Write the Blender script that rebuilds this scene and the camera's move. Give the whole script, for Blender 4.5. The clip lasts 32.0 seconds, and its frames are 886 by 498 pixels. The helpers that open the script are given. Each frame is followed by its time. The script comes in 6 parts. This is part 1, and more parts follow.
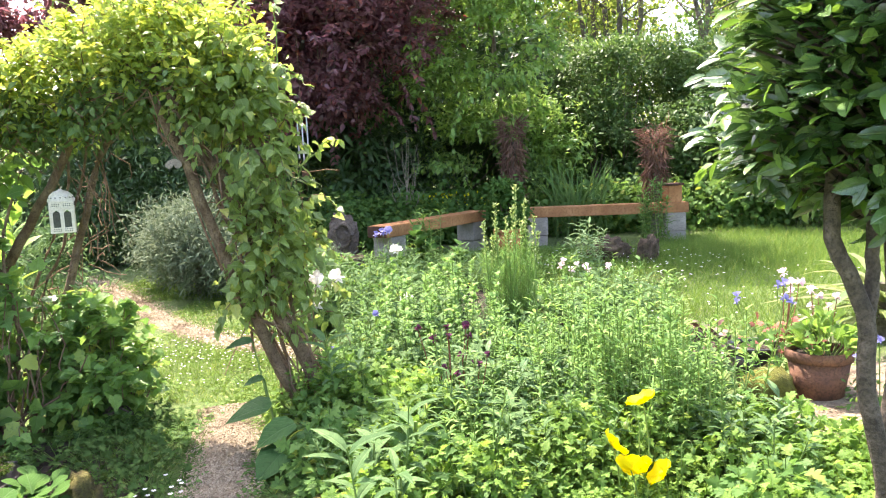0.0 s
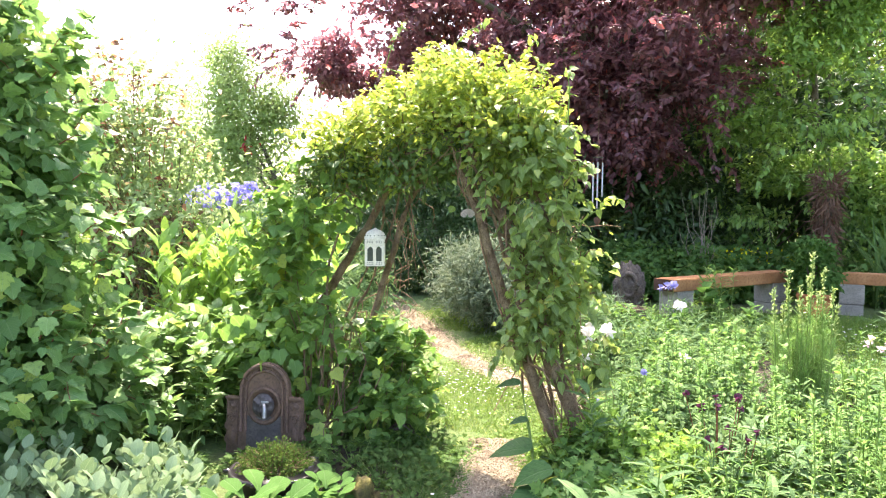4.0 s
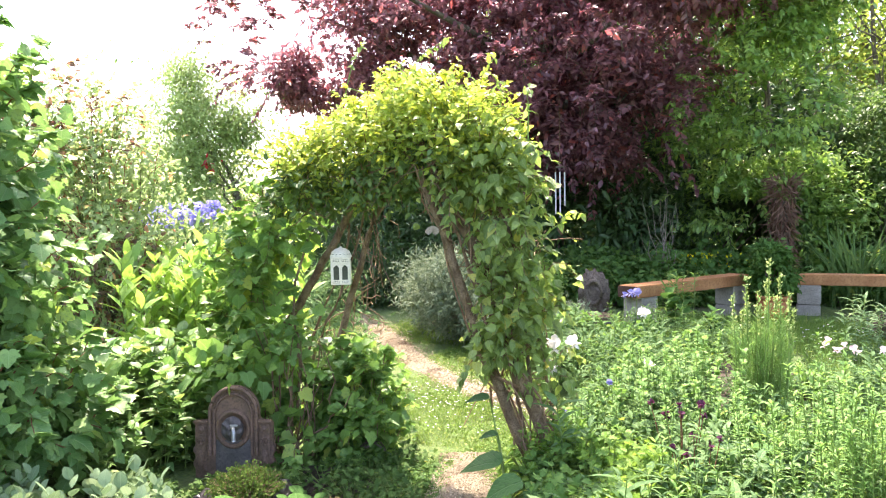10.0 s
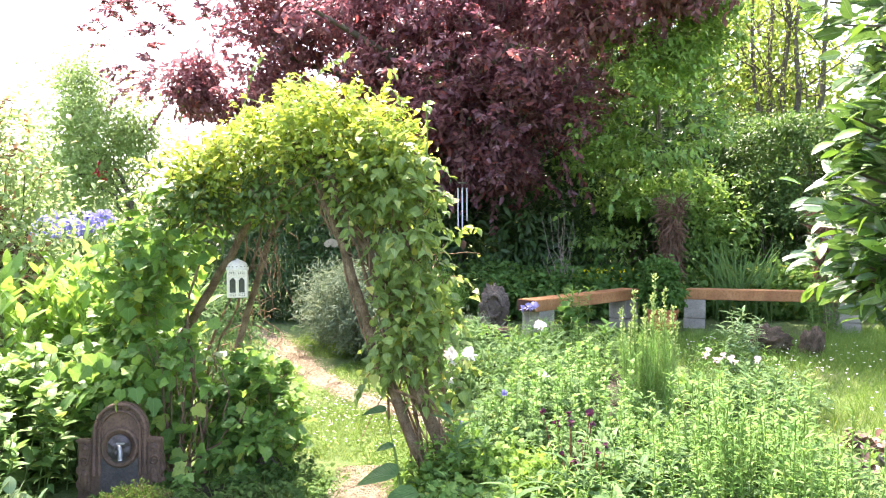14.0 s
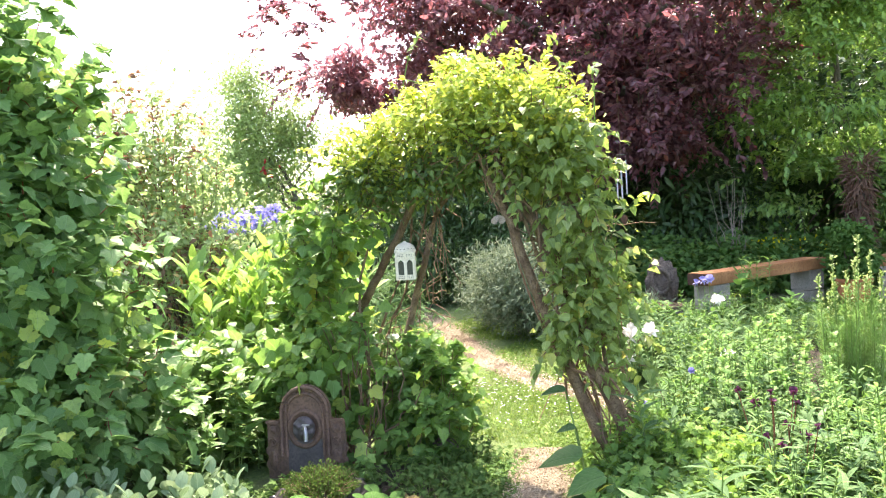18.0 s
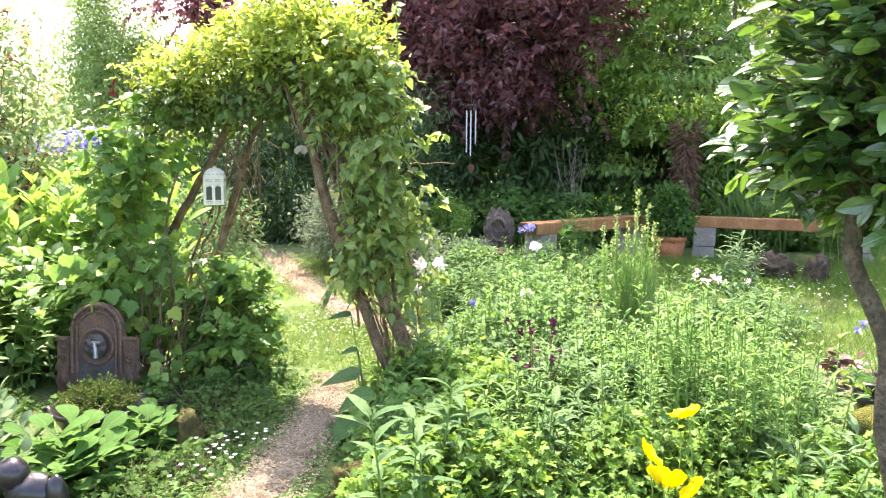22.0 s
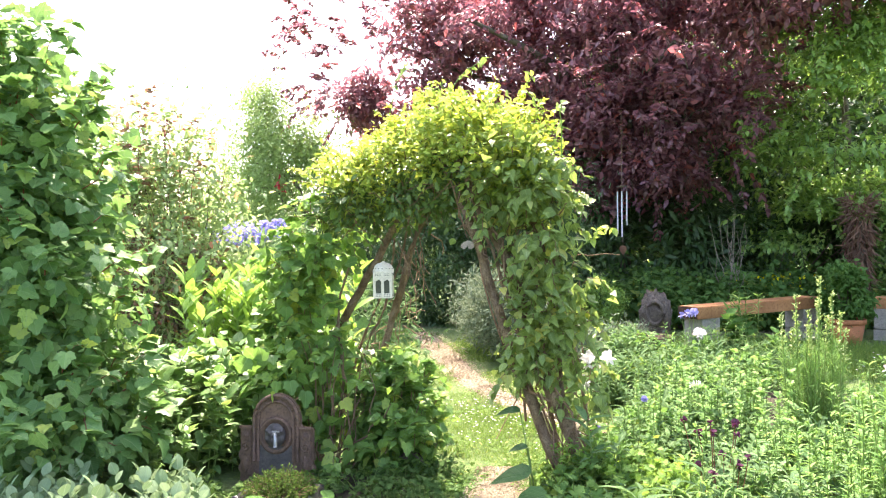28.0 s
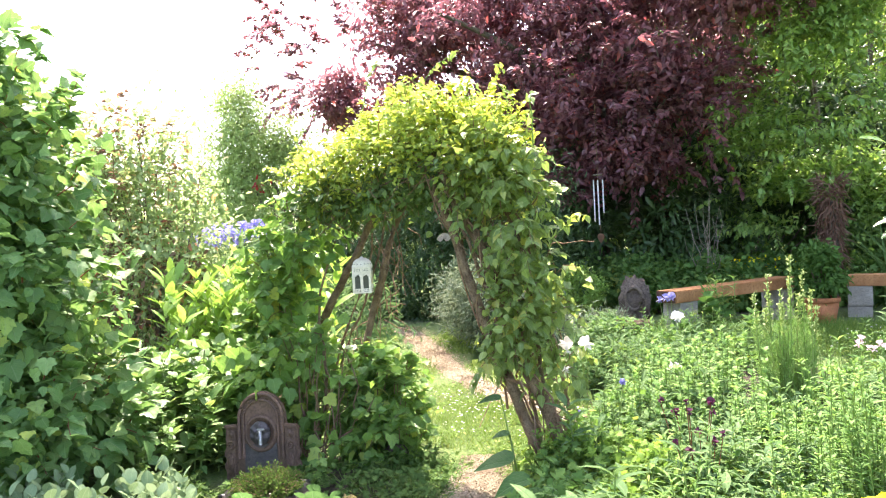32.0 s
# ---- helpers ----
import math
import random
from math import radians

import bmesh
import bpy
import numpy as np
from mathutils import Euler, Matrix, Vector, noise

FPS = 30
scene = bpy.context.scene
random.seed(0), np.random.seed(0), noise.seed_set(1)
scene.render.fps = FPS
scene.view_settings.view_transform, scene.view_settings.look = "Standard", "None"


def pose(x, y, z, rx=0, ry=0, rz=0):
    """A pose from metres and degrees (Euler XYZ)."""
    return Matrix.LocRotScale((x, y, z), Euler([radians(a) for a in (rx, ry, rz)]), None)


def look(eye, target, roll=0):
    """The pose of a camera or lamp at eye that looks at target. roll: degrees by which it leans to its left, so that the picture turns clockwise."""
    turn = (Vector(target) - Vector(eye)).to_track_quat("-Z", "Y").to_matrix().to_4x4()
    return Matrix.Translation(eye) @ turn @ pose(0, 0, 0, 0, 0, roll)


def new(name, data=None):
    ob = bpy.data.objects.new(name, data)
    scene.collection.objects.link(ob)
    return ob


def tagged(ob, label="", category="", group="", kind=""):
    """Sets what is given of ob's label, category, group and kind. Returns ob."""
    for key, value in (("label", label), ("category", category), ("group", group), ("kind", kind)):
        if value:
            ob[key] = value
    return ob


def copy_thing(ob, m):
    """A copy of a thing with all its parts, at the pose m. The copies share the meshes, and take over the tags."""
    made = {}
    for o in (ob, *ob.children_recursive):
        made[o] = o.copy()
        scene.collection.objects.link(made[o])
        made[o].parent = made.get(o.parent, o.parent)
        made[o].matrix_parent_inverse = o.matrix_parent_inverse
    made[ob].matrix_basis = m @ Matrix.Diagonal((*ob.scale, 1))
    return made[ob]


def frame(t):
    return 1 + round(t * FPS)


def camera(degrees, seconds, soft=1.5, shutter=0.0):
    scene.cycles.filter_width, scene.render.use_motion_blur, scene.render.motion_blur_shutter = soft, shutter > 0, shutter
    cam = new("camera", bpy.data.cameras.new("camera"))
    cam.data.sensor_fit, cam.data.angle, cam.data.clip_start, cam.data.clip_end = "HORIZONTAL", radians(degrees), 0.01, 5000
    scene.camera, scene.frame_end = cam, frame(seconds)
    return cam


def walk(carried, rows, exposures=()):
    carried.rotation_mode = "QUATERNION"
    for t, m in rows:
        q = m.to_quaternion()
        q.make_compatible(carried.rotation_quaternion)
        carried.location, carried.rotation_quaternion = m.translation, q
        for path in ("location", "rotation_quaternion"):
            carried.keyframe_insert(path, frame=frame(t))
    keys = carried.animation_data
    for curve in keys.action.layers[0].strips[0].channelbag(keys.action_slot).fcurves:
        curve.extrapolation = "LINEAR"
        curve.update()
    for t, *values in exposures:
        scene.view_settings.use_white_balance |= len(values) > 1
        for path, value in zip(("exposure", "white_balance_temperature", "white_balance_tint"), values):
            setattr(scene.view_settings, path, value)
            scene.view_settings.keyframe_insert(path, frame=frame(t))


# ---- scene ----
cam = camera(61.0, 32.0, 1.1)
PATH = [
    (0, (-0.002, 0.022, 1.26), (-0.011, 2.007, 1.019), -2.6),
    (0.5, (0.063, 0.017, 1.274), (0.044, 2.004, 1.04), -2.2),
    (1, (0.22, -0.011, 1.264), (0.102, 1.972, 1.033), -1.1),
    (1.5, (0.323, -0.023, 1.232), (0.054, 1.943, 0.988), -0.2),
    (2, (0.302, -0.03, 1.242), (-0.115, 1.907, 0.965), -0.8),
    (2.5, (0.241, -0.03, 1.272), (-0.25, 1.889, 0.995), -0.6),
    (3, (0.168, -0.049, 1.299), (-0.418, 1.849, 1.066), -0.4),
    (3.5, (0.141, -0.076, 1.303), (-0.528, 1.801, 1.129), -0.1),
    (4, (0.115, -0.096, 1.338), (-0.647, 1.748, 1.216), 0.4),
    (4.5, (0.079, -0.083, 1.355), (-0.765, 1.73, 1.307), 0.7),
    (6.5, (0.064, -0.094, 1.398), (-0.856, 1.679, 1.293), 2.3),
    (7, (0.122, -0.126, 1.388), (-0.723, 1.684, 1.285), 1.6),
    (7.5, (0.143, -0.132, 1.375), (-0.649, 1.701, 1.266), 0.6),
    (8, (0.133, -0.123, 1.377), (-0.618, 1.727, 1.26), -0.5),
    (8.5, (0.129, -0.109, 1.378), (-0.598, 1.75, 1.258), -0.9),
    (9, (0.124, -0.112, 1.378), (-0.583, 1.755, 1.26), -1.0),
    (9.5, (0.128, -0.12, 1.379), (-0.566, 1.753, 1.268), -1.0),
    (10, (0.133, -0.123, 1.382), (-0.547, 1.755, 1.283), -1.1),
    (10.5, (0.128, -0.126, 1.379), (-0.552, 1.753, 1.296), -1.3),
    (11, (0.156, -0.124, 1.374), (-0.504, 1.762, 1.303), -1.3),
    (11.5, (0.168, -0.135, 1.372), (-0.438, 1.77, 1.308), -1.4),
    (12, (0.194, -0.145, 1.375), (-0.316, 1.787, 1.303), -1.3),
    (12.5, (0.181, -0.158, 1.383), (-0.259, 1.791, 1.312), -0.7),
    (13, (0.173, -0.166, 1.385), (-0.246, 1.788, 1.318), -0.2),
    (13.5, (0.179, -0.145, 1.376), (-0.246, 1.809, 1.313), -0.2),
    (14, (0.18, -0.149, 1.378), (-0.261, 1.801, 1.314), -0.3),
    (14.5, (0.162, -0.146, 1.377), (-0.319, 1.794, 1.313), -0.5),
    (15, (0.141, -0.114, 1.361), (-0.466, 1.791, 1.297), -1.0),
    (15.5, (0.095, -0.1, 1.361), (-0.618, 1.766, 1.285), -1.1),
    (17.5, (0.071, -0.052, 1.315), (-0.668, 1.802, 1.197), -2.8),
    (18, (0.043, -0.051, 1.333), (-0.774, 1.772, 1.24), -3.6),
    (18.5, (0.037, -0.038, 1.311), (-0.837, 1.76, 1.253), -4.1),
    (19, (0.055, -0.048, 1.323), (-0.787, 1.765, 1.271), -3.9),
    (19.5, (0.058, -0.079, 1.331), (-0.604, 1.805, 1.233), -2.2),
    (20, (0.125, -0.094, 1.328), (-0.421, 1.827, 1.222), -1.2),
    (20.5, (0.242, -0.075, 1.311), (-0.296, 1.848, 1.188), -0.3),
    (21, (0.448, -0.072, 1.273), (-0.111, 1.842, 1.122), 0.4),
    (21.5, (0.529, -0.051, 1.237), (-0.021, 1.864, 1.059), 0.8),
    (22, (0.498, -0.047, 1.244), (-0.028, 1.868, 1.007), 0.5),
    (22.5, (0.472, -0.06, 1.255), (-0.022, 1.86, 0.989), 0.5),
    (23, (0.476, -0.055, 1.259), (0.013, 1.869, 0.968), 0.1),
    (23.5, (0.457, -0.082, 1.274), (-0.024, 1.839, 0.994), -0.8),
    (24, (0.445, -0.104, 1.281), (-0.121, 1.802, 1.064), -1.3),
    (24.5, (0.42, -0.094, 1.299), (-0.228, 1.79, 1.118), -1.6),
    (25, (0.396, -0.083, 1.3), (-0.342, 1.77, 1.151), -2.4),
    (25.5, (0.374, -0.087, 1.306), (-0.438, 1.735, 1.174), -2.6),
    (26, (0.334, -0.105, 1.334), (-0.538, 1.691, 1.213), -1.6),
    (26.5, (0.303, -0.122, 1.354), (-0.615, 1.652, 1.253), -1.1),
    (28.5, (0.402, -0.104, 1.327), (-0.418, 1.72, 1.305), -1.0),
    (29, (0.419, -0.108, 1.317), (-0.326, 1.748, 1.291), -1.1),
    (29.5, (0.428, -0.102, 1.316), (-0.263, 1.774, 1.279), -0.9),
    (30, (0.426, -0.105, 1.321), (-0.235, 1.782, 1.27), -1.0),
    (30.5, (0.418, -0.114, 1.318), (-0.287, 1.757, 1.264), -1.4),
    (31, (0.415, -0.125, 1.325), (-0.346, 1.724, 1.269), -2.1),
    (31.5, (0.415, -0.127, 1.319), (-0.39, 1.704, 1.268), -2.7),
    (32, (0.42, -0.136, 1.325), (-0.412, 1.682, 1.275), -3.0),
]
EXPOSURES = [(0.0, 2.58, 6900, 20.5), (2.0, 2.65, 6900, 20.5), (4.0, 2.72, 6900, 20.5), (8.5, 2.57, 6900, 20.5), (12.5, 2.85, 6900, 20.5), (15.0, 2.85, 6900, 20.5), (19.0, 2.64, 6900, 20.5), (20.0, 2.76, 6900, 20.5), (22.5, 2.71, 6900, 20.5), (25.0, 2.75, 6900, 20.5), (32.0, 2.69, 6900, 20.5)]
walk(cam, [(t, look(eye, target, roll)) for t, eye, target, roll in PATH], EXPOSURES)

# ---- world and sun ----
SUN_DIR = Vector((-0.27, 0.42, 0.87)).normalized()
world = bpy.data.worlds.new("world")
scene.world = world
world.use_nodes = True
wn = world.node_tree
sky = wn.nodes.new("ShaderNodeTexSky")
sky.sky_type = "NISHITA"
sky.sun_disc = False
sky.sun_elevation = math.asin(SUN_DIR.z)
sky.sun_rotation = math.atan2(SUN_DIR.x, SUN_DIR.y)
sky.dust_density = 3.0
wn.links.new(sky.outputs[0], wn.nodes["Background"].inputs[0])
wn.nodes["Background"].inputs[1].default_value = 0.15
sun = new("sun", bpy.data.lights.new("sun", "SUN"))
sun.data.energy, sun.data.angle, sun.data.color = 3.5, radians(0.6), (1.0, 0.94, 0.82)
sun.matrix_world = look(SUN_DIR * 50, (0, 0, 0))

# ---- materials ----
def nodes_of(name):
    m = bpy.data.materials.new(name)
    m.use_nodes = True
    nt = m.node_tree
    return m, nt, nt.nodes["Principled BSDF"]


def mix_rgb(nt, fac, a, b):
    n = nt.nodes.new("ShaderNodeMix")
    n.data_type = "RGBA"
    for sock, val in ((n.inputs[0], fac), (n.inputs[6], a), (n.inputs[7], b)):
        if isinstance(val, (tuple, list)):
            sock.default_value = (*val[:3], 1)
        elif isinstance(val, (int, float)):
            sock.default_value = val
        else:
            nt.links.new(val, sock)
    return n.outputs[2]


def ramp(nt, src, lo, hi):
    n = nt.nodes.new("ShaderNodeMapRange")
    n.inputs[1].default_value, n.inputs[2].default_value = lo, hi
    nt.links.new(src, n.inputs[0])
    return n.outputs[0]


def noise_tex(nt, scale, detail=4.0, rough=0.6):
    co = nt.nodes.new("ShaderNodeTexCoord")
    n = nt.nodes.new("ShaderNodeTexNoise")
    n.inputs["Scale"].default_value, n.inputs["Detail"].default_value, n.inputs["Roughness"].default_value = scale, detail, rough
    nt.links.new(co.outputs["Object"], n.inputs["Vector"])
    return n.outputs[0]


def bump(nt, src, strength, dist, bsdf):
    b = nt.nodes.new("ShaderNodeBump")
    b.inputs["Strength"].default_value, b.inputs["Distance"].default_value = strength, dist
    nt.links.new(src, b.inputs["Height"])
    nt.links.new(b.outputs[0], bsdf.inputs["Normal"])


def leaf_mat(name, a, b, old=None, trans=0.42, rough=0.45, spec=0.4, glow=1.4, fine=60.0, veins=0.0):
    """Leaf: two greens from leaf to leaf, a share of yellowed ones, light shining through."""
    m, nt, p = nodes_of(name)
    geo = nt.nodes.new("ShaderNodeNewGeometry")
    info = nt.nodes.new("ShaderNodeObjectInfo")
    add = nt.nodes.new("ShaderNodeMath")
    add.operation = "ADD"
    nt.links.new(geo.outputs["Random Per Island"], add.inputs[0])
    nt.links.new(info.outputs["Random"], add.inputs[1])
    frac = nt.nodes.new("ShaderNodeMath")
    frac.operation = "FRACT"
    nt.links.new(add.outputs[0], frac.inputs[0])
    col = mix_rgb(nt, frac.outputs[0], a, b)
    if old:
        col = mix_rgb(nt, ramp(nt, frac.outputs[0], 0.9, 1.0), col, old)
    grain = noise_tex(nt, fine, 3.0)
    dark = tuple(c * 0.72 for c in a)
    col = mix_rgb(nt, ramp(nt, grain, 0.5, 0.85), col, dark)
    if veins:
        def math_node(op, a, b=0.0):
            n = nt.nodes.new("ShaderNodeMath")
            n.operation = op
            for sock, val in ((n.inputs[0], a), (n.inputs[1], b)):
                if isinstance(val, (int, float)):
                    sock.default_value = val
                else:
                    nt.links.new(val, sock)
            return n.outputs[0]
        uv = nt.nodes.new("ShaderNodeUVMap")
        uv.uv_map = "leaf"
        sep = nt.nodes.new("ShaderNodeSeparateXYZ")
        nt.links.new(uv.outputs[0], sep.inputs[0])
        ax = math_node("ABSOLUTE", sep.outputs[0])
        along = math_node("SUBTRACT", sep.outputs[1], math_node("MULTIPLY", ax, 0.9))
        saw = math_node("ABSOLUTE", math_node("SUBTRACT", math_node("FRACT", math_node("MULTIPLY", along, 7.0)), 0.5))
        side = math_node("MULTIPLY", ramp(nt, saw, 0.40, 0.5), 0.55)
        rib = math_node("MAXIMUM", ramp(nt, ax, 0.035, 0.0), side)
        pale = tuple(0.6 * c + 0.4 * w for c, w in zip(b, (0.42, 0.50, 0.30)))
        col = mix_rgb(nt, math_node("MULTIPLY", rib, veins), col, pale)
        bump(nt, math_node("SUBTRACT", math_node("MULTIPLY", grain, 0.5), rib), 0.45, 0.006, p)
    else:
        bump(nt, grain, 0.25, 0.004, p)
    nt.links.new(col, p.inputs["Base Color"])
    p.inputs["Roughness"].default_value = rough
    p.inputs["Specular IOR Level"].default_value = spec
    if trans:
        hs = nt.nodes.new("ShaderNodeHueSaturation")
        hs.inputs["Hue"].default_value, hs.inputs["Saturation"].default_value, hs.inputs["Value"].default_value = 0.485, 1.05, glow
        nt.links.new(col, hs.inputs["Color"])
        tr = nt.nodes.new("ShaderNodeBsdfTranslucent")
        nt.links.new(hs.outputs[0], tr.inputs[0])
        mx = nt.nodes.new("ShaderNodeMixShader")
        mx.inputs[0].default_value = trans
        nt.links.new(p.outputs[0], mx.inputs[1])
        nt.links.new(tr.outputs[0], mx.inputs[2])
        nt.links.new(mx.outputs[0], nt.nodes["Material Output"].inputs[0])
    return m


def solid_mat(name, a, b, scale=8.0, rough=0.8, metal=0.0, bumps=0.4, dist=0.01, spec=0.3, fine=0.0):
    m, nt, p = nodes_of(name)
    n1 = noise_tex(nt, scale, 6.0)
    col = mix_rgb(nt, ramp(nt, n1, 0.35, 0.68), a, b)
    n2 = noise_tex(nt, fine or scale * 9, 5.0)
    col = mix_rgb(nt, ramp(nt, n2, 0.45, 0.75), col, tuple(c * 0.62 for c in a))
    nt.links.new(col, p.inputs["Base Color"])
    p.inputs["Roughness"].default_value, p.inputs["Metallic"].default_value = rough, metal
    p.inputs["Specular IOR Level"].default_value = spec
    bump(nt, n2, bumps, dist, p)
    return m


# top leaves: yellowed and lightened to carry the sun on the arch
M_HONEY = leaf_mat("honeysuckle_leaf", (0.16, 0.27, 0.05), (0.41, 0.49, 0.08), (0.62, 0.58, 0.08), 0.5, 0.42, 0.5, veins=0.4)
# same leaf darkened: the shade under the canopy is in this colour
M_SHADEHONEY = leaf_mat("shaded_honeysuckle_leaf", (0.055, 0.115, 0.028), (0.12, 0.20, 0.05), None, 0.25, 0.5, 0.4, veins=0.3)
# side leaves: a step duller, between the sunlit and shaded colours
M_MIDHONEY = leaf_mat("half_lit_honeysuckle_leaf", (0.17, 0.27, 0.05), (0.35, 0.44, 0.085), (0.50, 0.51, 0.09), 0.47, 0.45, 0.45, veins=0.4)
M_NETTLE = leaf_mat("nettle_leaf", (0.085, 0.19, 0.05), (0.18, 0.31, 0.085), (0.30, 0.38, 0.09), 0.36, 0.45, 0.4, veins=0.4)
M_CLEM = leaf_mat("clematis_leaf", (0.12, 0.20, 0.05), (0.26, 0.36, 0.09), (0.44, 0.42, 0.10), 0.42, 0.4, 0.5, veins=0.5)
M_IVY = leaf_mat("currant_leaf", (0.10, 0.22, 0.05), (0.22, 0.38, 0.08), (0.40, 0.47, 0.09), 0.4, 0.42, 0.4, veins=0.4)
M_HEDGE = leaf_mat("hedge_leaf", (0.08, 0.185, 0.052), (0.17, 0.305, 0.09), (0.36, 0.46, 0.09), 0.38, 0.46, 0.35, veins=0.4)
M_LIME = leaf_mat("lime_leaf", (0.095, 0.20, 0.035), (0.19, 0.325, 0.06), (0.25, 0.37, 0.065), 0.4, 0.6, 0.2, veins=0.35)
M_LOOSE = leaf_mat("loosestrife_leaf", (0.095, 0.205, 0.05), (0.185, 0.32, 0.09), (0.25, 0.375, 0.10), 0.42, 0.6, 0.18)
M_GREY = leaf_mat("grey_green_leaf", (0.06, 0.13, 0.045), (0.125, 0.215, 0.078), None, 0.3, 0.7, 0.12, veins=0.25)
M_LYCH = leaf_mat("lychnis_leaf", (0.10, 0.185, 0.085), (0.20, 0.30, 0.15), None, 0.3, 0.8, 0.1, veins=0.35)
M_SILVER = leaf_mat("silver_leaf", (0.135, 0.215, 0.105), (0.25, 0.345, 0.19), None, 0.25, 0.85, 0.1, 1.2, veins=0.4)
M_BUSHGREY = leaf_mat("silver_bush_leaf", (0.09, 0.13, 0.075), (0.20, 0.25, 0.16), None, 0.25, 0.8, 0.15, 1.2)
M_MID = leaf_mat("mid_green_leaf", (0.062, 0.145, 0.035), (0.135, 0.26, 0.06), (0.22, 0.27, 0.05), 0.42, 0.6, 0.2)
M_WEED = leaf_mat("weed_leaf", (0.042, 0.092, 0.022), (0.088, 0.16, 0.04), None, 0.3, 0.75, 0.12)
M_DARK = leaf_mat("dark_green_leaf", (0.036, 0.082, 0.026), (0.075, 0.145, 0.045), None, 0.28, 0.4, 0.4)
M_BEECH = leaf_mat("copper_beech_leaf", (0.125, 0.05, 0.058), (0.29, 0.13, 0.135), (0.40, 0.12, 0.09), 0.45, 0.38, 0.65, 1.7)
M_HORN = leaf_mat("hornbeam_leaf", (0.11, 0.23, 0.05), (0.28, 0.43, 0.10), None, 0.38, 0.42, 0.5)
M_WOOD = leaf_mat("woodland_leaf", (0.09, 0.19, 0.045), (0.20, 0.33, 0.08), (0.34, 0.42, 0.09), 0.45)
M_BRIGHT = leaf_mat("sunlit_wood_leaf", (0.19, 0.28, 0.05), (0.34, 0.42, 0.09), None, 0.5)
M_HOLLY = leaf_mat("hedgerow_leaf", (0.05, 0.11, 0.03), (0.115, 0.205, 0.055), None, 0.35, 0.5, 0.3)
M_BAY = leaf_mat("bay_leaf", (0.032, 0.085, 0.022), (0.085, 0.17, 0.038), (0.16, 0.26, 0.045), 0.18, 0.22, 1.0, 2.0, veins=0.2)
M_BAYNEWLIT = leaf_mat("young_sunlit_bay_leaf", (0.075, 0.17, 0.025), (0.16, 0.29, 0.045), None, 0.28, 0.26, 0.9)
M_WILLOW = leaf_mat("pale_tree_leaf", (0.18, 0.28, 0.09), (0.33, 0.44, 0.17), None, 0.42)
M_RED = leaf_mat("red_young_leaf", (0.13, 0.09, 0.05), (0.22, 0.13, 0.08), (0.38, 0.11, 0.06), 0.4)
M_EUPH = leaf_mat("lily_leaf", (0.15, 0.30, 0.055), (0.28, 0.43, 0.09), None, 0.38)
M_GRASS = leaf_mat("grass_blade", (0.05, 0.115, 0.022), (0.105, 0.185, 0.036), (0.20, 0.22, 0.07), 0.35, 0.6, 0.2)
M_LAWN = leaf_mat("lawn_blade", (0.08, 0.16, 0.03), (0.155, 0.25, 0.052), (0.27, 0.30, 0.09), 0.38, 0.6, 0.15)
M_FERN = leaf_mat("dead_fern", (0.11, 0.065, 0.045), (0.22, 0.13, 0.09), None, 0.2, 0.8, 0.1)
M_THYME = leaf_mat("thyme_leaf", (0.048, 0.092, 0.02), (0.105, 0.165, 0.038), None, 0.25, 0.9, 0.05)
M_SEDUM = leaf_mat("sedum_leaf", (0.05, 0.125, 0.028), (0.095, 0.20, 0.042), None, 0.32, 0.7, 0.08, veins=0.3)
M_HOSTA = leaf_mat("big_leaf", (0.032, 0.085, 0.024), (0.062, 0.135, 0.038), None, 0.1, 0.6, 0.12, veins=0.1)
M_COMFREY = leaf_mat("comfrey_leaf", (0.05, 0.125, 0.04), (0.095, 0.20, 0.065), None, 0.35, 0.5, 0.25, veins=0.3)
M_STRAP = leaf_mat("strap_leaf", (0.10, 0.165, 0.06), (0.23, 0.26, 0.09), None, 0.35, 0.45)
M_YELLOW = leaf_mat("yellow_petal", (0.80, 0.70, 0.006), (0.90, 0.84, 0.015), None, 0.4, 0.6, 0.2, 1.1)
M_VIOLET = leaf_mat("violet_petal", (0.15, 0.14, 0.34), (0.27, 0.25, 0.48), None, 0.4, 0.6)
M_LAV = leaf_mat("lavender_petal", (0.21, 0.19, 0.47), (0.36, 0.32, 0.62), None, 0.4, 0.6)
M_PURPLE = leaf_mat("purple_petal", (0.06, 0.012, 0.035), (0.13, 0.03, 0.075), None, 0.3, 0.6)
M_WHITE = leaf_mat("white_petal", (0.78, 0.75, 0.72), (0.86, 0.82, 0.82), None, 0.3, 0.6, 0.2, 1.0)
M_PINK = leaf_mat("pink_petal", (0.74, 0.50, 0.54), (0.88, 0.78, 0.78), None, 0.3, 0.6, 0.2, 1.0)
M_STEM = leaf_mat("green_stem", (0.13, 0.22, 0.05), (0.22, 0.3, 0.08), None, 0.0, 0.6)
M_REDSTEM = solid_mat("red_stem", (0.20, 0.06, 0.04), (0.28, 0.12, 0.07), 20)
M_BARK = solid_mat("willow_bark", (0.125, 0.078, 0.045), (0.33, 0.24, 0.145), 14, 0.85, 0, 0.9, 0.02)
M_TRUNK = solid_mat("tree_bark", (0.10, 0.085, 0.06), (0.22, 0.19, 0.14), 6, 0.9, 0, 0.9, 0.03)
M_BAYBARK = solid_mat("bay_bark", (0.055, 0.043, 0.033), (0.17, 0.135, 0.105), 26, 0.8, 0, 0.9, 0.012, fine=110)
M_TWIG = solid_mat("dry_twig", (0.15, 0.09, 0.055), (0.30, 0.20, 0.125), 20, 0.9)
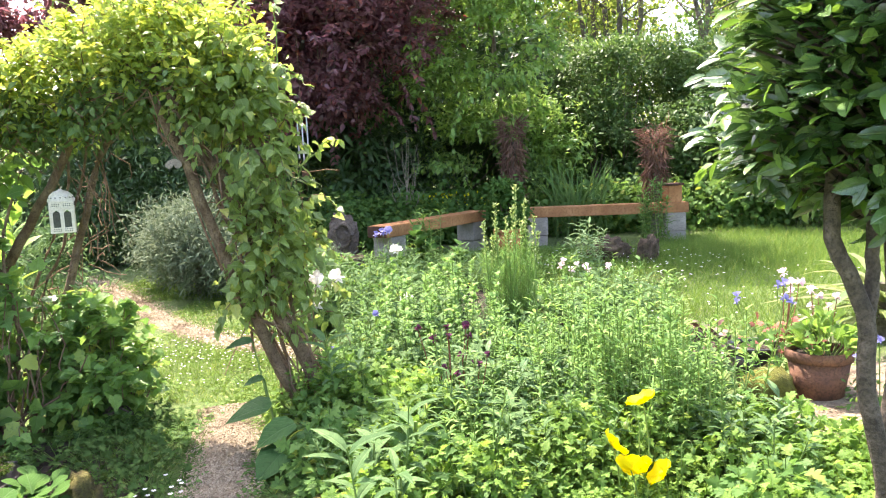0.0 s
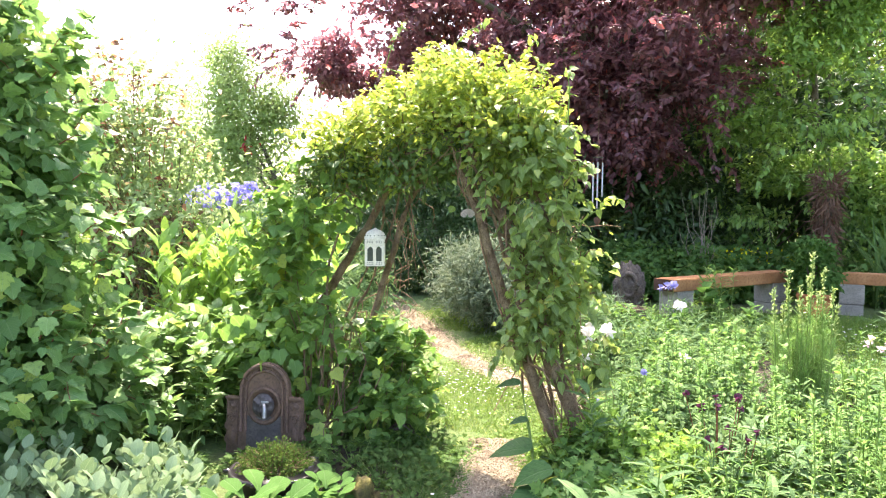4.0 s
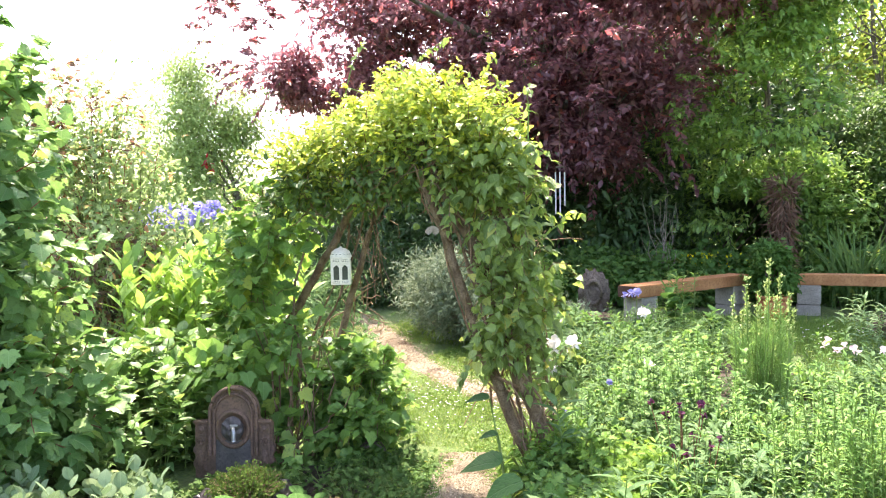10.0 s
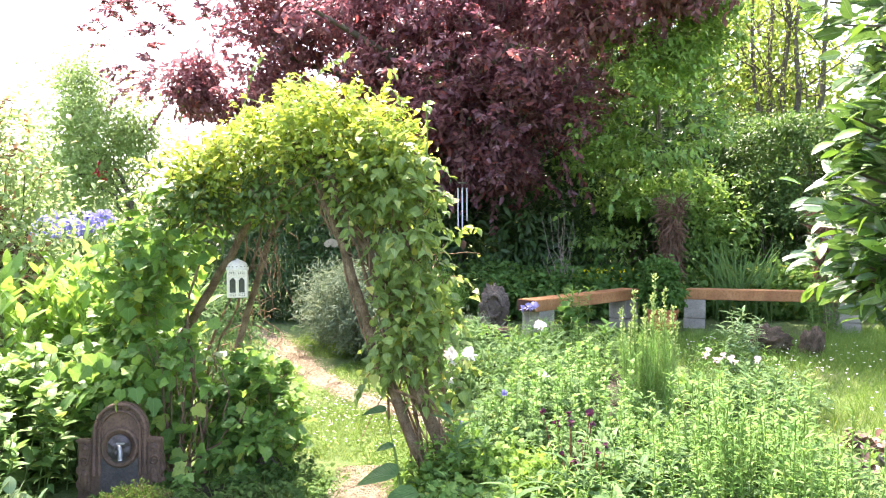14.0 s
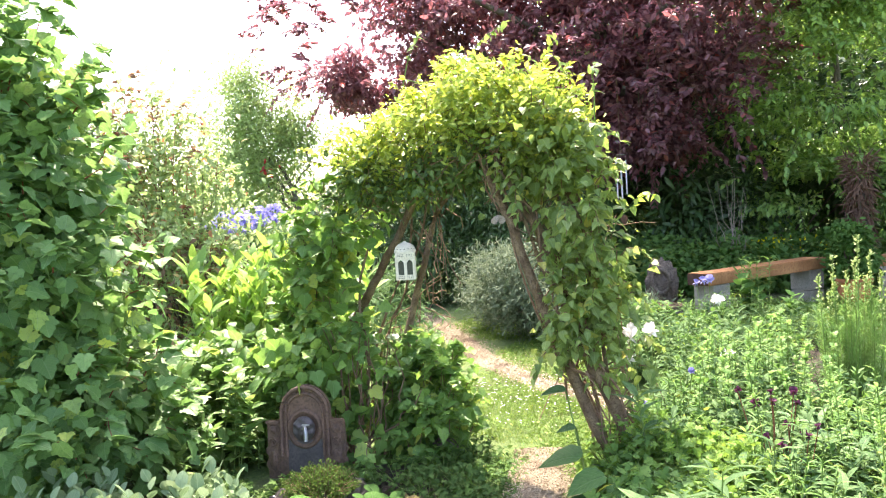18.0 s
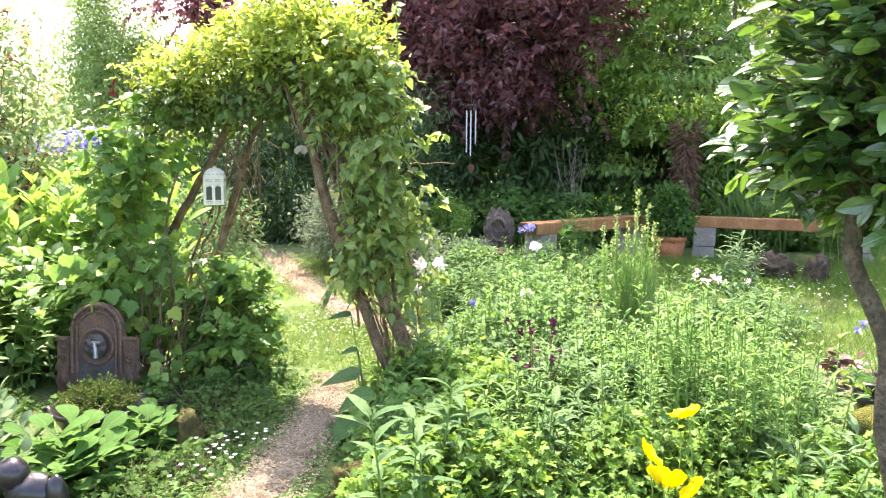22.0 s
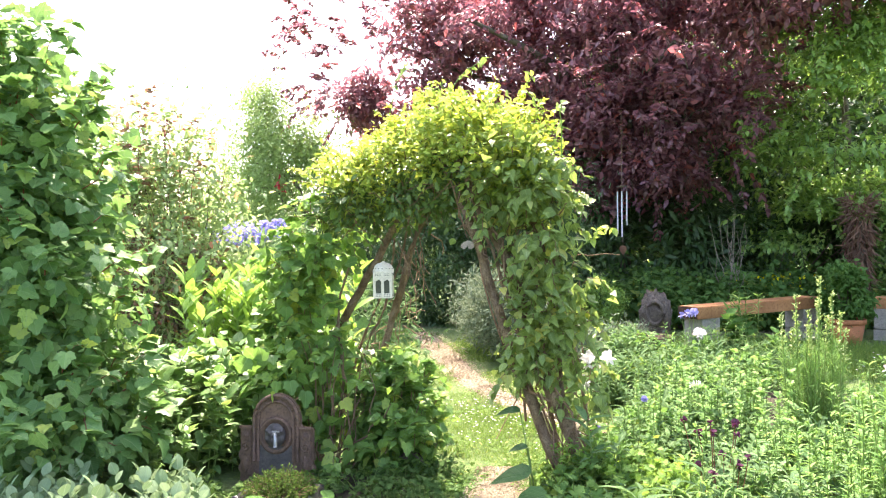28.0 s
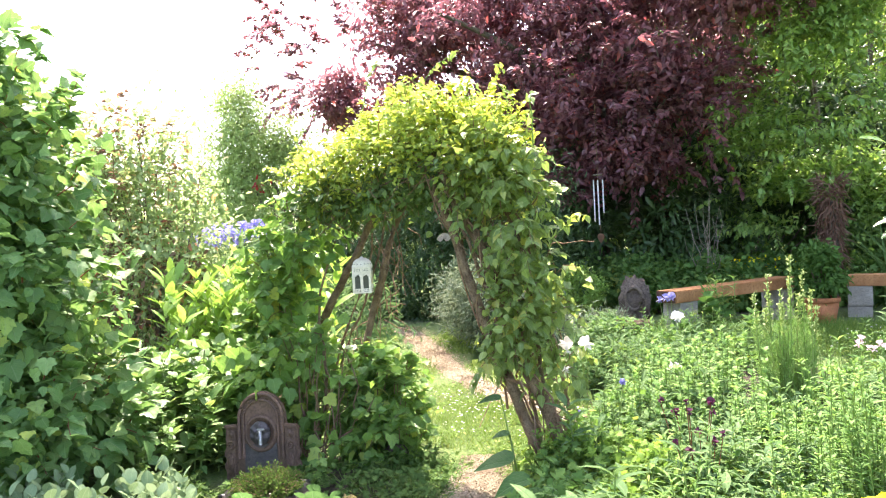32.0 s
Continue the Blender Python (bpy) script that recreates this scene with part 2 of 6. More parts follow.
M_GREYTWIG = solid_mat("grey_twig", (0.20, 0.17, 0.13), (0.38, 0.32, 0.25), 20, 0.9)
M_PHOT = leaf_mat("bank_shrub_leaf", (0.17, 0.27, 0.09), (0.36, 0.46, 0.20), (0.50, 0.20, 0.10), 0.5, 0.42, 0.55)
M_BUD = leaf_mat("pale_bud", (0.22, 0.32, 0.10), (0.36, 0.45, 0.17), None, 0.35)
M_MOSSY = solid_mat("yellow_moss", (0.12, 0.13, 0.03), (0.29, 0.29, 0.055), 22, 1.0, 0, 1.0, 0.03)
M_FEATH = leaf_mat("feathery_leaf", (0.12, 0.245, 0.065), (0.21, 0.36, 0.105), None, 0.42, 0.6, 0.2)
M_BRONZE = leaf_mat("bronze_leaf", (0.07, 0.04, 0.034), (0.13, 0.068, 0.05), None, 0.08)
M_SOIL = solid_mat("soil", (0.028, 0.021, 0.014), (0.07, 0.055, 0.035), 5, 0.95, 0, 1.0, 0.03)
M_PATH = solid_mat("chip_path", (0.20, 0.16, 0.11), (0.35, 0.29, 0.205), 3, 0.95, 0, 1.0, 0.02, 0.2, 55)
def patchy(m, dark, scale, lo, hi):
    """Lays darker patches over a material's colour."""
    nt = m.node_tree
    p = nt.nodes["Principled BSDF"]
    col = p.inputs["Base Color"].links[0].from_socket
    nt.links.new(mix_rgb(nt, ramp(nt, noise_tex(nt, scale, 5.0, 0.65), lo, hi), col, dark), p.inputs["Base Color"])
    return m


M_CHIP = leaf_mat("wood_chip", (0.28, 0.225, 0.15), (0.46, 0.39, 0.28), (0.17, 0.11, 0.07), 0.0, 0.9, 0.1)
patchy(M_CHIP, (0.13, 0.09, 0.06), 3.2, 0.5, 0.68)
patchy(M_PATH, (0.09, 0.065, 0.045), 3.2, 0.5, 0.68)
M_OAK = solid_mat("sleeper_wood", (0.30, 0.13, 0.05), (0.44, 0.22, 0.09), 5, 0.7, 0, 0.5, 0.01, 0.3, 40)
M_OAKEND = solid_mat("sleeper_end", (0.055, 0.028, 0.018), (0.10, 0.05, 0.032), 12, 0.85)
M_BLOCK = solid_mat("concrete_block", (0.28, 0.255, 0.215), (0.41, 0.375, 0.32), 7, 0.92, 0, 0.8, 0.01, 0.2, 90)
M_TERRA = solid_mat("terracotta", (0.12, 0.062, 0.042), (0.23, 0.115, 0.065), 9, 0.85)
M_ORANGE = solid_mat("orange_terracotta", (0.34, 0.13, 0.055), (0.47, 0.19, 0.08), 9, 0.85)
M_STONE = solid_mat("weathered_stone", (0.11, 0.085, 0.065), (0.21, 0.17, 0.13), 9, 0.95, 0, 1.0, 0.02)
M_LOG = solid_mat("old_log", (0.065, 0.047, 0.03), (0.16, 0.118, 0.076), 12, 0.95, 0, 1.0, 0.02)
M_MOSS = solid_mat("moss", (0.09, 0.075, 0.035), (0.22, 0.21, 0.05), 18, 1.0, 0, 1.0, 0.03)
M_IRON = solid_mat("rusted_iron", (0.11, 0.07, 0.05), (0.20, 0.12, 0.08), 9, 0.7, 0.2, 0.7, 0.008, 0.4, 70)
M_IRONDK = solid_mat("dark_iron", (0.07, 0.062, 0.062), (0.125, 0.108, 0.102), 12, 0.6, 0.2, 0.4, 0.005)
M_TAP = solid_mat("tap_metal", (0.33, 0.33, 0.34), (0.45, 0.45, 0.45), 30, 0.4, 0.8, 0.1)
M_BLACK = solid_mat("black_glaze", (0.012, 0.010, 0.013), (0.03, 0.024, 0.028), 10, 0.28, 0, 0.1, 0.004, 0.6)
M_CREAM = solid_mat("cream_metal", (0.72, 0.66, 0.52), (0.80, 0.75, 0.63), 20, 0.55, 0, 0.2, 0.003)
M_PANE = solid_mat("dark_pane", (0.05, 0.055, 0.045), (0.09, 0.1, 0.08), 15, 0.25, 0, 0.1)
M_CHIME = solid_mat("chime_metal", (0.36, 0.355, 0.33), (0.5, 0.49, 0.46), 30, 0.4, 0.5, 0.1)


def ground_material():
    m, nt, p = nodes_of("garden_ground")
    big = noise_tex(nt, 0.9, 6.0)
    fine = noise_tex(nt, 30.0, 6.0, 0.7)
    turf = mix_rgb(nt, ramp(nt, fine, 0.35, 0.7), (0.055, 0.095, 0.022), (0.13, 0.195, 0.042))
    earth = mix_rgb(nt, fine, (0.04, 0.03, 0.02), (0.12, 0.09, 0.055))
    col = mix_rgb(nt, ramp(nt, big, 0.30, 0.46), earth, turf)
    nt.links.new(col, p.inputs["Base Color"])
    p.inputs["Roughness"].default_value = 0.95
    bump(nt, fine, 1.0, 0.03, p)
    return m


M_GROUND = ground_material()

# ---- mesh helpers ----
rng = np.random.default_rng(7)


def unit(a):
    return a / np.maximum(np.linalg.norm(a, axis=-1, keepdims=True), 1e-9)


def rnd(n, s=1.0):
    return rng.normal(0, s, (n, 3))


class Geo:
    """Collects verts and faces, and makes one mesh of them."""

    def __init__(self):
        self.v, self.f, self.uv, self.n, self.leafy = [], [], [], 0, False

    def add(self, v, *faces, uv=None):
        v = np.asarray(v, float).reshape(-1, 3)
        self.v.append(v)
        self.uv.append(np.zeros((len(v), 2)) if uv is None else uv)
        self.leafy |= uv is not None
        for f in faces:
            self.f.append(np.asarray(f, np.int64) + self.n)
        self.n += len(v)
        return self

    def tube(self, pts, radii, sides=6, cap=True):
        pts = np.asarray(pts, float)
        k = len(pts)
        radii = np.broadcast_to(np.asarray(radii, float), (k,))
        tan = unit(np.gradient(pts, axis=0))
        ref = np.where(np.abs(tan[:, 2:3]) > 0.9, (1.0, 0, 0), (0, 0, 1.0))
        a = unit(np.cross(tan, ref))
        b = np.cross(tan, a)
        ang = np.arange(sides) * 2 * math.pi / sides
        ring = pts[:, None] + radii[:, None, None] * (a[:, None] * np.cos(ang)[None, :, None] + b[:, None] * np.sin(ang)[None, :, None])
        i, j = np.meshgrid(np.arange(k - 1), np.arange(sides), indexing="ij")
        j2 = (j + 1) % sides
        q = np.stack([i * sides + j, (i + 1) * sides + j, (i + 1) * sides + j2, i * sides + j2], -1).reshape(-1, 4)
        self.add(ring, q)
        if cap:
            self.f.append(np.arange(sides)[None, :] + self.n - sides)
        return self

    def leaves(self, P, D, N, S, tmpl):
        """Leaf shapes at P, along D, faces turned to N, of length S."""
        tv, tf = tmpl
        P, S = np.asarray(P, float), np.broadcast_to(np.asarray(S, float), (len(P),))
        y = unit(np.asarray(D, float))
        x = unit(np.cross(y, N))
        z = np.cross(x, y)
        v = P[:, None] + S[:, None, None] * (tv[None, :, :1] * x[:, None] + tv[None, :, 1:2] * y[:, None] + tv[None, :, 2:] * z[:, None])
        off = np.arange(len(P)) * len(tv)
        self.add(v, (off[:, None, None] + tf[None]).reshape(-1, tf.shape[1]), uv=np.tile(tv[:, :2], (len(P), 1)))
        return self

    def lathe(self, profile, centre=(0, 0, 0), sides=24):
        """A turned shape from (radius, height) pairs."""
        ang = np.arange(sides) * 2 * math.pi / sides
        ring = np.array([[(r * math.cos(t), r * math.sin(t), z) for t in ang] for r, z in profile]).reshape(-1, 3) + centre
        k = len(profile)
        i, j = np.meshgrid(np.arange(k - 1), np.arange(sides), indexing="ij")
        j2 = (j + 1) % sides
        self.add(ring, np.stack([i * sides + j, i * sides + j2, (i + 1) * sides + j2, (i + 1) * sides + j], -1).reshape(-1, 4))
        return self

    def mesh(self, name, smooth=False):
        me = bpy.data.meshes.new(name)
        v = np.concatenate(self.v) if self.v else np.zeros((0, 3))
        loops = np.concatenate([f.ravel() for f in self.f])
        tot = np.concatenate([np.full(len(f), f.shape[1]) for f in self.f])
        me.vertices.add(len(v))
        me.vertices.foreach_set("co", v.astype(np.float32).ravel())
        me.loops.add(len(loops))
        me.loops.foreach_set("vertex_index", loops.astype(np.int32))
        me.polygons.add(len(tot))
        me.polygons.foreach_set("loop_start", (np.cumsum(tot) - tot).astype(np.int32))
        me.polygons.foreach_set("loop_total", tot.astype(np.int32))
        if smooth:
            me.polygons.foreach_set("use_smooth", np.ones(len(tot), bool))
        if self.leafy:
            layer = me.uv_layers.new(name="leaf")
            layer.data.foreach_set("uv", np.concatenate(self.uv)[loops].astype(np.float32).ravel())
        me.update()
        return me


def part(name, shape, material, parent, label="", smooth=None, kind="", m=None):
    """Links a Geo, a bmesh or a mesh as one object under a thing or part."""
    if isinstance(shape, Geo):
        me = shape.mesh(name, shape.leafy if smooth is None else smooth)
    elif isinstance(shape, bmesh.types.BMesh):
        me = bpy.data.meshes.new(name)
        shape.to_mesh(me)
        shape.free()
    else:
        me = shape
    if material and not me.materials:
        me.materials.append(material)
    ob = new(name, me)
    if parent:
        ob.parent = parent
    if m is not None:
        ob.matrix_basis = m
    if label or kind:
        tagged(ob, label, kind=kind)
    return ob


def thing(name, label, category, group="", kind=""):
    ob = new(name)
    ob.empty_display_size = 0.1
    return tagged(ob, label, category, group, kind)


def box_bm(sx, sy, sz, bevel=0.006, at=(0, 0, 0), seg=2):
    bm = bmesh.new()
    bmesh.ops.create_cube(bm, size=1.0)
    bmesh.ops.scale(bm, vec=(sx, sy, sz), verts=bm.verts)
    if bevel:
        bmesh.ops.bevel(bm, geom=bm.edges[:], offset=bevel, segments=seg, affect="EDGES")
    bmesh.ops.translate(bm, vec=at, verts=bm.verts)
    return bm


def lump_bm(rx, ry, rz, at, rough=0.15, freq=3.0, sub=3, seed=0.0):
    """A rounded, uneven stone or log shape."""
    bm = bmesh.new()
    bmesh.ops.create_icosphere(bm, subdivisions=sub, radius=1.0)
    for v in bm.verts:
        k = 1 + rough * noise.noise(v.co * freq + Vector((seed, 3.1, 7.7))) + 0.4 * rough * noise.noise(v.co * freq * 3 + Vector((seed, 0, 0)))
        v.co = Vector((v.co.x * rx * k, v.co.y * ry * k, v.co.z * rz * k)) + Vector(at)
    for f in bm.faces:
        f.smooth = True
    return bm


def blade(stations, fold=0.25, curl=0.3):
    """Leaf template of unit length: (place, half width) pairs, folded at the midrib and bent down to the tip."""
    v, f = [], []
    for s, w in stations:
        z = -curl * s * s
        v += [(-w, s, z + fold * w), (0, s, z), (w, s, z + fold * w)]
    for i in range(len(stations) - 1):
        a, b = 3 * i, 3 * i + 3
        f += [(a, a + 1, b + 1, b), (a + 1, a + 2, b + 2, b + 1)]
    return np.array(v, float), np.array(f)


def fan(outline, cup=0.12, curl=0.2):
    """Lobed leaf template: a fan from the leaf's middle to its outline."""
    v = [(0, 0.42, -0.05)] + [(x, y, cup * abs(x) - curl * y * y) for x, y in outline]
    n = len(outline)
    return np.array(v, float), np.array([(0, 1 + i, 1 + (i + 1) % n) for i in range(n)])


T_DIA = (np.array([(0, 0, 0), (0.28, 0.45, 0.08), (0, 1, -0.12), (-0.28, 0.45, 0.08)]), np.array([(0, 1, 2), (0, 2, 3)]))
T_OVAL = blade([(0, 0.02), (0.3, 0.24), (0.65, 0.22), (1, 0.02)], 0.3, 0.25)
T_HEART = blade([(0, 0.06), (0.08, 0.30), (0.35, 0.36), (0.7, 0.2), (1, 0.015)], 0.25, 0.35)
T_LANCE = blade([(0, 0.02), (0.3, 0.11), (0.65, 0.09), (1, 0.01)], 0.3, 0.45)
T_LANCE2 = blade([(0, 0.03), (0.25, 0.13), (0.5, 0.16), (0.8, 0.1), (1, 0.01)], 0.35, 0.6)
T_BAY = blade([(0, 0.02), (0.1, 0.12), (0.3, 0.23), (0.6, 0.235), (0.85, 0.14), (1, 0.015)], 0.3, 0.18)
T_BIG = blade([(0, 0.12), (0.1, 0.32), (0.35, 0.42), (0.65, 0.34), (0.88, 0.14), (1, 0.01)], 0.18, 0.35)
T_SPOON = blade([(0, 0.03), (0.3, 0.10), (0.6, 0.24), (0.82, 0.26), (0.95, 0.16), (1, 0.04)], 0.2, 0.3)
T_GRASS = blade([(0, 0.016), (0.5, 0.014), (1, 0.002)], 0.4, 0.5)
T_STRAP = blade([(0, 0.02), (0.3, 0.035), (0.6, 0.035), (0.85, 0.02), (1, 0.002)], 0.35, 0.6)
def both(half):
    """A closed outline from its right half, tip first at the stalk."""
    return [(0, 0.03)] + half + [(0, 1.0)] + [(-x, y) for x, y in reversed(half)]


T_LOBED = fan(both([(0.12, -0.07), (0.28, -0.05), (0.36, 0.05), (0.50, 0.08), (0.44, 0.22), (0.52, 0.30), (0.60, 0.52), (0.45, 0.50), (0.34, 0.57), (0.35, 0.70), (0.22, 0.77), (0.15, 0.90)]), 0.16, 0.3)
T_CUT = fan(both([(0.05, 0.12), (0.22, 0.05), (0.40, 0.18), (0.26, 0.24), (0.14, 0.33), (0.34, 0.36), (0.50, 0.56), (0.30, 0.57), (0.16, 0.62), (0.27, 0.78), (0.11, 0.84)]), 0.12, 0.4)
T_PETAL = blade([(0, 0.06), (0.4, 0.34), (0.8, 0.38), (1, 0.2)], 0.3, -0.25)


def ground_z(x, y):
    """Height of the garden: a slow rise to the back and a bank at the far left."""
    def s(t):
        t = np.clip(t, 0, 1)
        return t * t * (3 - 2 * t)
    return 0.15 * s((y - 4.0) / 4.0) + 0.85 * s((-x - 3.2 - 0.45 * np.maximum(0, y - 5.2)) / 2.2) * s((y - 3.6) / 2.4)


def put(proto, places, first=True):
    """Sets a plant at the first place and copies it to the others: (x, y, turn, scale[, z])."""
    out = []
    for i, (x, y, turn, sc, *z) in enumerate(places):
        h = z[0] if z else float(ground_z(x, y)) - 0.01
        m = pose(x, y, h, 0, 0, turn) @ Matrix.Scale(sc, 4)
        if i == 0 and first:
            proto.matrix_basis = m
            out.append(proto)
        else:
            made = copy_thing(proto, m)
            made.matrix_basis = m
            out.append(made)
    return out


def wave(p, f):
    """A cheap smooth noise of places, about -1 to 1."""
    x, y, z = (p * f).T
    return (np.sin(x + 1.7 * np.sin(0.7 * y + 1.1)) + np.sin(1.3 * y + 1.9 * np.sin(0.8 * z + 0.3)) + np.sin(1.1 * z + 1.6 * np.sin(0.9 * x + 2.0))) / 2.2


def in_ells(ells, n, shell=0.55, rough=0.2, gaps=-2.0, freq=6.0):
    """n points in a union of ellipsoids (centre, radii), nearer to their uneven skins, with holes; and the outward ways."""
    vol = np.array([r[0] * r[1] + r[1] * r[2] + r[0] * r[2] for _, r in ells])
    m = n * 3 if gaps > -2 else n
    pick = rng.choice(len(ells), m, p=vol / vol.sum())
    c = np.array([e[0] for e in ells], float)[pick]
    r = np.array([e[1] for e in ells], float)[pick]
    d = unit(rnd(m))
    skin = 1 + rough * wave(d + c * 2.0, 3.3)
    q = c + d * r * rng.uniform(shell, 1.0, (m, 1)) * skin[:, None]
    if gaps > -2:
        keep = wave(q, freq) > gaps
        q, d = q[keep][:n], d[keep][:n]
    return q, d


def foliage(ells, clumps, per, spread, size, tmpl, droop=0.35, shell=0.45, up=0.8, vary=0.4, flat=1.0, rough=0.22, gaps=-2.0, freq=6.0, turn=0.6):
    """Leaves in clumps over the ellipsoids: a Geo."""
    c, d = in_ells(ells, clumps, shell, rough, gaps, freq)
    clumps = len(c)
    P = np.repeat(c, per, 0) + rnd(clumps * per, spread) * (1, 1, flat)
    O = np.repeat(d, per, 0)
    n = len(P)
    D = unit(O * 0.6 + rnd(n, turn) - np.array((0, 0, droop)))
    N = unit(np.array((0, 0, up)) + O * 0.35 + rnd(n, 0.5))
    S = size * rng.uniform(1 - vary, 1 + vary, n)
    return Geo().leaves(P, D, N, S, tmpl)


def sprays(ob, ells, n, length, per, size, tmpl, leafm, bark, rise=0.3, droop=0.2, front=None, width=0.003, shell=0.75):
    """Leafy shoots that stand out of the skin of the ellipsoids."""
    c, d = in_ells(ells, n, shell)
    if front is not None:
        ok = d @ np.array(front) > -0.1
        c, d = c[ok], d[ok]
    g, P, D = Geo(), [], []
    for q, o in zip(c, d):
        ln = length * rng.uniform(0.5, 1.3)
        way = unit(o + rnd(1, 0.35)[0] + (0, 0, rise))
        line = bend(q, q + way * ln, 6, (0, 0, droop * ln * 0.5), 0.004)
        line[:, 2] -= droop * ln * np.linspace(0, 1, 6) ** 2
        g.tube(line, np.linspace(width, width * 0.4, 6), 4, False)
        u = rng.uniform(0.15, 1.0, per)
        k = np.minimum((u * 5).astype(int), 4)
        P.append(line[k] + (line[k + 1] - line[k]) * (u * 5 - k)[:, None])
        side = unit(np.cross(way, (0, 0, 1.0)))
        D.append(way * 0.6 + side * rng.choice([-1, 1], per)[:, None] + rnd(per, 0.35))
    P, D = np.concatenate(P), np.concatenate(D)
    part("shoot_tangle", g, bark, ob, kind="stuff")
    part("shoot_foliage", Geo().leaves(P, unit(D - np.array((0, 0, droop))), unit(rnd(len(P), 0.4) + (0, 0, 0.9)), size * rng.uniform(0.55, 1.25, len(P)), tmpl), leafm, ob, kind="stuff")


def leaf_objects(parent, name, P, D, N, S, tmpls, material):
    """Single leaves as parts that share a few meshes."""
    metas = []
    for t in tmpls:
        me = Geo().leaves(np.zeros((1, 3)), np.array([(0, 1.0, 0)]), np.array([(0, 0, 1.0)]), [1.0], t).mesh(name, True)
        me.materials.append(material)
        metas.append(me)
    Y = unit(D)
    X = unit(np.cross(Y, N))
    Z = np.cross(X, Y)
    for i in range(len(P)):
        m = Matrix(((X[i][0], Y[i][0], Z[i][0]), (X[i][1], Y[i][1], Z[i][1]), (X[i][2], Y[i][2], Z[i][2]))) * float(S[i])
        ob = new(name, metas[i % len(metas)])
        ob.parent = parent
        ob.matrix_basis = Matrix.Translation(P[i]) @ m.to_4x4()


def bend(a, b, n=6, sag=(0, 0, 0), wob=0.0):
    """A bent line of n points from a to b."""
    a, b = np.array(a, float), np.array(b, float)
    t = np.linspace(0, 1, n)[:, None]
    p = a + (b - a) * t + np.array(sag) * (4 * t * (1 - t))
    if wob:
        p[1:-1] += rnd(n - 2, wob)
    return p


def smooth_line(pts, n=14):
    """A smooth line through the points."""
    pts = np.array(pts, float)
    t = np.linspace(0, len(pts) - 1, n)
    out = []
    for u in t:
        i = min(int(u), len(pts) - 2)
        p0, p1, p2, p3 = pts[max(i - 1, 0)], pts[i], pts[i + 1], pts[min(i + 2, len(pts) - 1)]
        f = u - i
        out.append(0.5 * (2 * p1 + (p2 - p0) * f + (2 * p0 - 5 * p1 + 4 * p2 - p3) * f * f + (3 * p1 - p0 - 3 * p2 + p3) * f ** 3))
    return np.array(out)

# ---- ground ----
def ground_sheet():
    ax = np.concatenate([[-900, -300, -100, -50, -30, -20], np.arange(-14, 10.01, 0.25), [14, 20, 30, 50, 100, 300, 900]])
    ay = np.concatenate([[-900, -300, -100, -40, -20, -10, -5], np.arange(-3, 18.01, 0.25), [22, 30, 50, 100, 300, 900]])
    X, Y = np.meshgrid(ax, ay, indexing="ij")
    Z = ground_z(X, Y) + 0.012 * np.sin(X * 2.3 + 0.7 * Y) * np.cos(Y * 1.9)
    k = len(ay)
    i, j = np.meshgrid(np.arange(len(ax) - 1), np.arange(k - 1), indexing="ij")
    f = np.stack([i * k + j, (i + 1) * k + j, (i + 1) * k + j + 1, i * k + j + 1], -1).reshape(-1, 4)
    g = Geo().add(np.stack([X, Y, Z], -1), f)
    return tagged(part("ground", g, M_GROUND, None, smooth=True), "uneven garden ground with turf and bare soil", "ground", kind="structure")


ground_sheet()


def ribbon(name, mid, widths, material, label, lift=0.02, across=7):
    """A path sheet along a line, its edges ragged and sunk into the ground."""
    p = smooth_line(mid, 40)
    w = np.interp(np.linspace(0, 1, 40), np.linspace(0, 1, len(widths)), widths)
    tan = unit(np.gradient(p, axis=0))
    side = np.stack([tan[:, 1], -tan[:, 0], np.zeros(40)], -1)
    u = np.linspace(-1, 1, across)
    V = p[:, None] + side[:, None] * (u[None, :, None] * (w * (1 + 0.12 * np.sin(np.arange(40) * 1.7)))[:, None, None])
    V[..., 2] = ground_z(V[..., 0], V[..., 1]) + lift * (1 - np.abs(u) ** 4) * np.minimum(1, np.minimum(np.arange(40), 39 - np.arange(40)) / 8)[:, None] + 0.012 * np.sin(V[..., 0] * 2.3 + 0.7 * V[..., 1]) * np.cos(V[..., 1] * 1.9) - 0.004 * (np.abs(u) > 0.9)
    i, j = np.meshgrid(np.arange(39), np.arange(across - 1), indexing="ij")
    f = np.stack([i * across + j, i * across + j + 1, (i + 1) * across + j + 1, (i + 1) * across + j], -1).reshape(-1, 4)
    ob = tagged(part(name, Geo().add(V, f), material, None, smooth=True), label, "path", kind="structure")
    return ob, p, side, w


def chips(path, n, size, parent_label, start=0.0):
    """Loose chippings strewn over a path."""
    _, p, side, w = path
    i = rng.uniform(start * (len(p) - 1), len(p) - 1.01, n)
    k = i.astype(int)
    q = p[k] + (p[k + 1] - p[k]) * (i - k)[:, None] + side[k] * (np.clip(rng.normal(0, 0.62, n), -1.5, 1.5) * np.maximum(w[k], 0.1))[:, None]
    q[:, 2] = ground_z(q[:, 0], q[:, 1]) + 0.02 + rng.uniform(0, 0.008, n)
    D = unit(rnd(n) * (1, 1, 0.25))
    g = Geo().leaves(q, D, unit(np.array((0, 0, 1.0)) + rnd(n, 0.35)), size * rng.uniform(0.4, 1.5, n), T_DIA)
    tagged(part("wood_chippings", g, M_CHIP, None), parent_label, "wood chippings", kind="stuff")


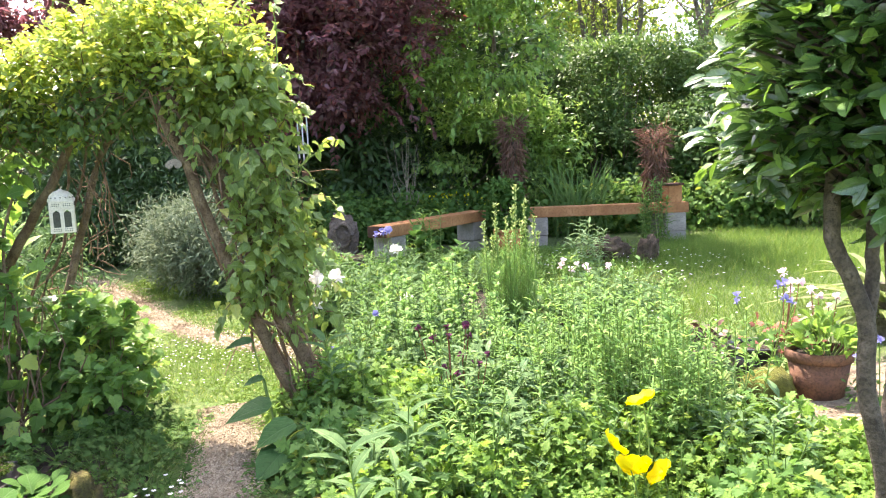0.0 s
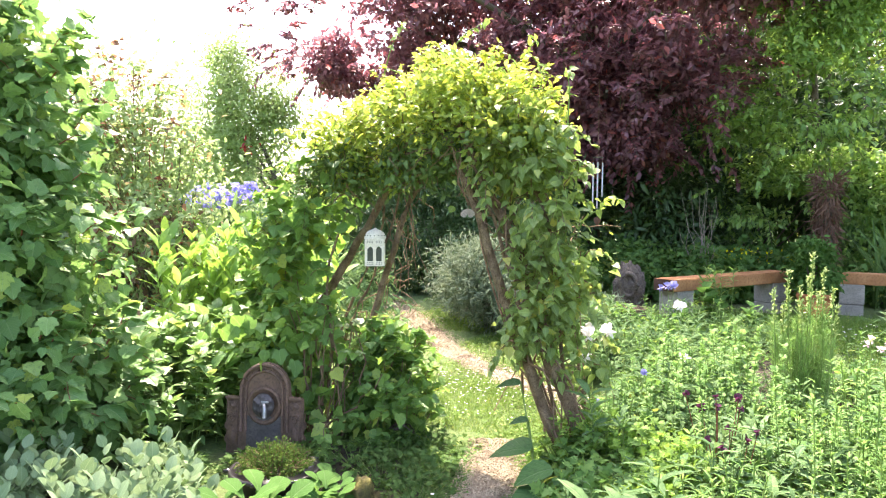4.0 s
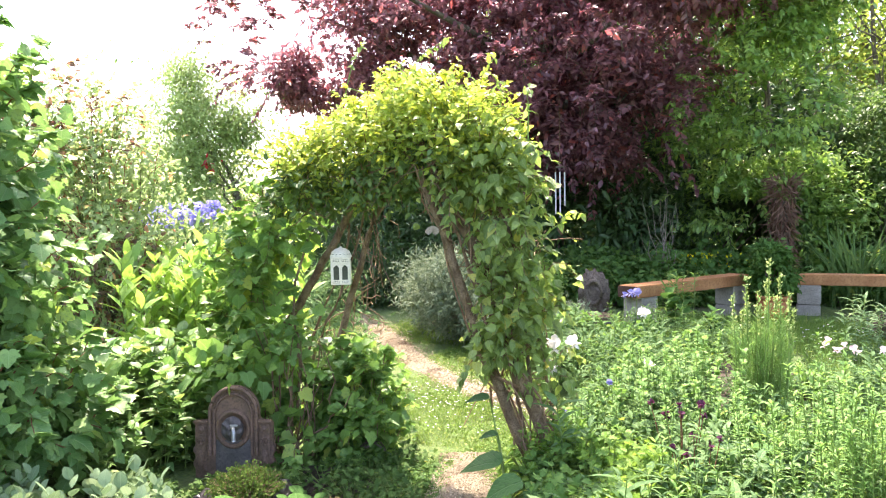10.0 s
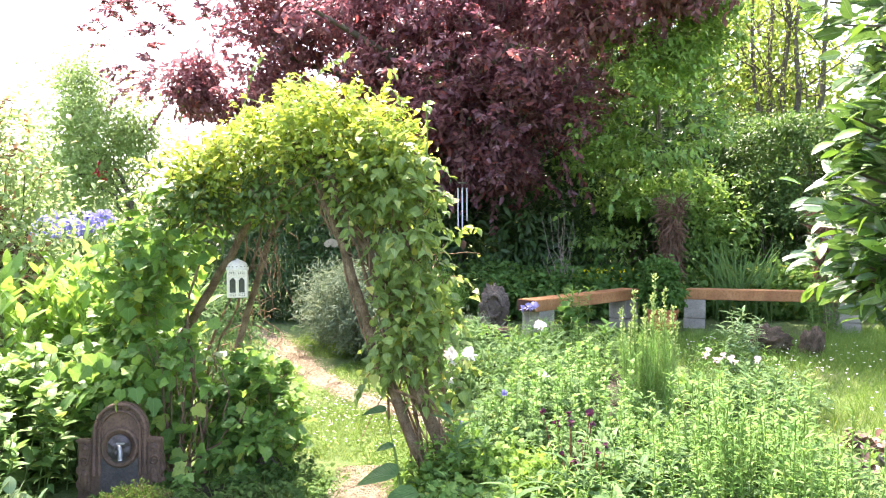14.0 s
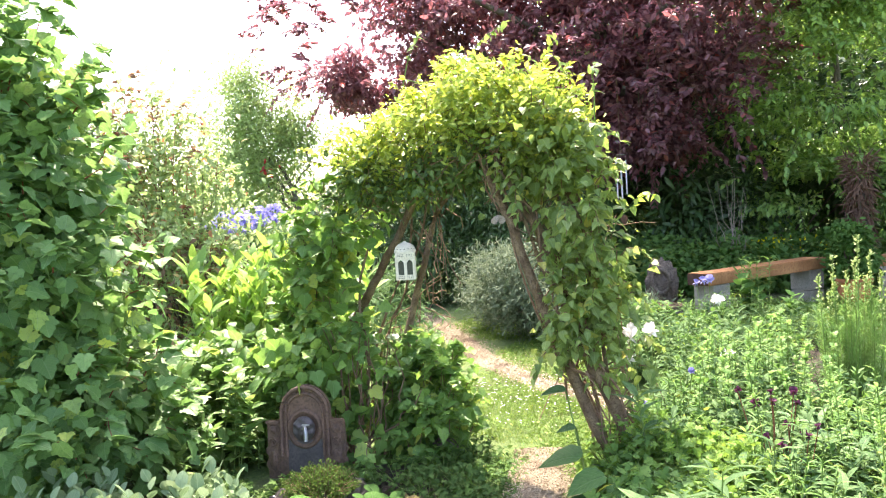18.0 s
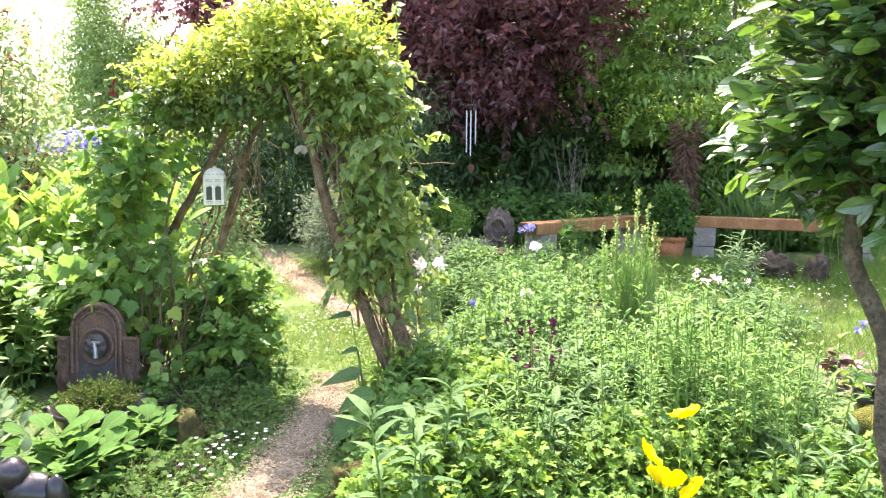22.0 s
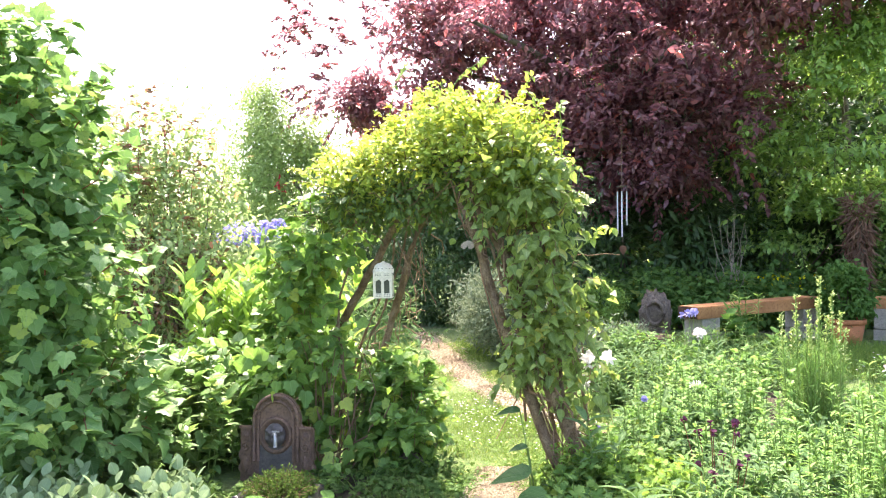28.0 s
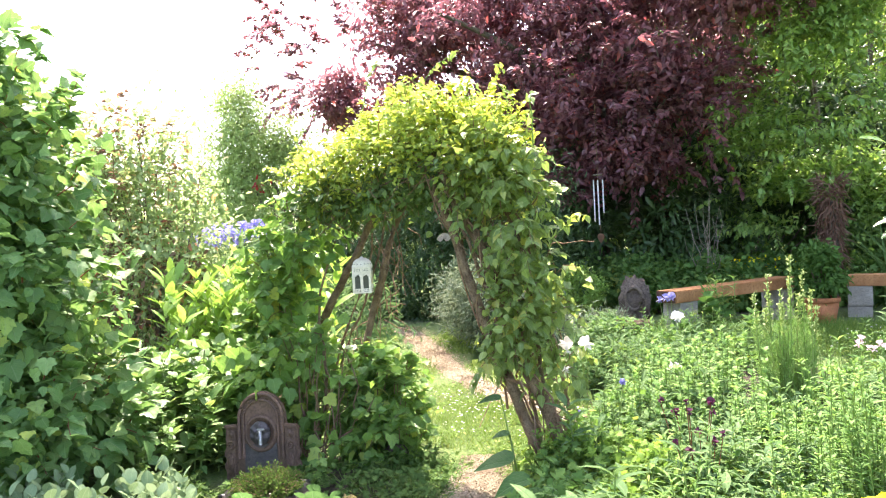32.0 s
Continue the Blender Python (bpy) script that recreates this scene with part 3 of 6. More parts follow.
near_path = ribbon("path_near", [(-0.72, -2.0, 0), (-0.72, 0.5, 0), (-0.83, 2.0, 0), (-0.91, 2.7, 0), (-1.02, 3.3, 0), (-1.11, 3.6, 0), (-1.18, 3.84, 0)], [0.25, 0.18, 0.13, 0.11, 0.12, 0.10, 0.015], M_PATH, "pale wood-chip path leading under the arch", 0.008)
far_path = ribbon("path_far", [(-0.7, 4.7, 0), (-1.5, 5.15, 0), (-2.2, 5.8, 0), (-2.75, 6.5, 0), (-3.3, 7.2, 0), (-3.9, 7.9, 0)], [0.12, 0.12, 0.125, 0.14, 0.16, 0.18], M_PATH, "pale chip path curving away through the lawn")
ribbon("bed_soil", [(-1.35, 1.6, 0), (-1.42, 2.2, 0), (-1.5, 2.7, 0), (-1.75, 3.2, 0), (-1.95, 3.5, 0)], [0.3, 0.38, 0.36, 0.3, 0.2], M_SOIL, "dark bare soil between the fountain and the path", 0.012)
ribbon("bed_soil", [(0.3, 1.8, 0), (0.32, 2.6, 0), (0.32, 3.4, 0), (0.25, 4.4, 0), (0.2, 5.5, 0), (0.0, 6.9, 0)], [0.78, 0.76, 0.72, 0.72, 0.7, 0.5], M_SOIL, "dark crumbly soil of the flower border", 0.022, 11)
side_path = ribbon("path_side", [(1.5, 2.2, 0), (1.75, 2.9, 0), (2.0, 3.5, 0), (2.6, 4.0, 0)], [0.3, 0.35, 0.4, 0.3], M_PATH, "gravelly patch beside the potted plants")
chips(near_path, 42000, 0.0095, "pale wood chippings strewn on the path under the arch", 0.3)
chips(far_path, 16000, 0.014, "pale wood chippings strewn on the far path")
chips(side_path, 5000, 0.013, "pale chippings beside the potted plants")


def grass(name, areas, n, size, label, material=M_GRASS, lean=0.5):
    """Blades of grass over ellipses (x, y, rx, ry)."""
    wts = np.array([a[2] * a[3] for a in areas])
    pick = rng.choice(len(areas), n, p=wts / wts.sum())
    a = np.array(areas)[pick]
    r, t = np.sqrt(rng.uniform(0, 1, n)), rng.uniform(0, 2 * math.pi, n)
    x, y = a[:, 0] + a[:, 2] * r * np.cos(t), a[:, 1] + a[:, 3] * r * np.sin(t)
    clear = np.ones(n, bool)
    for _, mid, _, half in (near_path, far_path):
        gap = np.hypot(x[:, None] - mid[None, :, 0], y[:, None] - mid[None, :, 1]) - 0.85 * half[None, :]
        clear &= gap.min(1) > rng.uniform(-0.05, 0.03, n)
    x, y = x[clear], y[clear]
    n = len(x)
    P = np.stack([x, y, ground_z(x, y) - 0.005], -1)
    D = unit(np.array((0, 0, 1.0)) + rnd(n, lean) * (1, 1, 0.3))
    g = Geo().leaves(P, D, unit(rnd(n) * (1, 1, 0.2)), size * rng.uniform(0.5, 1.5, n), T_GRASS if size > 0.06 else (T_GRASS[0] * (2.2, 1, 1), T_GRASS[1]))
    return tagged(part(name, g, material, None), label, "grass", kind="stuff")


grass("lawn_grass", [(-0.95, 3.78, 0.3, 0.35), (-0.85, 4.1, 0.3, 0.4), (-1.35, 4.6, 0.75, 0.65), (-1.7, 5.0, 0.7, 0.6), (-1.75, 6.1, 0.5, 0.7), (-2.5, 7.4, 0.7, 0.8), (-2.7, 5.9, 0.35, 0.5), (-3.9, 7.2, 0.5, 0.9)], 44000, 0.036, "short sunlit lawn grass behind the arch", M_LAWN)
grass("field_grass", [(-8.8, 13.0, 2.2, 2.5), (-7.6, 11.6, 1.0, 1.2)], 7000, 0.13, "sunlit yellow-green grass of the field beyond the bank", M_BRIGHT)
grass("meadow_grass", [(2.4, 6.3, 1.6, 1.6), (1.5, 7.6, 2.4, 0.9), (3.6, 8.0, 1.5, 1.5), (0.2, 7.8, 1.4, 0.7)], 46000, 0.10, "rough meadow grass around the sleeper seats", M_LAWN)
grass("verge_grass", [(-1.35, 2.9, 0.25, 0.8), (-0.6, 3.2, 0.2, 0.5), (-1.2, 2.1, 0.2, 0.5), (-0.5, 2.2, 0.15, 0.6)], 2600, 0.07, "tufts of grass along the path edge")


def daisies(areas, n, label, size=0.012, h=0.05):
    a = np.array(areas)[rng.integers(0, len(areas), n)]
    r, t = np.sqrt(rng.uniform(0, 1, n)), rng.uniform(0, 2 * math.pi, n)
    x, y = a[:, 0] + a[:, 2] * r * np.cos(t), a[:, 1] + a[:, 3] * r * np.sin(t)
    P = np.stack([x, y, ground_z(x, y) + h * rng.uniform(0.5, 1.3, n)], -1)
    g = Geo()
    for k in range(5):
        d = np.array((math.cos(k * 1.2566), math.sin(k * 1.2566), 0.15))
        g.leaves(P, np.repeat(d[None], n, 0), np.repeat(np.array([(0, 0, 1.0)]), n, 0), size, T_PETAL)
    tagged(part("daisies", g, M_WHITE, None), label, "daisies", kind="stuff")


def clover(areas, n, size, label, material):
    """Small leaves lying low among the grass, thicker in patches."""
    a = np.array(areas)[rng.integers(0, len(areas), n)]
    r, t = np.sqrt(rng.uniform(0, 1, n)), rng.uniform(0, 2 * math.pi, n)
    x, y = a[:, 0] + a[:, 2] * r * np.cos(t), a[:, 1] + a[:, 3] * r * np.sin(t)
    thick = wave(np.stack([x, y, 0 * x], -1), 7.0) + rng.normal(0, 0.5, n) > 0.0
    for _, mid, _, half in (near_path, far_path):
        thick &= (np.hypot(x[:, None] - mid[None, :, 0], y[:, None] - mid[None, :, 1]) - half[None, :]).min(1) > -0.03
    x, y = x[thick], y[thick]
    P = np.stack([x, y, ground_z(x, y) + rng.uniform(0.008, 0.03, len(x))], -1)
    g = Geo().leaves(P, unit(rnd(len(x)) * (1, 1, 0.2)), unit(rnd(len(x), 0.3) + (0, 0, 1.0)), size * rng.uniform(0.6, 1.4, len(x)), T_OVAL)
    tagged(part("clover", g, material, None), label, "clover", kind="stuff")


LAWN = [(-0.95, 3.78, 0.3, 0.35), (-1.35, 4.6, 0.75, 0.65), (-1.7, 5.0, 0.7, 0.6), (-1.75, 6.1, 0.5, 0.7), (-2.5, 7.4, 0.7, 0.8)]
clover(LAWN, 22000, 0.022, "low clover and plantain leaves in the lawn behind the arch", M_LAWN)
clover([(-1.3, 3.0, 0.3, 0.9), (-1.5, 3.6, 0.3, 0.5), (-0.75, 3.0, 0.2, 0.6), (-1.2, 2.2, 0.25, 0.5), (-0.62, 2.3, 0.14, 0.4)], 9000, 0.026, "low weeds creeping over the path's edges", M_MID)
daisies([(-1.35, 4.6, 0.6, 0.5), (-1.6, 5.0, 0.5, 0.4)], 240, "small white daisies in the lawn behind the arch", 0.006)
daisies([(2.3, 6.0, 1.3, 1.4), (1.6, 7.0, 1.0, 0.8)], 240, "small white daisies in the meadow grass", 0.010, 0.1)
daisies([(-1.14, 2.6, 0.14, 0.35)], 34, "white daisies beside the wood-chip path", 0.010, 0.07)

# ---- trees and shrubs ----
def tree(name, label, base, trunk, limbs, ells, leafm, clumps, per, spread, size, tmpl, trunk_r=0.14, droop=0.3, shell=0.4, bark=M_TRUNK, **more):
    ob = thing(name, label, "tree")
    part("trunk", Geo().tube(smooth_line(trunk, 12), np.linspace(trunk_r, trunk_r * 0.45, 12), 9), bark, ob, smooth=True)
    for a, b in limbs:
        part("limb", Geo().tube(bend(a, b, 7, (0, 0, 0.15), 0.05), np.linspace(trunk_r * 0.45, trunk_r * 0.12, 7), 6), bark, ob, smooth=True)
    part("crown", foliage(ells, clumps, per, spread, size, tmpl, droop, shell, **more), leafm, ob, kind="stuff")
    ob.matrix_basis = Matrix.Translation(base)
    return ob


def shrub(name, label, at, ells, leafm, clumps, per, spread, size, tmpl, droop=0.2, shell=0.55, category="shrub", stems=6, bark=M_TRUNK, up=0.8, **more):
    ob = thing(name, label, category)
    g = Geo()
    for e in ells:
        for _ in range(stems):
            d = unit(rnd(1))[0] * np.array(e[1]) * 0.8
            g.tube(bend((e[0][0] * 0.6, e[0][1] * 0.6, 0), np.array(e[0]) + d, 5, (0, 0, 0.08), 0.02), np.linspace(0.014, 0.004, 5), 4)
    part("stalk_tangle", g, bark, ob, kind="stuff")
    part("foliage", foliage(ells, clumps, per, spread, size, tmpl, droop, shell, up, **more), leafm, ob, kind="stuff")
    ob.matrix_basis = Matrix.Translation((at[0], at[1], float(ground_z(at[0], at[1])) if len(at) < 3 else at[2]))
    return ob


# copper beech over the back of the garden
beech = tree("copper_beech", "large copper beech tree with dark purple drooping leaves", (-2.3, 11.6, 0.1),
     [(0, 0, 0), (0.05, -0.05, 1.5), (-0.05, 0, 3.5), (0, 0, 5.5)],
     [((0, 0, 2.2), (2.3, -1.2, 3.3)), ((0, 0, 2.5), (-3.5, -1.0, 4.4)), ((0, 0, 2.8), (1.2, -2.0, 3.6)), ((0, 0, 3.0), (-1.5, -2.2, 4.2)), ((0, 0, 3.4), (1.5, 0.8, 5.2)), ((0, 0, 3.2), (-2.4, 1.0, 5.4)), ((0, 0, 2.3), (0.6, -1.8, 2.7)), ((0, 0, 2.1), (-1.0, -1.6, 2.6))],
     [((-0.2, -0.4, 3.9), (2.4, 1.9, 1.9)), ((-2.3, -0.8, 4.4), (1.35, 1.4, 1.0)), ((1.35, -1.0, 3.2), (1.0, 1.1, 1.35)), ((0.1, -1.3, 2.75), (1.6, 0.9, 0.8)), ((3.1, -2.3, 4.3), (0.95, 0.8, 0.5)), ((2.2, -2.0, 4.1), (0.8, 0.8, 0.6)), ((0.85, -1.2, 2.15), (0.85, 0.7, 0.7)), ((-0.2, -1.0, 2.1), (0.9, 0.7, 0.6)), ((0.3, 0, 5.2), (3.0, 2.0, 1.4)), ((2.5, -1.4, 4.5), (1.2, 1.0, 0.9)), ((-1.5, -0.2, 3.2), (1.6, 1.2, 0.7)), ((-4.0, -0.9, 3.5), (0.75, 0.6, 0.6)), ((-3.0, -0.9, 3.3), (1.0, 0.7, 0.6)), ((3.3, -1.6, 4.6), (0.8, 0.8, 0.7))],
     M_BEECH, 2650, 30, 0.13, 0.095, T_OVAL, 0.2, 0.3, 0.25, flat=0.6, gaps=-0.12, freq=4.0, turn=0.8)
sprays(beech, [((-3.6, -1.0, 4.2), (1.7, 1.3, 1.1)), ((1.5, -1.2, 3.3), (1.0, 1.1, 1.3)), ((0.1, -1.3, 2.9), (1.7, 0.9, 0.8)), ((3.1, -2.3, 4.35), (0.95, 0.8, 0.45)), ((2.2, -2.0, 4.2), (0.8, 0.8, 0.5)), ((0.85, -1.2, 2.25), (0.85, 0.7, 0.7)), ((-0.2, -1.0, 2.2), (0.9, 0.7, 0.6))], 560, 0.5, 32, 0.095, T_OVAL, M_BEECH, M_TRUNK, 0.7, 0.35, None, 0.006)
# hornbeam with bright sprays beside the beech
hornb = tree("hornbeam", "leafy green hornbeam tree with layered sprays", (0.9, 11.9, 0.15), [(0, 0, 0), (0.05, 0, 1.5), (-0.1, 0, 3.8)],
     [((0, 0, 1.2), (-0.9, -0.8, 2.3)), ((0, 0, 1.5), (0.7, -0.8, 2.6)), ((0, 0, 2.0), (-0.2, -0.9, 3.2))],
     [((-0.2, -1.7, 2.6), (0.9, 0.7, 0.75)), ((0.0, -1.4, 3.6), (0.85, 0.8, 0.7)), ((-0.5, -1.3, 1.7), (1.0, 0.6, 0.7)), ((0.1, -0.6, 1.2), (1.3, 0.6, 0.8))],
     M_HORN, 420, 48, 0.19, 0.075, T_OVAL, 0.05, 0.15, 0.4, flat=0.18, up=1.8, gaps=0.2, freq=3.6)
sprays(hornb, [((-0.2, -1.7, 2.6), (0.9, 0.7, 0.75)), ((0.0, -1.4, 3.6), (0.85, 0.8, 0.7)), ((-0.5, -1.3, 1.7), (1.0, 0.6, 0.7))], 200, 0.4, 26, 0.09, T_OVAL, M_HORN, M_TRUNK, 0.1, 0.2, (0, -1, 0), 0.005)
# back hedge and understorey
shrub("laurel_shrub", "dark glossy laurel shrub under the copper beech", (-1.6, 11.2), [((0, 0, 0.8), (1.9, 0.6, 0.9)), ((-2.2, 0.1, 0.9), (1.2, 0.6, 1.0)), ((0.4, 1.0, 1.9), (2.2, 0.5, 1.0)), ((-2.0, 1.0, 2.0), (1.8, 0.5, 0.9)), ((2.4, 1.4, 2.1), (1.6, 0.5, 1.3))], M_DARK, 1450, 18, 0.13, 0.15, T_LANCE2, 0.2)
shrub("yew_hedge", "dark green hedge beyond the end of the path", (-3.9, 9.0, 0.15), [((0, 0, 0.7), (1.2, 0.5, 1.0)), ((1.3, -0.3, 0.7), (0.8, 0.5, 1.0)), ((-1.6, 0.3, 0.7), (0.9, 0.6, 0.9)), ((0.5, 0.2, 1.5), (1.3, 0.5, 0.6))], M_DARK, 2400, 26, 0.12, 0.075, T_LANCE)
shrub("hazel_shrub", "mid green hazel shrub behind the sleeper seats", (2.3, 11.6), [((0, 0, 1.0), (1.5, 0.7, 1.1)), ((0.7, 0.5, 2.0), (1.5, 0.7, 1.1)), ((1.9, -0.4, 1.0), (1.2, 0.8, 1.0))], M_HOLLY, 1500, 28, 0.13, 0.065, T_OVAL, gaps=-0.3, freq=3.2, up=1.2, flat=0.5)
shrub("elder_shrub", "green elder shrub at the garden's edge", (5.0, 10.0), [((0, 0, 1.1), (1.5, 0.9, 1.2)), ((0.8, 0.3, 2.1), (1.4, 0.9, 1.1)), ((1.6, -1.5, 1.2), (1.1, 1.2, 1.4))], M_HOLLY, 1100, 24, 0.15, 0.07, T_OVAL)
shrub("bramble_bank", "tangle of brambles and ground elder behind the seats", (0.6, 10.2), [((-2.2, 0.1, 0.25), (1.2, 0.5, 0.4)), ((-0.4, 0.2, 0.25), (1.3, 0.5, 0.4)), ((1.6, 0.1, 0.25), (1.3, 0.5, 0.4)), ((3.4, 0.0, 0.3), (1.3, 0.5, 0.45))], M_MID, 900, 18, 0.11, 0.075, T_CUT, 0.1)


shrub("ground_elder", "bank of fresh green ground elder behind the sleeper seats", (-0.7, 9.4), [((-0.6, 0.2, 0.3), (0.7, 0.4, 0.32)), ((0.3, 0.3, 0.28), (0.7, 0.35, 0.3))], M_MID, 420, 16, 0.08, 0.07, T_CUT, 0.1, gaps=-0.4, freq=9.0)


def bare_tree(name, label, base, height, lean, crown_mat, spread, n):
    """A thin, many-stemmed tree with sparse young leaves."""
    ob = thing(name, label, "tree")
    tips = []
    for k in range(5):
        a = rng.uniform(0, 6.28)
        top = np.array((lean + math.cos(a) * spread * 0.5, math.sin(a) * 0.5, height * rng.uniform(0.8, 1.0)))
        line = bend((0.12 * math.cos(a), 0.12 * math.sin(a), 0), top, 8, (0.1 * math.cos(a), 0, 0), 0.06)
        part("trunk", Geo().tube(line, np.linspace(0.085, 0.02, 8), 7), M_TRUNK, ob, smooth=True)
        g = Geo()
        for i in range(3, 8):
            for _ in range(3):
                tip = line[i] + np.array((rng.normal(0, spread * 0.55), rng.normal(0, 0.5), rng.uniform(0.4, 1.4)))
                g.tube(bend(line[i], tip, 5, (0, 0, -0.1), 0.04), np.linspace(0.02, 0.006, 5), 4)
                tips.append(bend(line[i], tip, 5)[2:])
        part("branch_tangle", g, M_TRUNK, ob, kind="stuff")
    c = np.concatenate(tips)
    P = np.repeat(c, n, 0) + rnd(len(c) * n, 0.22)
    g = Geo().leaves(P, unit(rnd(len(P)) - np.array((0, 0, 0.3))), unit(rnd(len(P), 0.5) + np.array((0, 0, 0.8))), rng.uniform(0.04, 0.075, len(P)), T_OVAL)
    part("crown", g, crown_mat, ob, kind="stuff")
    ob.matrix_basis = Matrix.Translation(base)
    return ob


bare_tree("ash_tree", "slender many-stemmed tree with sparse young leaves", (3.2, 14.2, 0.15), 6.5, 0.1, M_BRIGHT, 1.4, 22)
bare_tree("ash_tree", "slender leaning tree with sparse yellow-green leaves", (5.2, 14.8, 0.15), 6.5, 0.6, M_BRIGHT, 1.6, 22)
bare_tree("ash_tree", "slender tree among the woodland edge", (1.4, 15.0, 0.15), 6.5, -0.1, M_WOOD, 1.4, 22)
# woodland edge behind
for x, y, h, mat, lab in ((-7.5, 20, 5.0, M_WOOD, "hazy green woodland tree beyond the garden"), (-1.0, 18.5, 7.5, M_BRIGHT, "sunlit yellow-green woodland tree"), (3.2, 19.0, 8.0, M_BRIGHT, "sunlit yellow-green woodland tree"), (7.5, 17.5, 8.0, M_WOOD, "tall green woodland tree"), (10.0, 12.5, 7.0, M_WOOD, "tall green woodland tree at the garden's side"), (-4.5, 17.0, 6.0, M_WOOD, "green woodland tree behind the copper beech"), (-0.6, 15.6, 7.0, M_HOLLY, "dense dark woodland tree behind the hornbeam")):
    tree("woodland_tree", lab, (x, y, 0.1), [(0, 0, 0), (0.1, 0, h * 0.4), (0, 0, h * 0.8)], [((0, 0, h * 0.3), (1.2, 0, h * 0.6)), ((0, 0, h * 0.35), (-1.2, 0, h * 0.65))],
         [((0, 0, h * 0.62), (2.3, 1.6, h * 0.36)), ((0.6, 0, h * 0.35), (2.2, 1.4, h * 0.3)), ((-0.9, -0.2, h * 0.22), (1.8, 1.2, h * 0.22))], mat, 1100, 16, 0.25, 0.17, T_DIA, 0.16, 0.2, 0.4)

shrub("holly_hedge", "tall dark mixed hedge closing the garden at the back", (2.0, 13.4), [((-1.8, 0, 1.5), (1.6, 0.6, 1.6)), ((0.6, 0.1, 1.6), (1.7, 0.6, 1.6)), ((3.2, -0.4, 1.7), (1.8, 0.7, 1.7)), ((5.6, -1.2, 1.9), (1.6, 0.9, 1.9))], M_HOLLY, 2500, 28, 0.16, 0.07, T_OVAL, stems=5, gaps=-0.5, freq=2.6, up=1.2, flat=0.5)
# small pale tree and shrubs on the bank at the left
tree("willow_leaved_pear", "small pale grey-green tree with a rounded crown on the bank", (-6.9, 9.9, 0.95), [(0, 0, 0), (0.02, 0, 0.7), (-0.3, 0, 1.4)],
     [((0, 0, 0.6), (-0.8, 0, 1.7)), ((0, 0, 0.7), (0.3, 0.2, 1.7)), ((0, 0, 0.5), (-0.6, -0.4, 1.2))],
     [((-0.75, 0, 1.45), (1.25, 0.8, 0.75)), ((-0.75, 0, 2.15), (1.0, 0.6, 0.65)), ((-0.95, 0, 2.75), (0.6, 0.45, 0.4)), ((0.0, 0, 1.8), (0.75, 0.5, 0.6)), ((-1.5, 0.1, 0.9), (0.85, 0.5, 0.6)), ((-0.5, -0.1, 0.75), (0.7, 0.5, 0.4))], M_WILLOW, 1300, 24, 0.13, 0.05, T_OVAL, 0.06, 0.2, 0.2, gaps=-0.5, freq=7.0, rough=0.4)
PHOT = [((0.02, 0, 0.75), (0.5, 0.45, 0.7)), ((-0.3, 0.2, 1.3), (0.6, 0.5, 0.6)), ((-0.75, 0.3, 1.75), (0.5, 0.5, 0.5)), ((-1.3, 0.3, 1.6), (0.6, 0.5, 0.6)), ((0.15, 0.2, 0.35), (0.4, 0.4, 0.4)), ((-1.1, 0.3, 0.9), (0.7, 0.5, 0.9))]
phot = shrub("photinia_shrub", "tall loose shrub with red young leaves on the bank", (-4.6, 4.9, 0.4), PHOT, M_PHOT, 950, 16, 0.12, 0.058, T_OVAL, up=1.5, gaps=-0.35, freq=8.0, rough=0.4)
sprays(phot, PHOT, 170, 0.4, 15, 0.065, T_OVAL, M_PHOT, M_REDSTEM, 0.9, 0.2, (0.3, -1, 0.2), 0.004)
sprays(phot, PHOT[1:4], 80, 0.34, 13, 0.07, T_OVAL, M_RED, M_REDSTEM, 0.9, 0.2, (0.3, -1, 0.2), 0.004)
shrub("rose_shrub", "low rose shrub with reddish new shoots", (-4.55, 4.75, 0.5), [((0.0, 0.0, 0.35), (0.5, 0.4, 0.4)), ((-0.7, 0.1, 0.5), (0.5, 0.4, 0.5))], M_RED, 150, 12, 0.10, 0.055, T_OVAL, 0.1)
shrub("bank_perennials", "green perennials covering the bank", (-4.6, 6.3, 0.75), [((0, 0, 0.1), (0.9, 0.7, 0.35)), ((1.0, -0.4, -0.2), (0.8, 0.6, 0.35)), ((-1.5, 0.6, 0.15), (0.9, 0.7, 0.4))], M_GREY, 500, 18, 0.09, 0.08, T_LANCE, 0.0)
shrub("field_hedge", "pale distant hedge beyond the bank", (-13.0, 15.0, 0.9), [((0, 0, 0.5), (3.5, 1.0, 1.2)), ((4.5, 2.0, 0.5), (3.0, 1.0, 1.1))], M_WILLOW, 500, 14, 0.2, 0.14, T_DIA)

# ---- sleeper seats on block piers ----
def pier(x, y, turn, blocks=2):
    ob = thing("block_pier", "pier of stacked grey concrete blocks carrying a sleeper", "pier", "piers of the sleeper seats")
    z = 0.0
    for k in range(blocks):
        part("block", box_bm(0.24, 0.24, 0.215, 0.006, (0.006 * (k % 2), 0.004 * k, z + 0.1075)), M_BLOCK, ob)
        z += 0.222
    ob.matrix_basis = pose(x, y, PIER_Z, 0, 0, turn)
    return ob


PIER_Z = 0.05
BEAM_Z = PIER_Z + 0.437 + 0.06


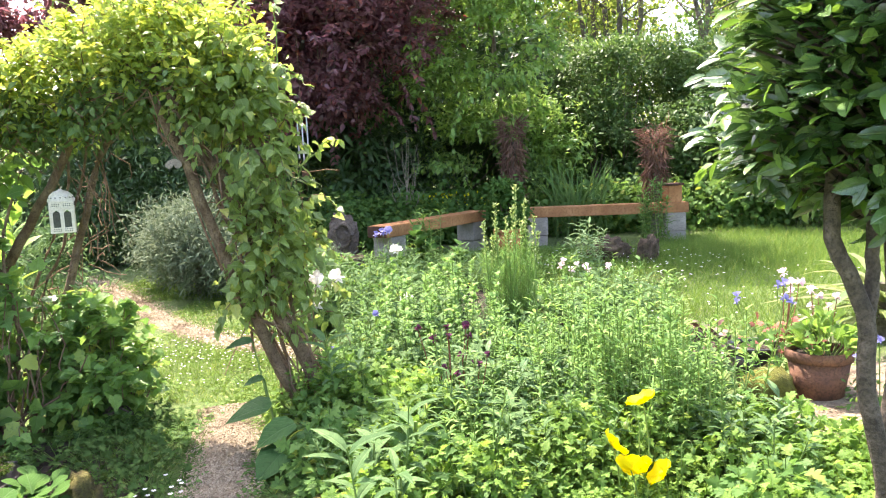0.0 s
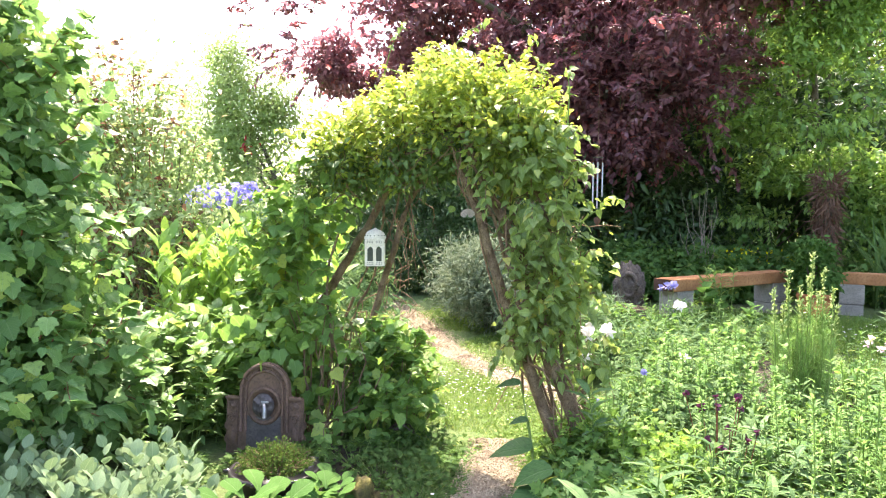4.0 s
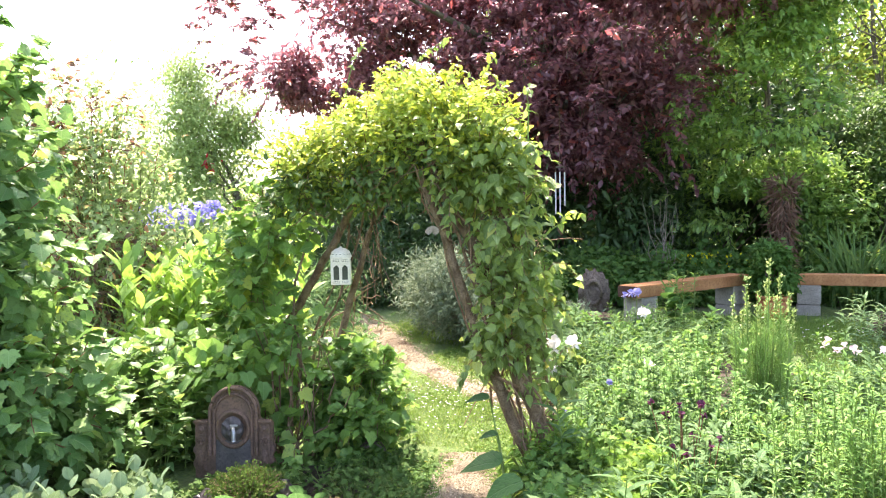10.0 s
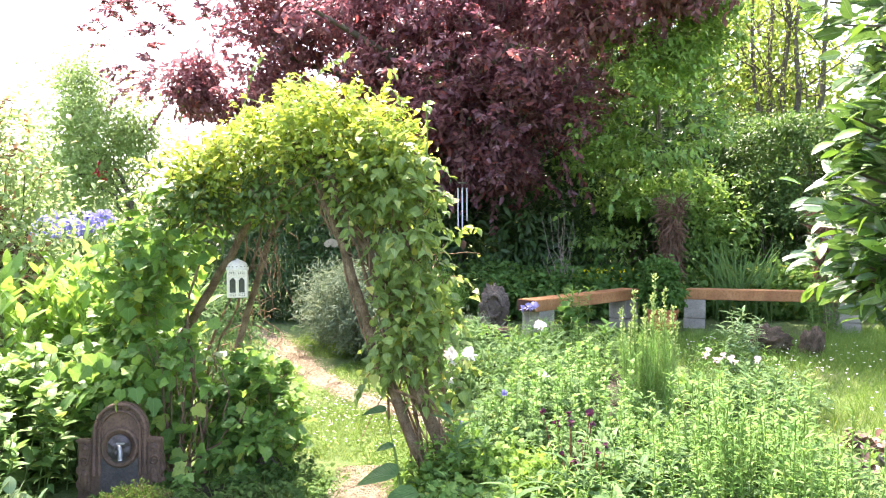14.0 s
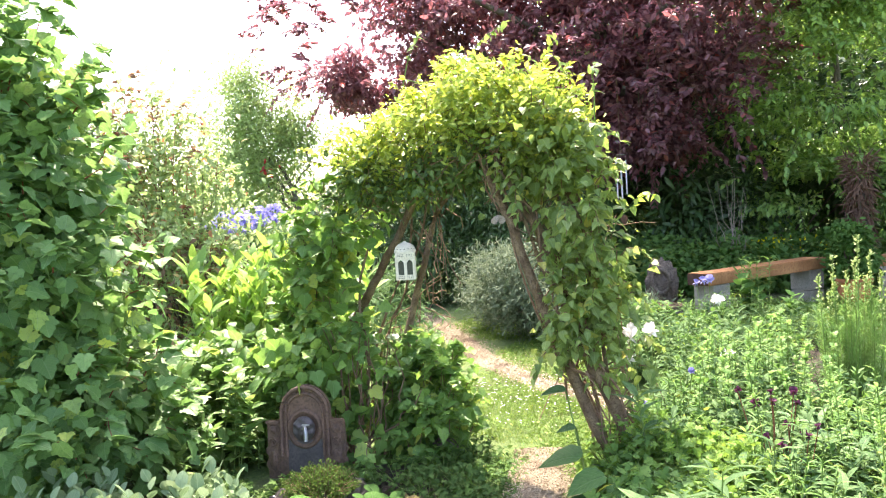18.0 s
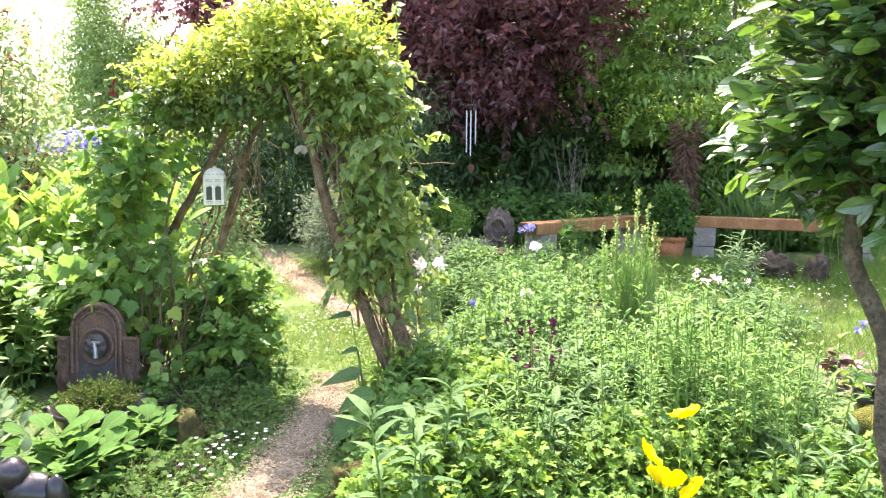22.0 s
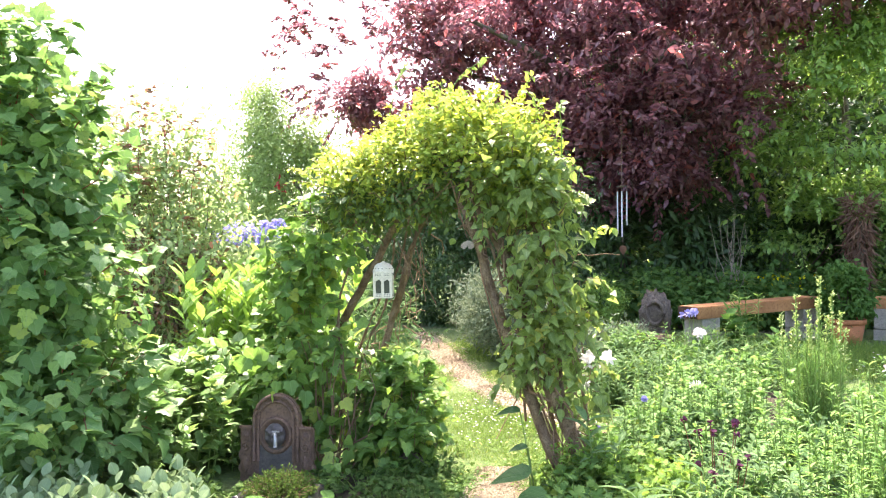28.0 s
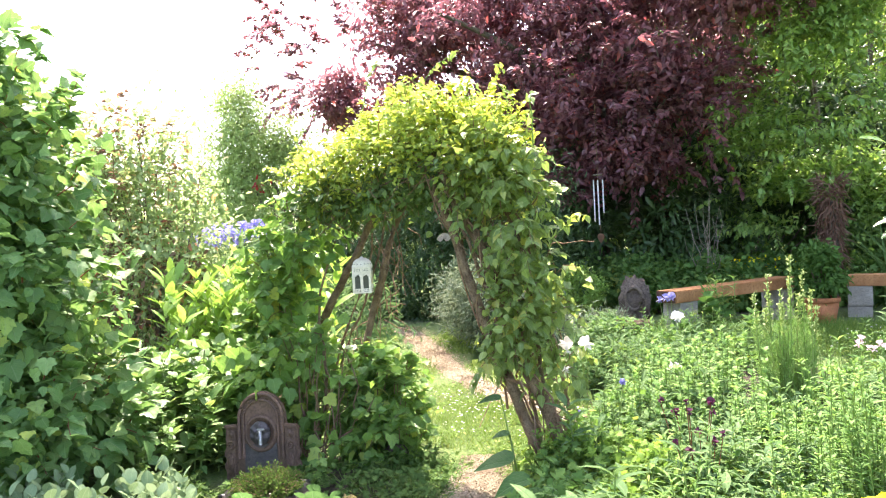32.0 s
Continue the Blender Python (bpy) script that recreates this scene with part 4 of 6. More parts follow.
def sleeper(a, b, label, drop=0.0):
    ob = thing("sleeper_beam", label, "beam")
    a, b = Vector(a), Vector(b)
    L = (b - a).length
    part("beam", box_bm(L, 0.25, 0.118, 0.008, (L / 2, 0, 0)), M_OAK, ob)
    part("end_grain", box_bm(0.006, 0.24, 0.110, 0.002, (-0.004, 0, 0)), M_OAKEND, ob, "dark weathered end grain")
    part("end_grain", box_bm(0.006, 0.24, 0.110, 0.002, (L + 0.004, 0, 0)), M_OAKEND, ob, "dark weathered end grain")
    ob.matrix_basis = pose(*a, 0, 0, math.degrees(math.atan2(b.y - a.y, b.x - a.x)))
    return ob


pier(-0.58, 7.70, 54)
pier(0.30, 9.00, 54)
pier(1.12, 9.20, -4)
pier(2.74, 9.05, -4)
sleeper((-0.69, 7.54, BEAM_Z), (0.40, 9.14, BEAM_Z), "brown oak sleeper laid on two block piers")
sleeper((0.98, 9.22, BEAM_Z), (2.90, 9.04, BEAM_Z), "brown oak sleeper laid flat on block piers")
hive = thing("wooden_box", "small brown wooden box with a dark lid standing on the sleeper", "box")
part("body", box_bm(0.17, 0.17, 0.2, 0.006, (0, 0, 0.1)), M_OAK, hive)
part("lid", box_bm(0.21, 0.21, 0.025, 0.005, (0, 0, 0.213)), M_OAKEND, hive, "dark flat lid")
hive.matrix_basis = pose(2.74, 9.08, BEAM_Z + 0.06, 0, 0, 12)


# ---- living arch ----
ARCH = thing("willow_arch", "living willow arch of leaning woven stems over the path", "arch")
R_LINES = [[(-0.69, 3.48, 0), (-0.775, 3.49, 0.22), (-0.905, 3.5, 0.53), (-1.047, 3.52, 0.87), (-1.19, 3.55, 1.27), (-1.38, 3.62, 1.65), (-1.6, 3.75, 1.85)],
           [(-0.55, 3.5, 0), (-0.62, 3.5, 0.18), (-0.815, 3.5, 0.59), (-0.93, 3.52, 0.9), (-1.013, 3.53, 1.154), (-1.15, 3.55, 1.41), (-1.35, 3.65, 1.75)],
           [(-0.68, 3.55, 0), (-0.78, 3.55, 0.9), (-0.9, 3.6, 1.4), (-1.05, 3.68, 1.65), (-1.4, 3.75, 1.85)], [(-0.72, 3.85, 0), (-0.9, 3.85, 0.7), (-1.08, 3.85, 1.3), (-1.4, 3.9, 1.75)], [(-0.65, 3.9, 0), (-0.8, 3.9, 0.8), (-0.95, 3.9, 1.4), (-1.3, 3.9, 1.8)],
           [(-0.72, 3.6, 0), (-0.86, 3.58, 0.6), (-0.92, 3.6, 1.1), (-1.0, 3.68, 1.6)], [(-0.82, 3.55, 0.62), (-1.0, 3.5, 1.0), (-1.144, 3.47, 1.42), (-1.24, 3.5, 1.58)]]
L_LINES = [[(-2.10, 3.9, 0), (-2.014, 3.9, 0.51), (-1.92, 3.9, 0.854), (-1.82, 3.9, 1.16), (-1.685, 3.88, 1.456), (-1.52, 3.84, 1.78)],
           [(-2.75, 3.92, 0), (-2.614, 3.9, 0.33), (-2.48, 3.9, 0.555), (-2.229, 3.9, 0.881), (-2.105, 3.9, 1.09), (-1.907, 3.88, 1.377), (-1.7, 3.85, 1.68)],
           [(-2.35, 3.95, 0), (-2.2, 3.95, 0.5), (-2.05, 3.97, 0.85), (-1.9, 3.97, 1.2), (-1.75, 3.9, 1.6)], [(-2.3, 4.15, 0), (-2.12, 4.15, 0.6), (-1.98, 4.15, 1.0), (-1.8, 4.1, 1.5)],
           [(-2.5, 4.1, 0), (-2.3, 4.1, 0.6), (-2.1, 4.1, 1.0), (-1.95, 4.05, 1.5)], [(-2.2, 3.62, 0), (-2.12, 3.64, 0.5), (-2.2, 3.72, 0.9), (-2.1, 3.8, 1.3)]]
for k, line in enumerate(R_LINES + L_LINES):
    thick = {0: 0.034, 1: 0.038, 7: 0.025, 8: 0.034}.get(k, 0.011)
    part("stem", Geo().tube(smooth_line(line, 16) + rnd(16, 0.006), np.linspace(thick, thick * 0.55, 16), 7), M_BARK, ARCH, smooth=True)
twigs = Geo()
for k in range(190):
    s = smooth_line((R_LINES if k % 3 else L_LINES)[k % 6], 20)
    i = int(rng.integers(3, 19))
    a = s[i] + rnd(1, 0.05)[0]
    b = a + np.array((rng.normal(0, 0.1), rng.normal(0, 0.08), rng.normal(-0.06, 0.2)))
    twigs.tube(bend(a, b, 5, (rng.normal(0, 0.03), 0, 0), 0.01), np.linspace(0.0038, 0.002, 5), 4)
for k in range(24):
    x, y = rng.uniform(-2.24, -2.0), rng.uniform(3.42, 3.62)
    twigs.tube(bend((x, y, 0), (x + rng.normal(0.0, 0.12), y + rng.normal(0.08, 0.05), rng.uniform(0.25, 0.75)), 7, (rng.normal(0, 0.06), 0, 0), 0.014), np.linspace(0.007, 0.003, 7), 4)
part("dead_wood", twigs, M_TWIG, ARCH, "dry brown twigs and old vine stems", kind="stuff")

TOP = [((-1.04, 3.66, 1.66), (0.24, 0.28, 0.24)), ((-1.28, 3.72, 1.84), (0.33, 0.34, 0.21)), ((-1.68, 3.80, 1.74), (0.34, 0.36, 0.23)), ((-2.10, 3.86, 1.63), (0.32, 0.34, 0.21))]
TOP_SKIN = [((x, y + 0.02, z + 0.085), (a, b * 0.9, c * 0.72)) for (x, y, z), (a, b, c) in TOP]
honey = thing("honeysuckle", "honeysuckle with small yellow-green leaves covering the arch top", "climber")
# sides and top skin differ in colour by how the sun falls
part("side_foliage", foliage(TOP, 560, 10, 0.045, 0.036, T_OVAL, -0.1, 0.5, 0.6, gaps=0.12, freq=13.0), M_MIDHONEY, honey, "canopy side leaves, coloured duller than the sunlit top", kind="stuff")
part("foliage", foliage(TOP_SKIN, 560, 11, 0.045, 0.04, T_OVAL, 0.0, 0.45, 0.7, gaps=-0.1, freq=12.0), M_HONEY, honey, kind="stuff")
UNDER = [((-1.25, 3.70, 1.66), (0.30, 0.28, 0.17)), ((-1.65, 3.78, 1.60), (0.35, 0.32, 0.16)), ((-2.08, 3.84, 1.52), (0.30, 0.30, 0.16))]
# canopy underside, its shade painted in with the darker leaf colour
part("inner_foliage", foliage(UNDER, 330, 10, 0.05, 0.044, T_OVAL, 0.2, 0.3, 0.6, gaps=-0.5, freq=12.0), M_SHADEHONEY, honey, "inner canopy leaves coloured darker for the shade there", kind="stuff")
inner = Geo()
for k in range(150):
    e = UNDER[k % 3]
    a = np.array(e[0]) + np.array(e[1]) * unit(rnd(1))[0] * rng.uniform(0.3, 1.0)
    inner.tube(bend(a, a + np.array((rng.normal(0, 0.16), rng.normal(0, 0.1), rng.normal(-0.05, 0.09))), 5, (0, 0, rng.normal(0, 0.02)), 0.008), np.linspace(0.0034, 0.0018, 5), 4)
part("dead_wood", inner, M_TWIG, honey, "dry brown vine stems inside the canopy", kind="stuff")
sh = Geo()
shl = []
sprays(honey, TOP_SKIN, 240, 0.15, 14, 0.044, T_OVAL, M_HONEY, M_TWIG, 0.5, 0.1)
for k in range(26):
    e = TOP[k % 4]
    a = np.array(e[0]) + np.array(e[1]) * (rng.uniform(-0.8, 0.8), rng.uniform(-0.6, 0.6), 0.75)
    b = a + np.array((rng.normal(0, 0.12), rng.normal(0, 0.08), rng.uniform(0.08, 0.26)))
    ln = bend(a, b, 6, (rng.normal(0, 0.04), 0, 0.02))
    sh.tube(ln, 0.003, 4)
    shl.append(np.repeat(ln[2:], 3, 0))
part("shoot_tangle", sh, M_STEM, honey, kind="stuff")
P = np.concatenate(shl)
part("young_leaves", Geo().leaves(P, unit(rnd(len(P)) + (0, 0, 0.4)), unit(rnd(len(P), 0.5) + (0, 0, 0.6)), rng.uniform(0.03, 0.06, len(P)), T_OVAL), M_HONEY, honey, kind="stuff")

RIGHT = [((-0.77, 3.62, 1.02), (0.10, 0.20, 0.34)), ((-0.86, 3.6, 1.36), (0.14, 0.22, 0.26)), ((-0.96, 3.62, 1.62), (0.22, 0.24, 0.2)), ((-0.68, 3.54, 0.66), (0.12, 0.12, 0.24)), ((-1.12, 3.56, 1.5), (0.15, 0.14, 0.15)), ((-0.86, 3.5, 0.98), (0.10, 0.08, 0.18))]
for k in range(13):
    s = smooth_line(R_LINES[(0, 1, 2, 5, 6, 1)[k % 6]], 16)[2:14] + rnd(1, 0.03)[0]
    s = s[int(rng.integers(0, 4)):12 - int(rng.integers(0, 4))] + (0.05 * np.sin(k) * np.linspace(0, 1, 12)[:, None] * (1, 0.3, 0))[:1]
    part("vine_stem", Geo().tube(s + rnd(len(s), 0.024), np.linspace(0.007, 0.004, len(s)) * rng.uniform(0.6, 1.4), 5), M_TWIG, ARCH, smooth=True)
RIGHT += [((-0.92, 3.44, 0.74), (0.09, 0.06, 0.12)), ((-0.84, 3.44, 0.88), (0.12, 0.08, 0.16))]
clem = thing("clematis", "clematis with heart-shaped green leaves on the arch's stems", "climber")
part("foliage", foliage(RIGHT, 270, 7, 0.06, 0.05, T_HEART, 0.5, 0.4, 0.5, gaps=-0.3, freq=12.0), M_CLEM, clem, kind="stuff")
sprays(clem, RIGHT, 170, 0.12, 10, 0.054, T_HEART, M_CLEM, M_TWIG, 0.1, 0.5, (0.3, -1, 0))
c, d = in_ells(RIGHT, 240, 0.9)
front = d[:, 1] < 0.25
c, d = c[front], d[front]
leaf_objects(clem, "leaf", c, unit(d * 0.6 + rnd(len(c), 0.4) - (0, 0, 0.6)), unit(d + rnd(len(c), 0.3) + (0, 0, 0.5)), rng.uniform(0.055, 0.09, len(c)), [T_HEART, T_OVAL], M_CLEM)

LEFT = [((-2.36, 3.88, 1.36), (0.20, 0.26, 0.26)), ((-2.48, 3.84, 1.02), (0.20, 0.24, 0.26)), ((-2.46, 3.74, 0.72), (0.22, 0.20, 0.18)), ((-2.22, 3.70, 0.60), (0.14, 0.12, 0.13)), ((-2.70, 3.68, 0.5), (0.16, 0.18, 0.2)), ((-2.34, 3.36, 0.56), (0.22, 0.12, 0.09)), ((-2.26, 3.62, 0.25), (0.12, 0.08, 0.2)), ((-2.1, 3.48, 0.45), (0.12, 0.06, 0.2)), ((-2.02, 3.42, 0.18), (0.1, 0.05, 0.12))]
curr = thing("currant_bush", "currant bush with lobed green leaves growing through the arch", "shrub")
part("foliage", foliage(LEFT, 150, 7, 0.07, 0.066, T_LOBED, 0.3, 0.35, 0.8, gaps=0.1, freq=11.0), M_IVY, curr, kind="stuff")
sprays(curr, LEFT, 130, 0.2, 10, 0.07, T_LOBED, M_IVY, M_TWIG, 0.3, 0.3, (0, -1, 0.2))
c, d = in_ells(LEFT, 230, 0.9)
front = d[:, 1] < 0.2
c, d = c[front], d[front]
leaf_objects(curr, "leaf", c, unit(d * 0.6 + rnd(len(c), 0.4) - (0, 0, 0.45)), unit(d * 0.8 + rnd(len(c), 0.3) + (0, 0, 0.6)), rng.uniform(0.055, 0.095, len(c)), [T_LOBED, T_CUT], M_IVY)
IVY = [((0.07, 0.08, 0.20), (0.30, 0.24, 0.24)), ((0.02, 0.16, 0.40), (0.22, 0.2, 0.15)), ((0.2, -0.05, 0.10), (0.2, 0.2, 0.14))]
ivy = shrub("ivy_mound", "loose mound of green ivy and ground elder beside the arch", (-1.93, 3.72), IVY, M_IVY, 250, 8, 0.055, 0.054, T_LOBED, 0.3, rough=0.4, gaps=0.15, freq=10.0)
sprays(ivy, IVY, 120, 0.16, 11, 0.055, T_LOBED, M_IVY, M_TWIG, 0.9, 0.3, (0.3, -1, 0.2))

# ---- tall hedge at the left ----
hedge = thing("viburnum_hedge", "tall hedge with large lobed blue-green leaves", "hedge")
# last ellipsoid: unseen extra foliage at the back, added to shade the lower leaves
HEDGE = [((0.02, 0, 0.45), (0.62, 0.55, 0.45)), ((-0.12, 0.05, 1.05), (0.50, 0.45, 0.5)), ((-0.2, 0.1, 1.65), (0.42, 0.4, 0.5)), ((-0.3, 0.1, 2.25), (0.28, 0.32, 0.42)), ((-0.6, 0.5, 0.8), (0.45, 0.5, 0.8)), ((-0.7, 0.55, 1.7), (0.42, 0.45, 0.7))]
g = Geo()
for k in range(16):
    x, y = rng.normal(-0.35, 0.2), rng.normal(0.15, 0.15)
    g.tube(bend((x, y, 0), (x + rng.normal(0, 0.25), y + rng.normal(-0.1, 0.25), rng.uniform(0.8, 1.6)), 7, (0, 0, 0), 0.012), np.linspace(0.005, 0.0025, 7), 5)
part("stalk_tangle", g, M_STEM, hedge, kind="stuff")
part("foliage", foliage(HEDGE, 1000, 8, 0.085, 0.068, T_LOBED, 0.3, 0.4, 1.0, gaps=-0.25, freq=8.0), M_HEDGE, hedge, kind="stuff")
sprays(hedge, HEDGE, 300, 0.28, 11, 0.08, T_LOBED, M_HEDGE, M_REDSTEM, 0.5, 0.25, (0.6, -0.8, 0.3), 0.004)
c, d = in_ells(HEDGE, 620, 0.9)
front = (d[:, 1] < 0.1) | (d[:, 0] > 0.5)
c, d = c[front][:300], d[front][:300]
leaf_objects(hedge, "leaf", c, unit(d * 0.6 + rnd(len(c), 0.35) - (0, 0, 0.5)), unit(d * 0.4 + rnd(len(c), 0.3) + (0, 0, 1.1)), rng.uniform(0.07, 0.115, len(c)), [T_LOBED], M_HEDGE)
hedge.matrix_basis = Matrix.Translation((-3.24, 2.48, 0))

# ---- bay tree ----
bay = thing("bay_tree", "standard bay tree with glossy dark leaves on bare stems", "tree")
for line, r in (([(0.03, 0.02, 0), (0.01, 0, 0.35), (-0.05, 0, 0.62), (-0.05, 0, 0.80), (-0.10, 0, 0.93), (-0.145, 0, 1.06), (-0.12, 0, 1.4)], 0.025), ([(-0.055, 0, 0.76), (-0.03, 0.02, 0.9), (-0.025, 0.03, 1.08), (0.0, 0.04, 1.4)], 0.019), ([(0.022, 0.05, 0.2), (0.04, 0.06, 0.5), (0.055, 0.07, 0.65), (0.052, 0.07, 0.8), (0.04, 0.07, 1.02), (0.06, 0.06, 1.35)], 0.017)):
    ln = smooth_line(line, 16)
    part("stem", Geo().tube(ln + rnd(16, 0.002), np.linspace(r, r * 0.75, 16), 10), M_BAYBARK, bay, smooth=True)
BAY = [((0.04, 0.05, 1.52), (0.475, 0.48, 0.40)), ((0.04, 0.05, 1.32), (0.41, 0.42, 0.22)), ((0.03, 0.05, 1.95), (0.42, 0.40, 0.36)), ((0.02, 0.02, 1.18), (0.27, 0.28, 0.11))]
c, d = in_ells(BAY, 1250, 0.3)
tw = Geo()
for q in c:
    tw.tube(bend((0.02, 0.03, max(1.02, q[2] - 0.2)), q, 5, (0, 0, 0.02), 0.01), np.linspace(0.007, 0.003, 5), 5)
part("twig_tangle", tw, M_BAYBARK, bay, kind="stuff")
P = np.repeat(c, 8, 0) + rnd(len(c) * 8, 0.022)
O = np.repeat(d, 8, 0)
part("foliage", Geo().leaves(P, unit((O * 1.0 + rnd(len(P), 0.45)) * (1, 1, 0.45) + (0, 0, 0.12)), unit(O * 0.8 + rnd(len(P), 0.45) + (0, 0, 0.8)), rng.uniform(0.046, 0.082, len(P)), T_BAY), M_BAY, bay, kind="stuff")
c, d = in_ells(BAY, 470, 0.92)
# left side: paler young leaves, spread wider to paint in its sunlit leaves
new_and_lit = d[:, 0] < -0.4
old = ~new_and_lit
leaf_objects(bay, "leaf", c[old], unit((d[old] * 1.0 + rnd(old.sum(), 0.4)) * (1, 1, 0.45) + (0, 0, 0.1)), unit(d[old] * 0.9 + rnd(old.sum(), 0.4) + (0, 0, 0.8)), rng.uniform(0.065, 0.10, old.sum()), [T_BAY], M_BAY)
P = np.repeat(c[new_and_lit], 2, 0) + rnd(new_and_lit.sum() * 2, 0.03)
O = np.repeat(d[new_and_lit], 2, 0)
part("young_leaves", Geo().leaves(P, unit(O + rnd(len(P), 0.35)), unit(rnd(len(P), 0.4) + (0, 0, 1)), rng.uniform(0.045, 0.07, len(P)), T_BAY), M_BAYNEWLIT, bay, kind="stuff")
bay.matrix_basis = Matrix.Translation((1.10, 1.88, 0))

# ---- border plants ----
def mound(name, label, leafm, tmpl, n, r, h, size, category="plant", droop=0.1, up=0.9, stemm=M_STEM):
    """A leafy mound on many thin stalks."""
    ob = thing(name, label, category)
    a, q = rng.uniform(0, 6.283, n), np.sqrt(rng.uniform(0, 1, n))
    z = h * (1 - 0.6 * q ** 2) * rng.uniform(0.35, 1.05, n)
    P = np.stack([r * q * np.cos(a), r * q * np.sin(a), z], -1)
    O = np.stack([np.cos(a) * q, np.sin(a) * q, np.full(n, 0.25)], -1)
    g = Geo()
    for p in P[::6]:
        g.tube(bend((p[0] * 0.35, p[1] * 0.35, 0), p, 4), (0.003, 0.0025, 0.002, 0.0015), 4)
    part("stalk_tangle", g, stemm, ob, kind="stuff")
    part("foliage", Geo().leaves(P, unit(O + rnd(n, 0.45) - (0, 0, droop)), unit(rnd(n, 0.35) + (0, 0, up)), size * rng.uniform(0.6, 1.3, n), tmpl), leafm, ob, kind="stuff")
    return ob


def spires(name, label, leafm, tmpl, stems, r, h, size, per=34, category="plant", rise=0.35, lean=0.12):
    """Upright leafy stems."""
    ob = thing(name, label, category)
    P, D = [], []
    for k in range(stems):
        a, q = rng.uniform(0, 6.283), math.sqrt(rng.uniform(0, 1))
        b = np.array((r * q * math.cos(a), r * q * math.sin(a), 0))
        t = b * 1.2 + np.array((rng.normal(0, lean * h), rng.normal(0, lean * h), h * rng.uniform(0.7, 1.08)))
        ln = bend(b, t, 7, (rng.normal(0, 0.01), 0, 0))
        part("stem", Geo().tube(ln, np.linspace(0.0045, 0.002, 7), 4), M_STEM, ob)
        u = np.clip(np.linspace(0.12, 1, per) + rng.normal(0, 0.02, per), 0.08, 1.0)
        pts = b + (t - b) * u[:, None]
        az = np.arange(per) * 2.4 + rng.uniform(0, 6) + rng.normal(0, 0.5, per)
        P.append(pts)
        D.append(np.stack([np.cos(az), np.sin(az), rise + 0.9 * u ** 3 + rng.normal(0, 0.3, per)], -1))
    P, D = np.concatenate(P), np.concatenate(D)
    part("foliage", Geo().leaves(P, D, unit(rnd(len(P), 0.2) + (0, 0, 1)), size * rng.uniform(0.6, 1.2, len(P)), tmpl), leafm, ob, kind="stuff")
    return ob


def scatter(n, areas, smin=0.8, smax=1.2):
    out = []
    for k in range(n):
        x, y, rx, ry = areas[k % len(areas)]
        a, q = rng.uniform(0, 6.283), math.sqrt(rng.uniform(0, 1))
        out.append((x + rx * q * math.cos(a), y + ry * q * math.sin(a), rng.uniform(0, 360), rng.uniform(smin, smax)))
    return out


def below_poppies(spots):
    """Keeps the plants in front of the yellow poppies low."""
    return [(x, y, a, min(sc, 0.62) if abs(x - 0.55) < 0.32 and y < 2.6 else sc) for x, y, a, sc in spots]


limes = [mound("feverfew", "mound of lime-green feathery cut leaves in the border", M_LIME, T_CUT, 720, 0.2, 0.28, 0.034) for _ in range(3)]
for k, pr in enumerate(limes):
    put(pr, below_poppies(scatter(28, [(0.35, 2.15, 0.9, 0.4), (1.0, 2.3, 0.6, 0.45), (1.3, 2.45, 0.3, 0.35), (-0.22, 3.1, 0.2, 0.35), (0.05, 2.75, 0.5, 0.35), (0.75, 2.75, 0.5, 0.25), (-0.42, 3.5, 0.2, 0.3)], 0.6, 1.3)))
put(limes[0], [(-0.40, 2.5, 30, 0.5), (-0.42, 2.28, 90, 0.5), (-0.40, 2.8, 200, 0.55), (-0.62, 3.3, 10, 0.6), (-0.72, 3.42, 70, 0.5), (-0.55, 3.5, 140, 0.65)], first=False)
looses = [spires("loosestrife", "clump of upright bright green leafy stems", M_LOOSE, T_LANCE2, 11, 0.19, 0.64, 0.037, 52, rise=0.7, lean=0.09) for _ in range(3)]
for pr in looses:
    put(pr, scatter(7, [(0.66, 3.2, 0.34, 0.42), (0.8, 3.45, 0.22, 0.3), (0.88, 3.05, 0.18, 0.3)], 0.6, 1.15))
camps = [spires("rose_campion", "grey-green clump of lance-leaved stems in the border", M_GREY, T_LANCE2, 8, 0.12, 0.34, 0.07, 28) for _ in range(2)]
for pr in camps:
    put(pr, scatter(14, [(0.3, 3.3, 0.35, 0.3), (0.0, 3.9, 0.5, 0.5), (-0.1, 4.8, 0.5, 0.6), (0.9, 4.6, 0.4, 0.5)], 0.8, 1.2))
mixes = [mound("border_perennial", "low green perennial with small leaves in the border", M_MID, T_OVAL, 240, 0.22, 0.3, 0.055), mound("border_perennial", "low grey-green perennial in the border", M_GREY, T_LANCE, 240, 0.22, 0.32, 0.075), spires("border_perennial", "slender green leafy stems in the border", M_MID, T_LANCE, 10, 0.18, 0.5, 0.05, 26)]
for pr in mixes:
    put(pr, scatter(24, [(-0.2, 4.3, 0.45, 0.5), (0.1, 5.3, 0.7, 0.6), (-0.3, 6.2, 0.7, 0.6), (0.9, 5.5, 0.6, 0.6), (-0.5, 7.0, 0.6, 0.5), (0.5, 6.6, 0.8, 0.5), (-0.5, 5.0, 0.2, 0.5), (-0.6, 5.7, 0.3, 0.4)], 0.55, 1.0))

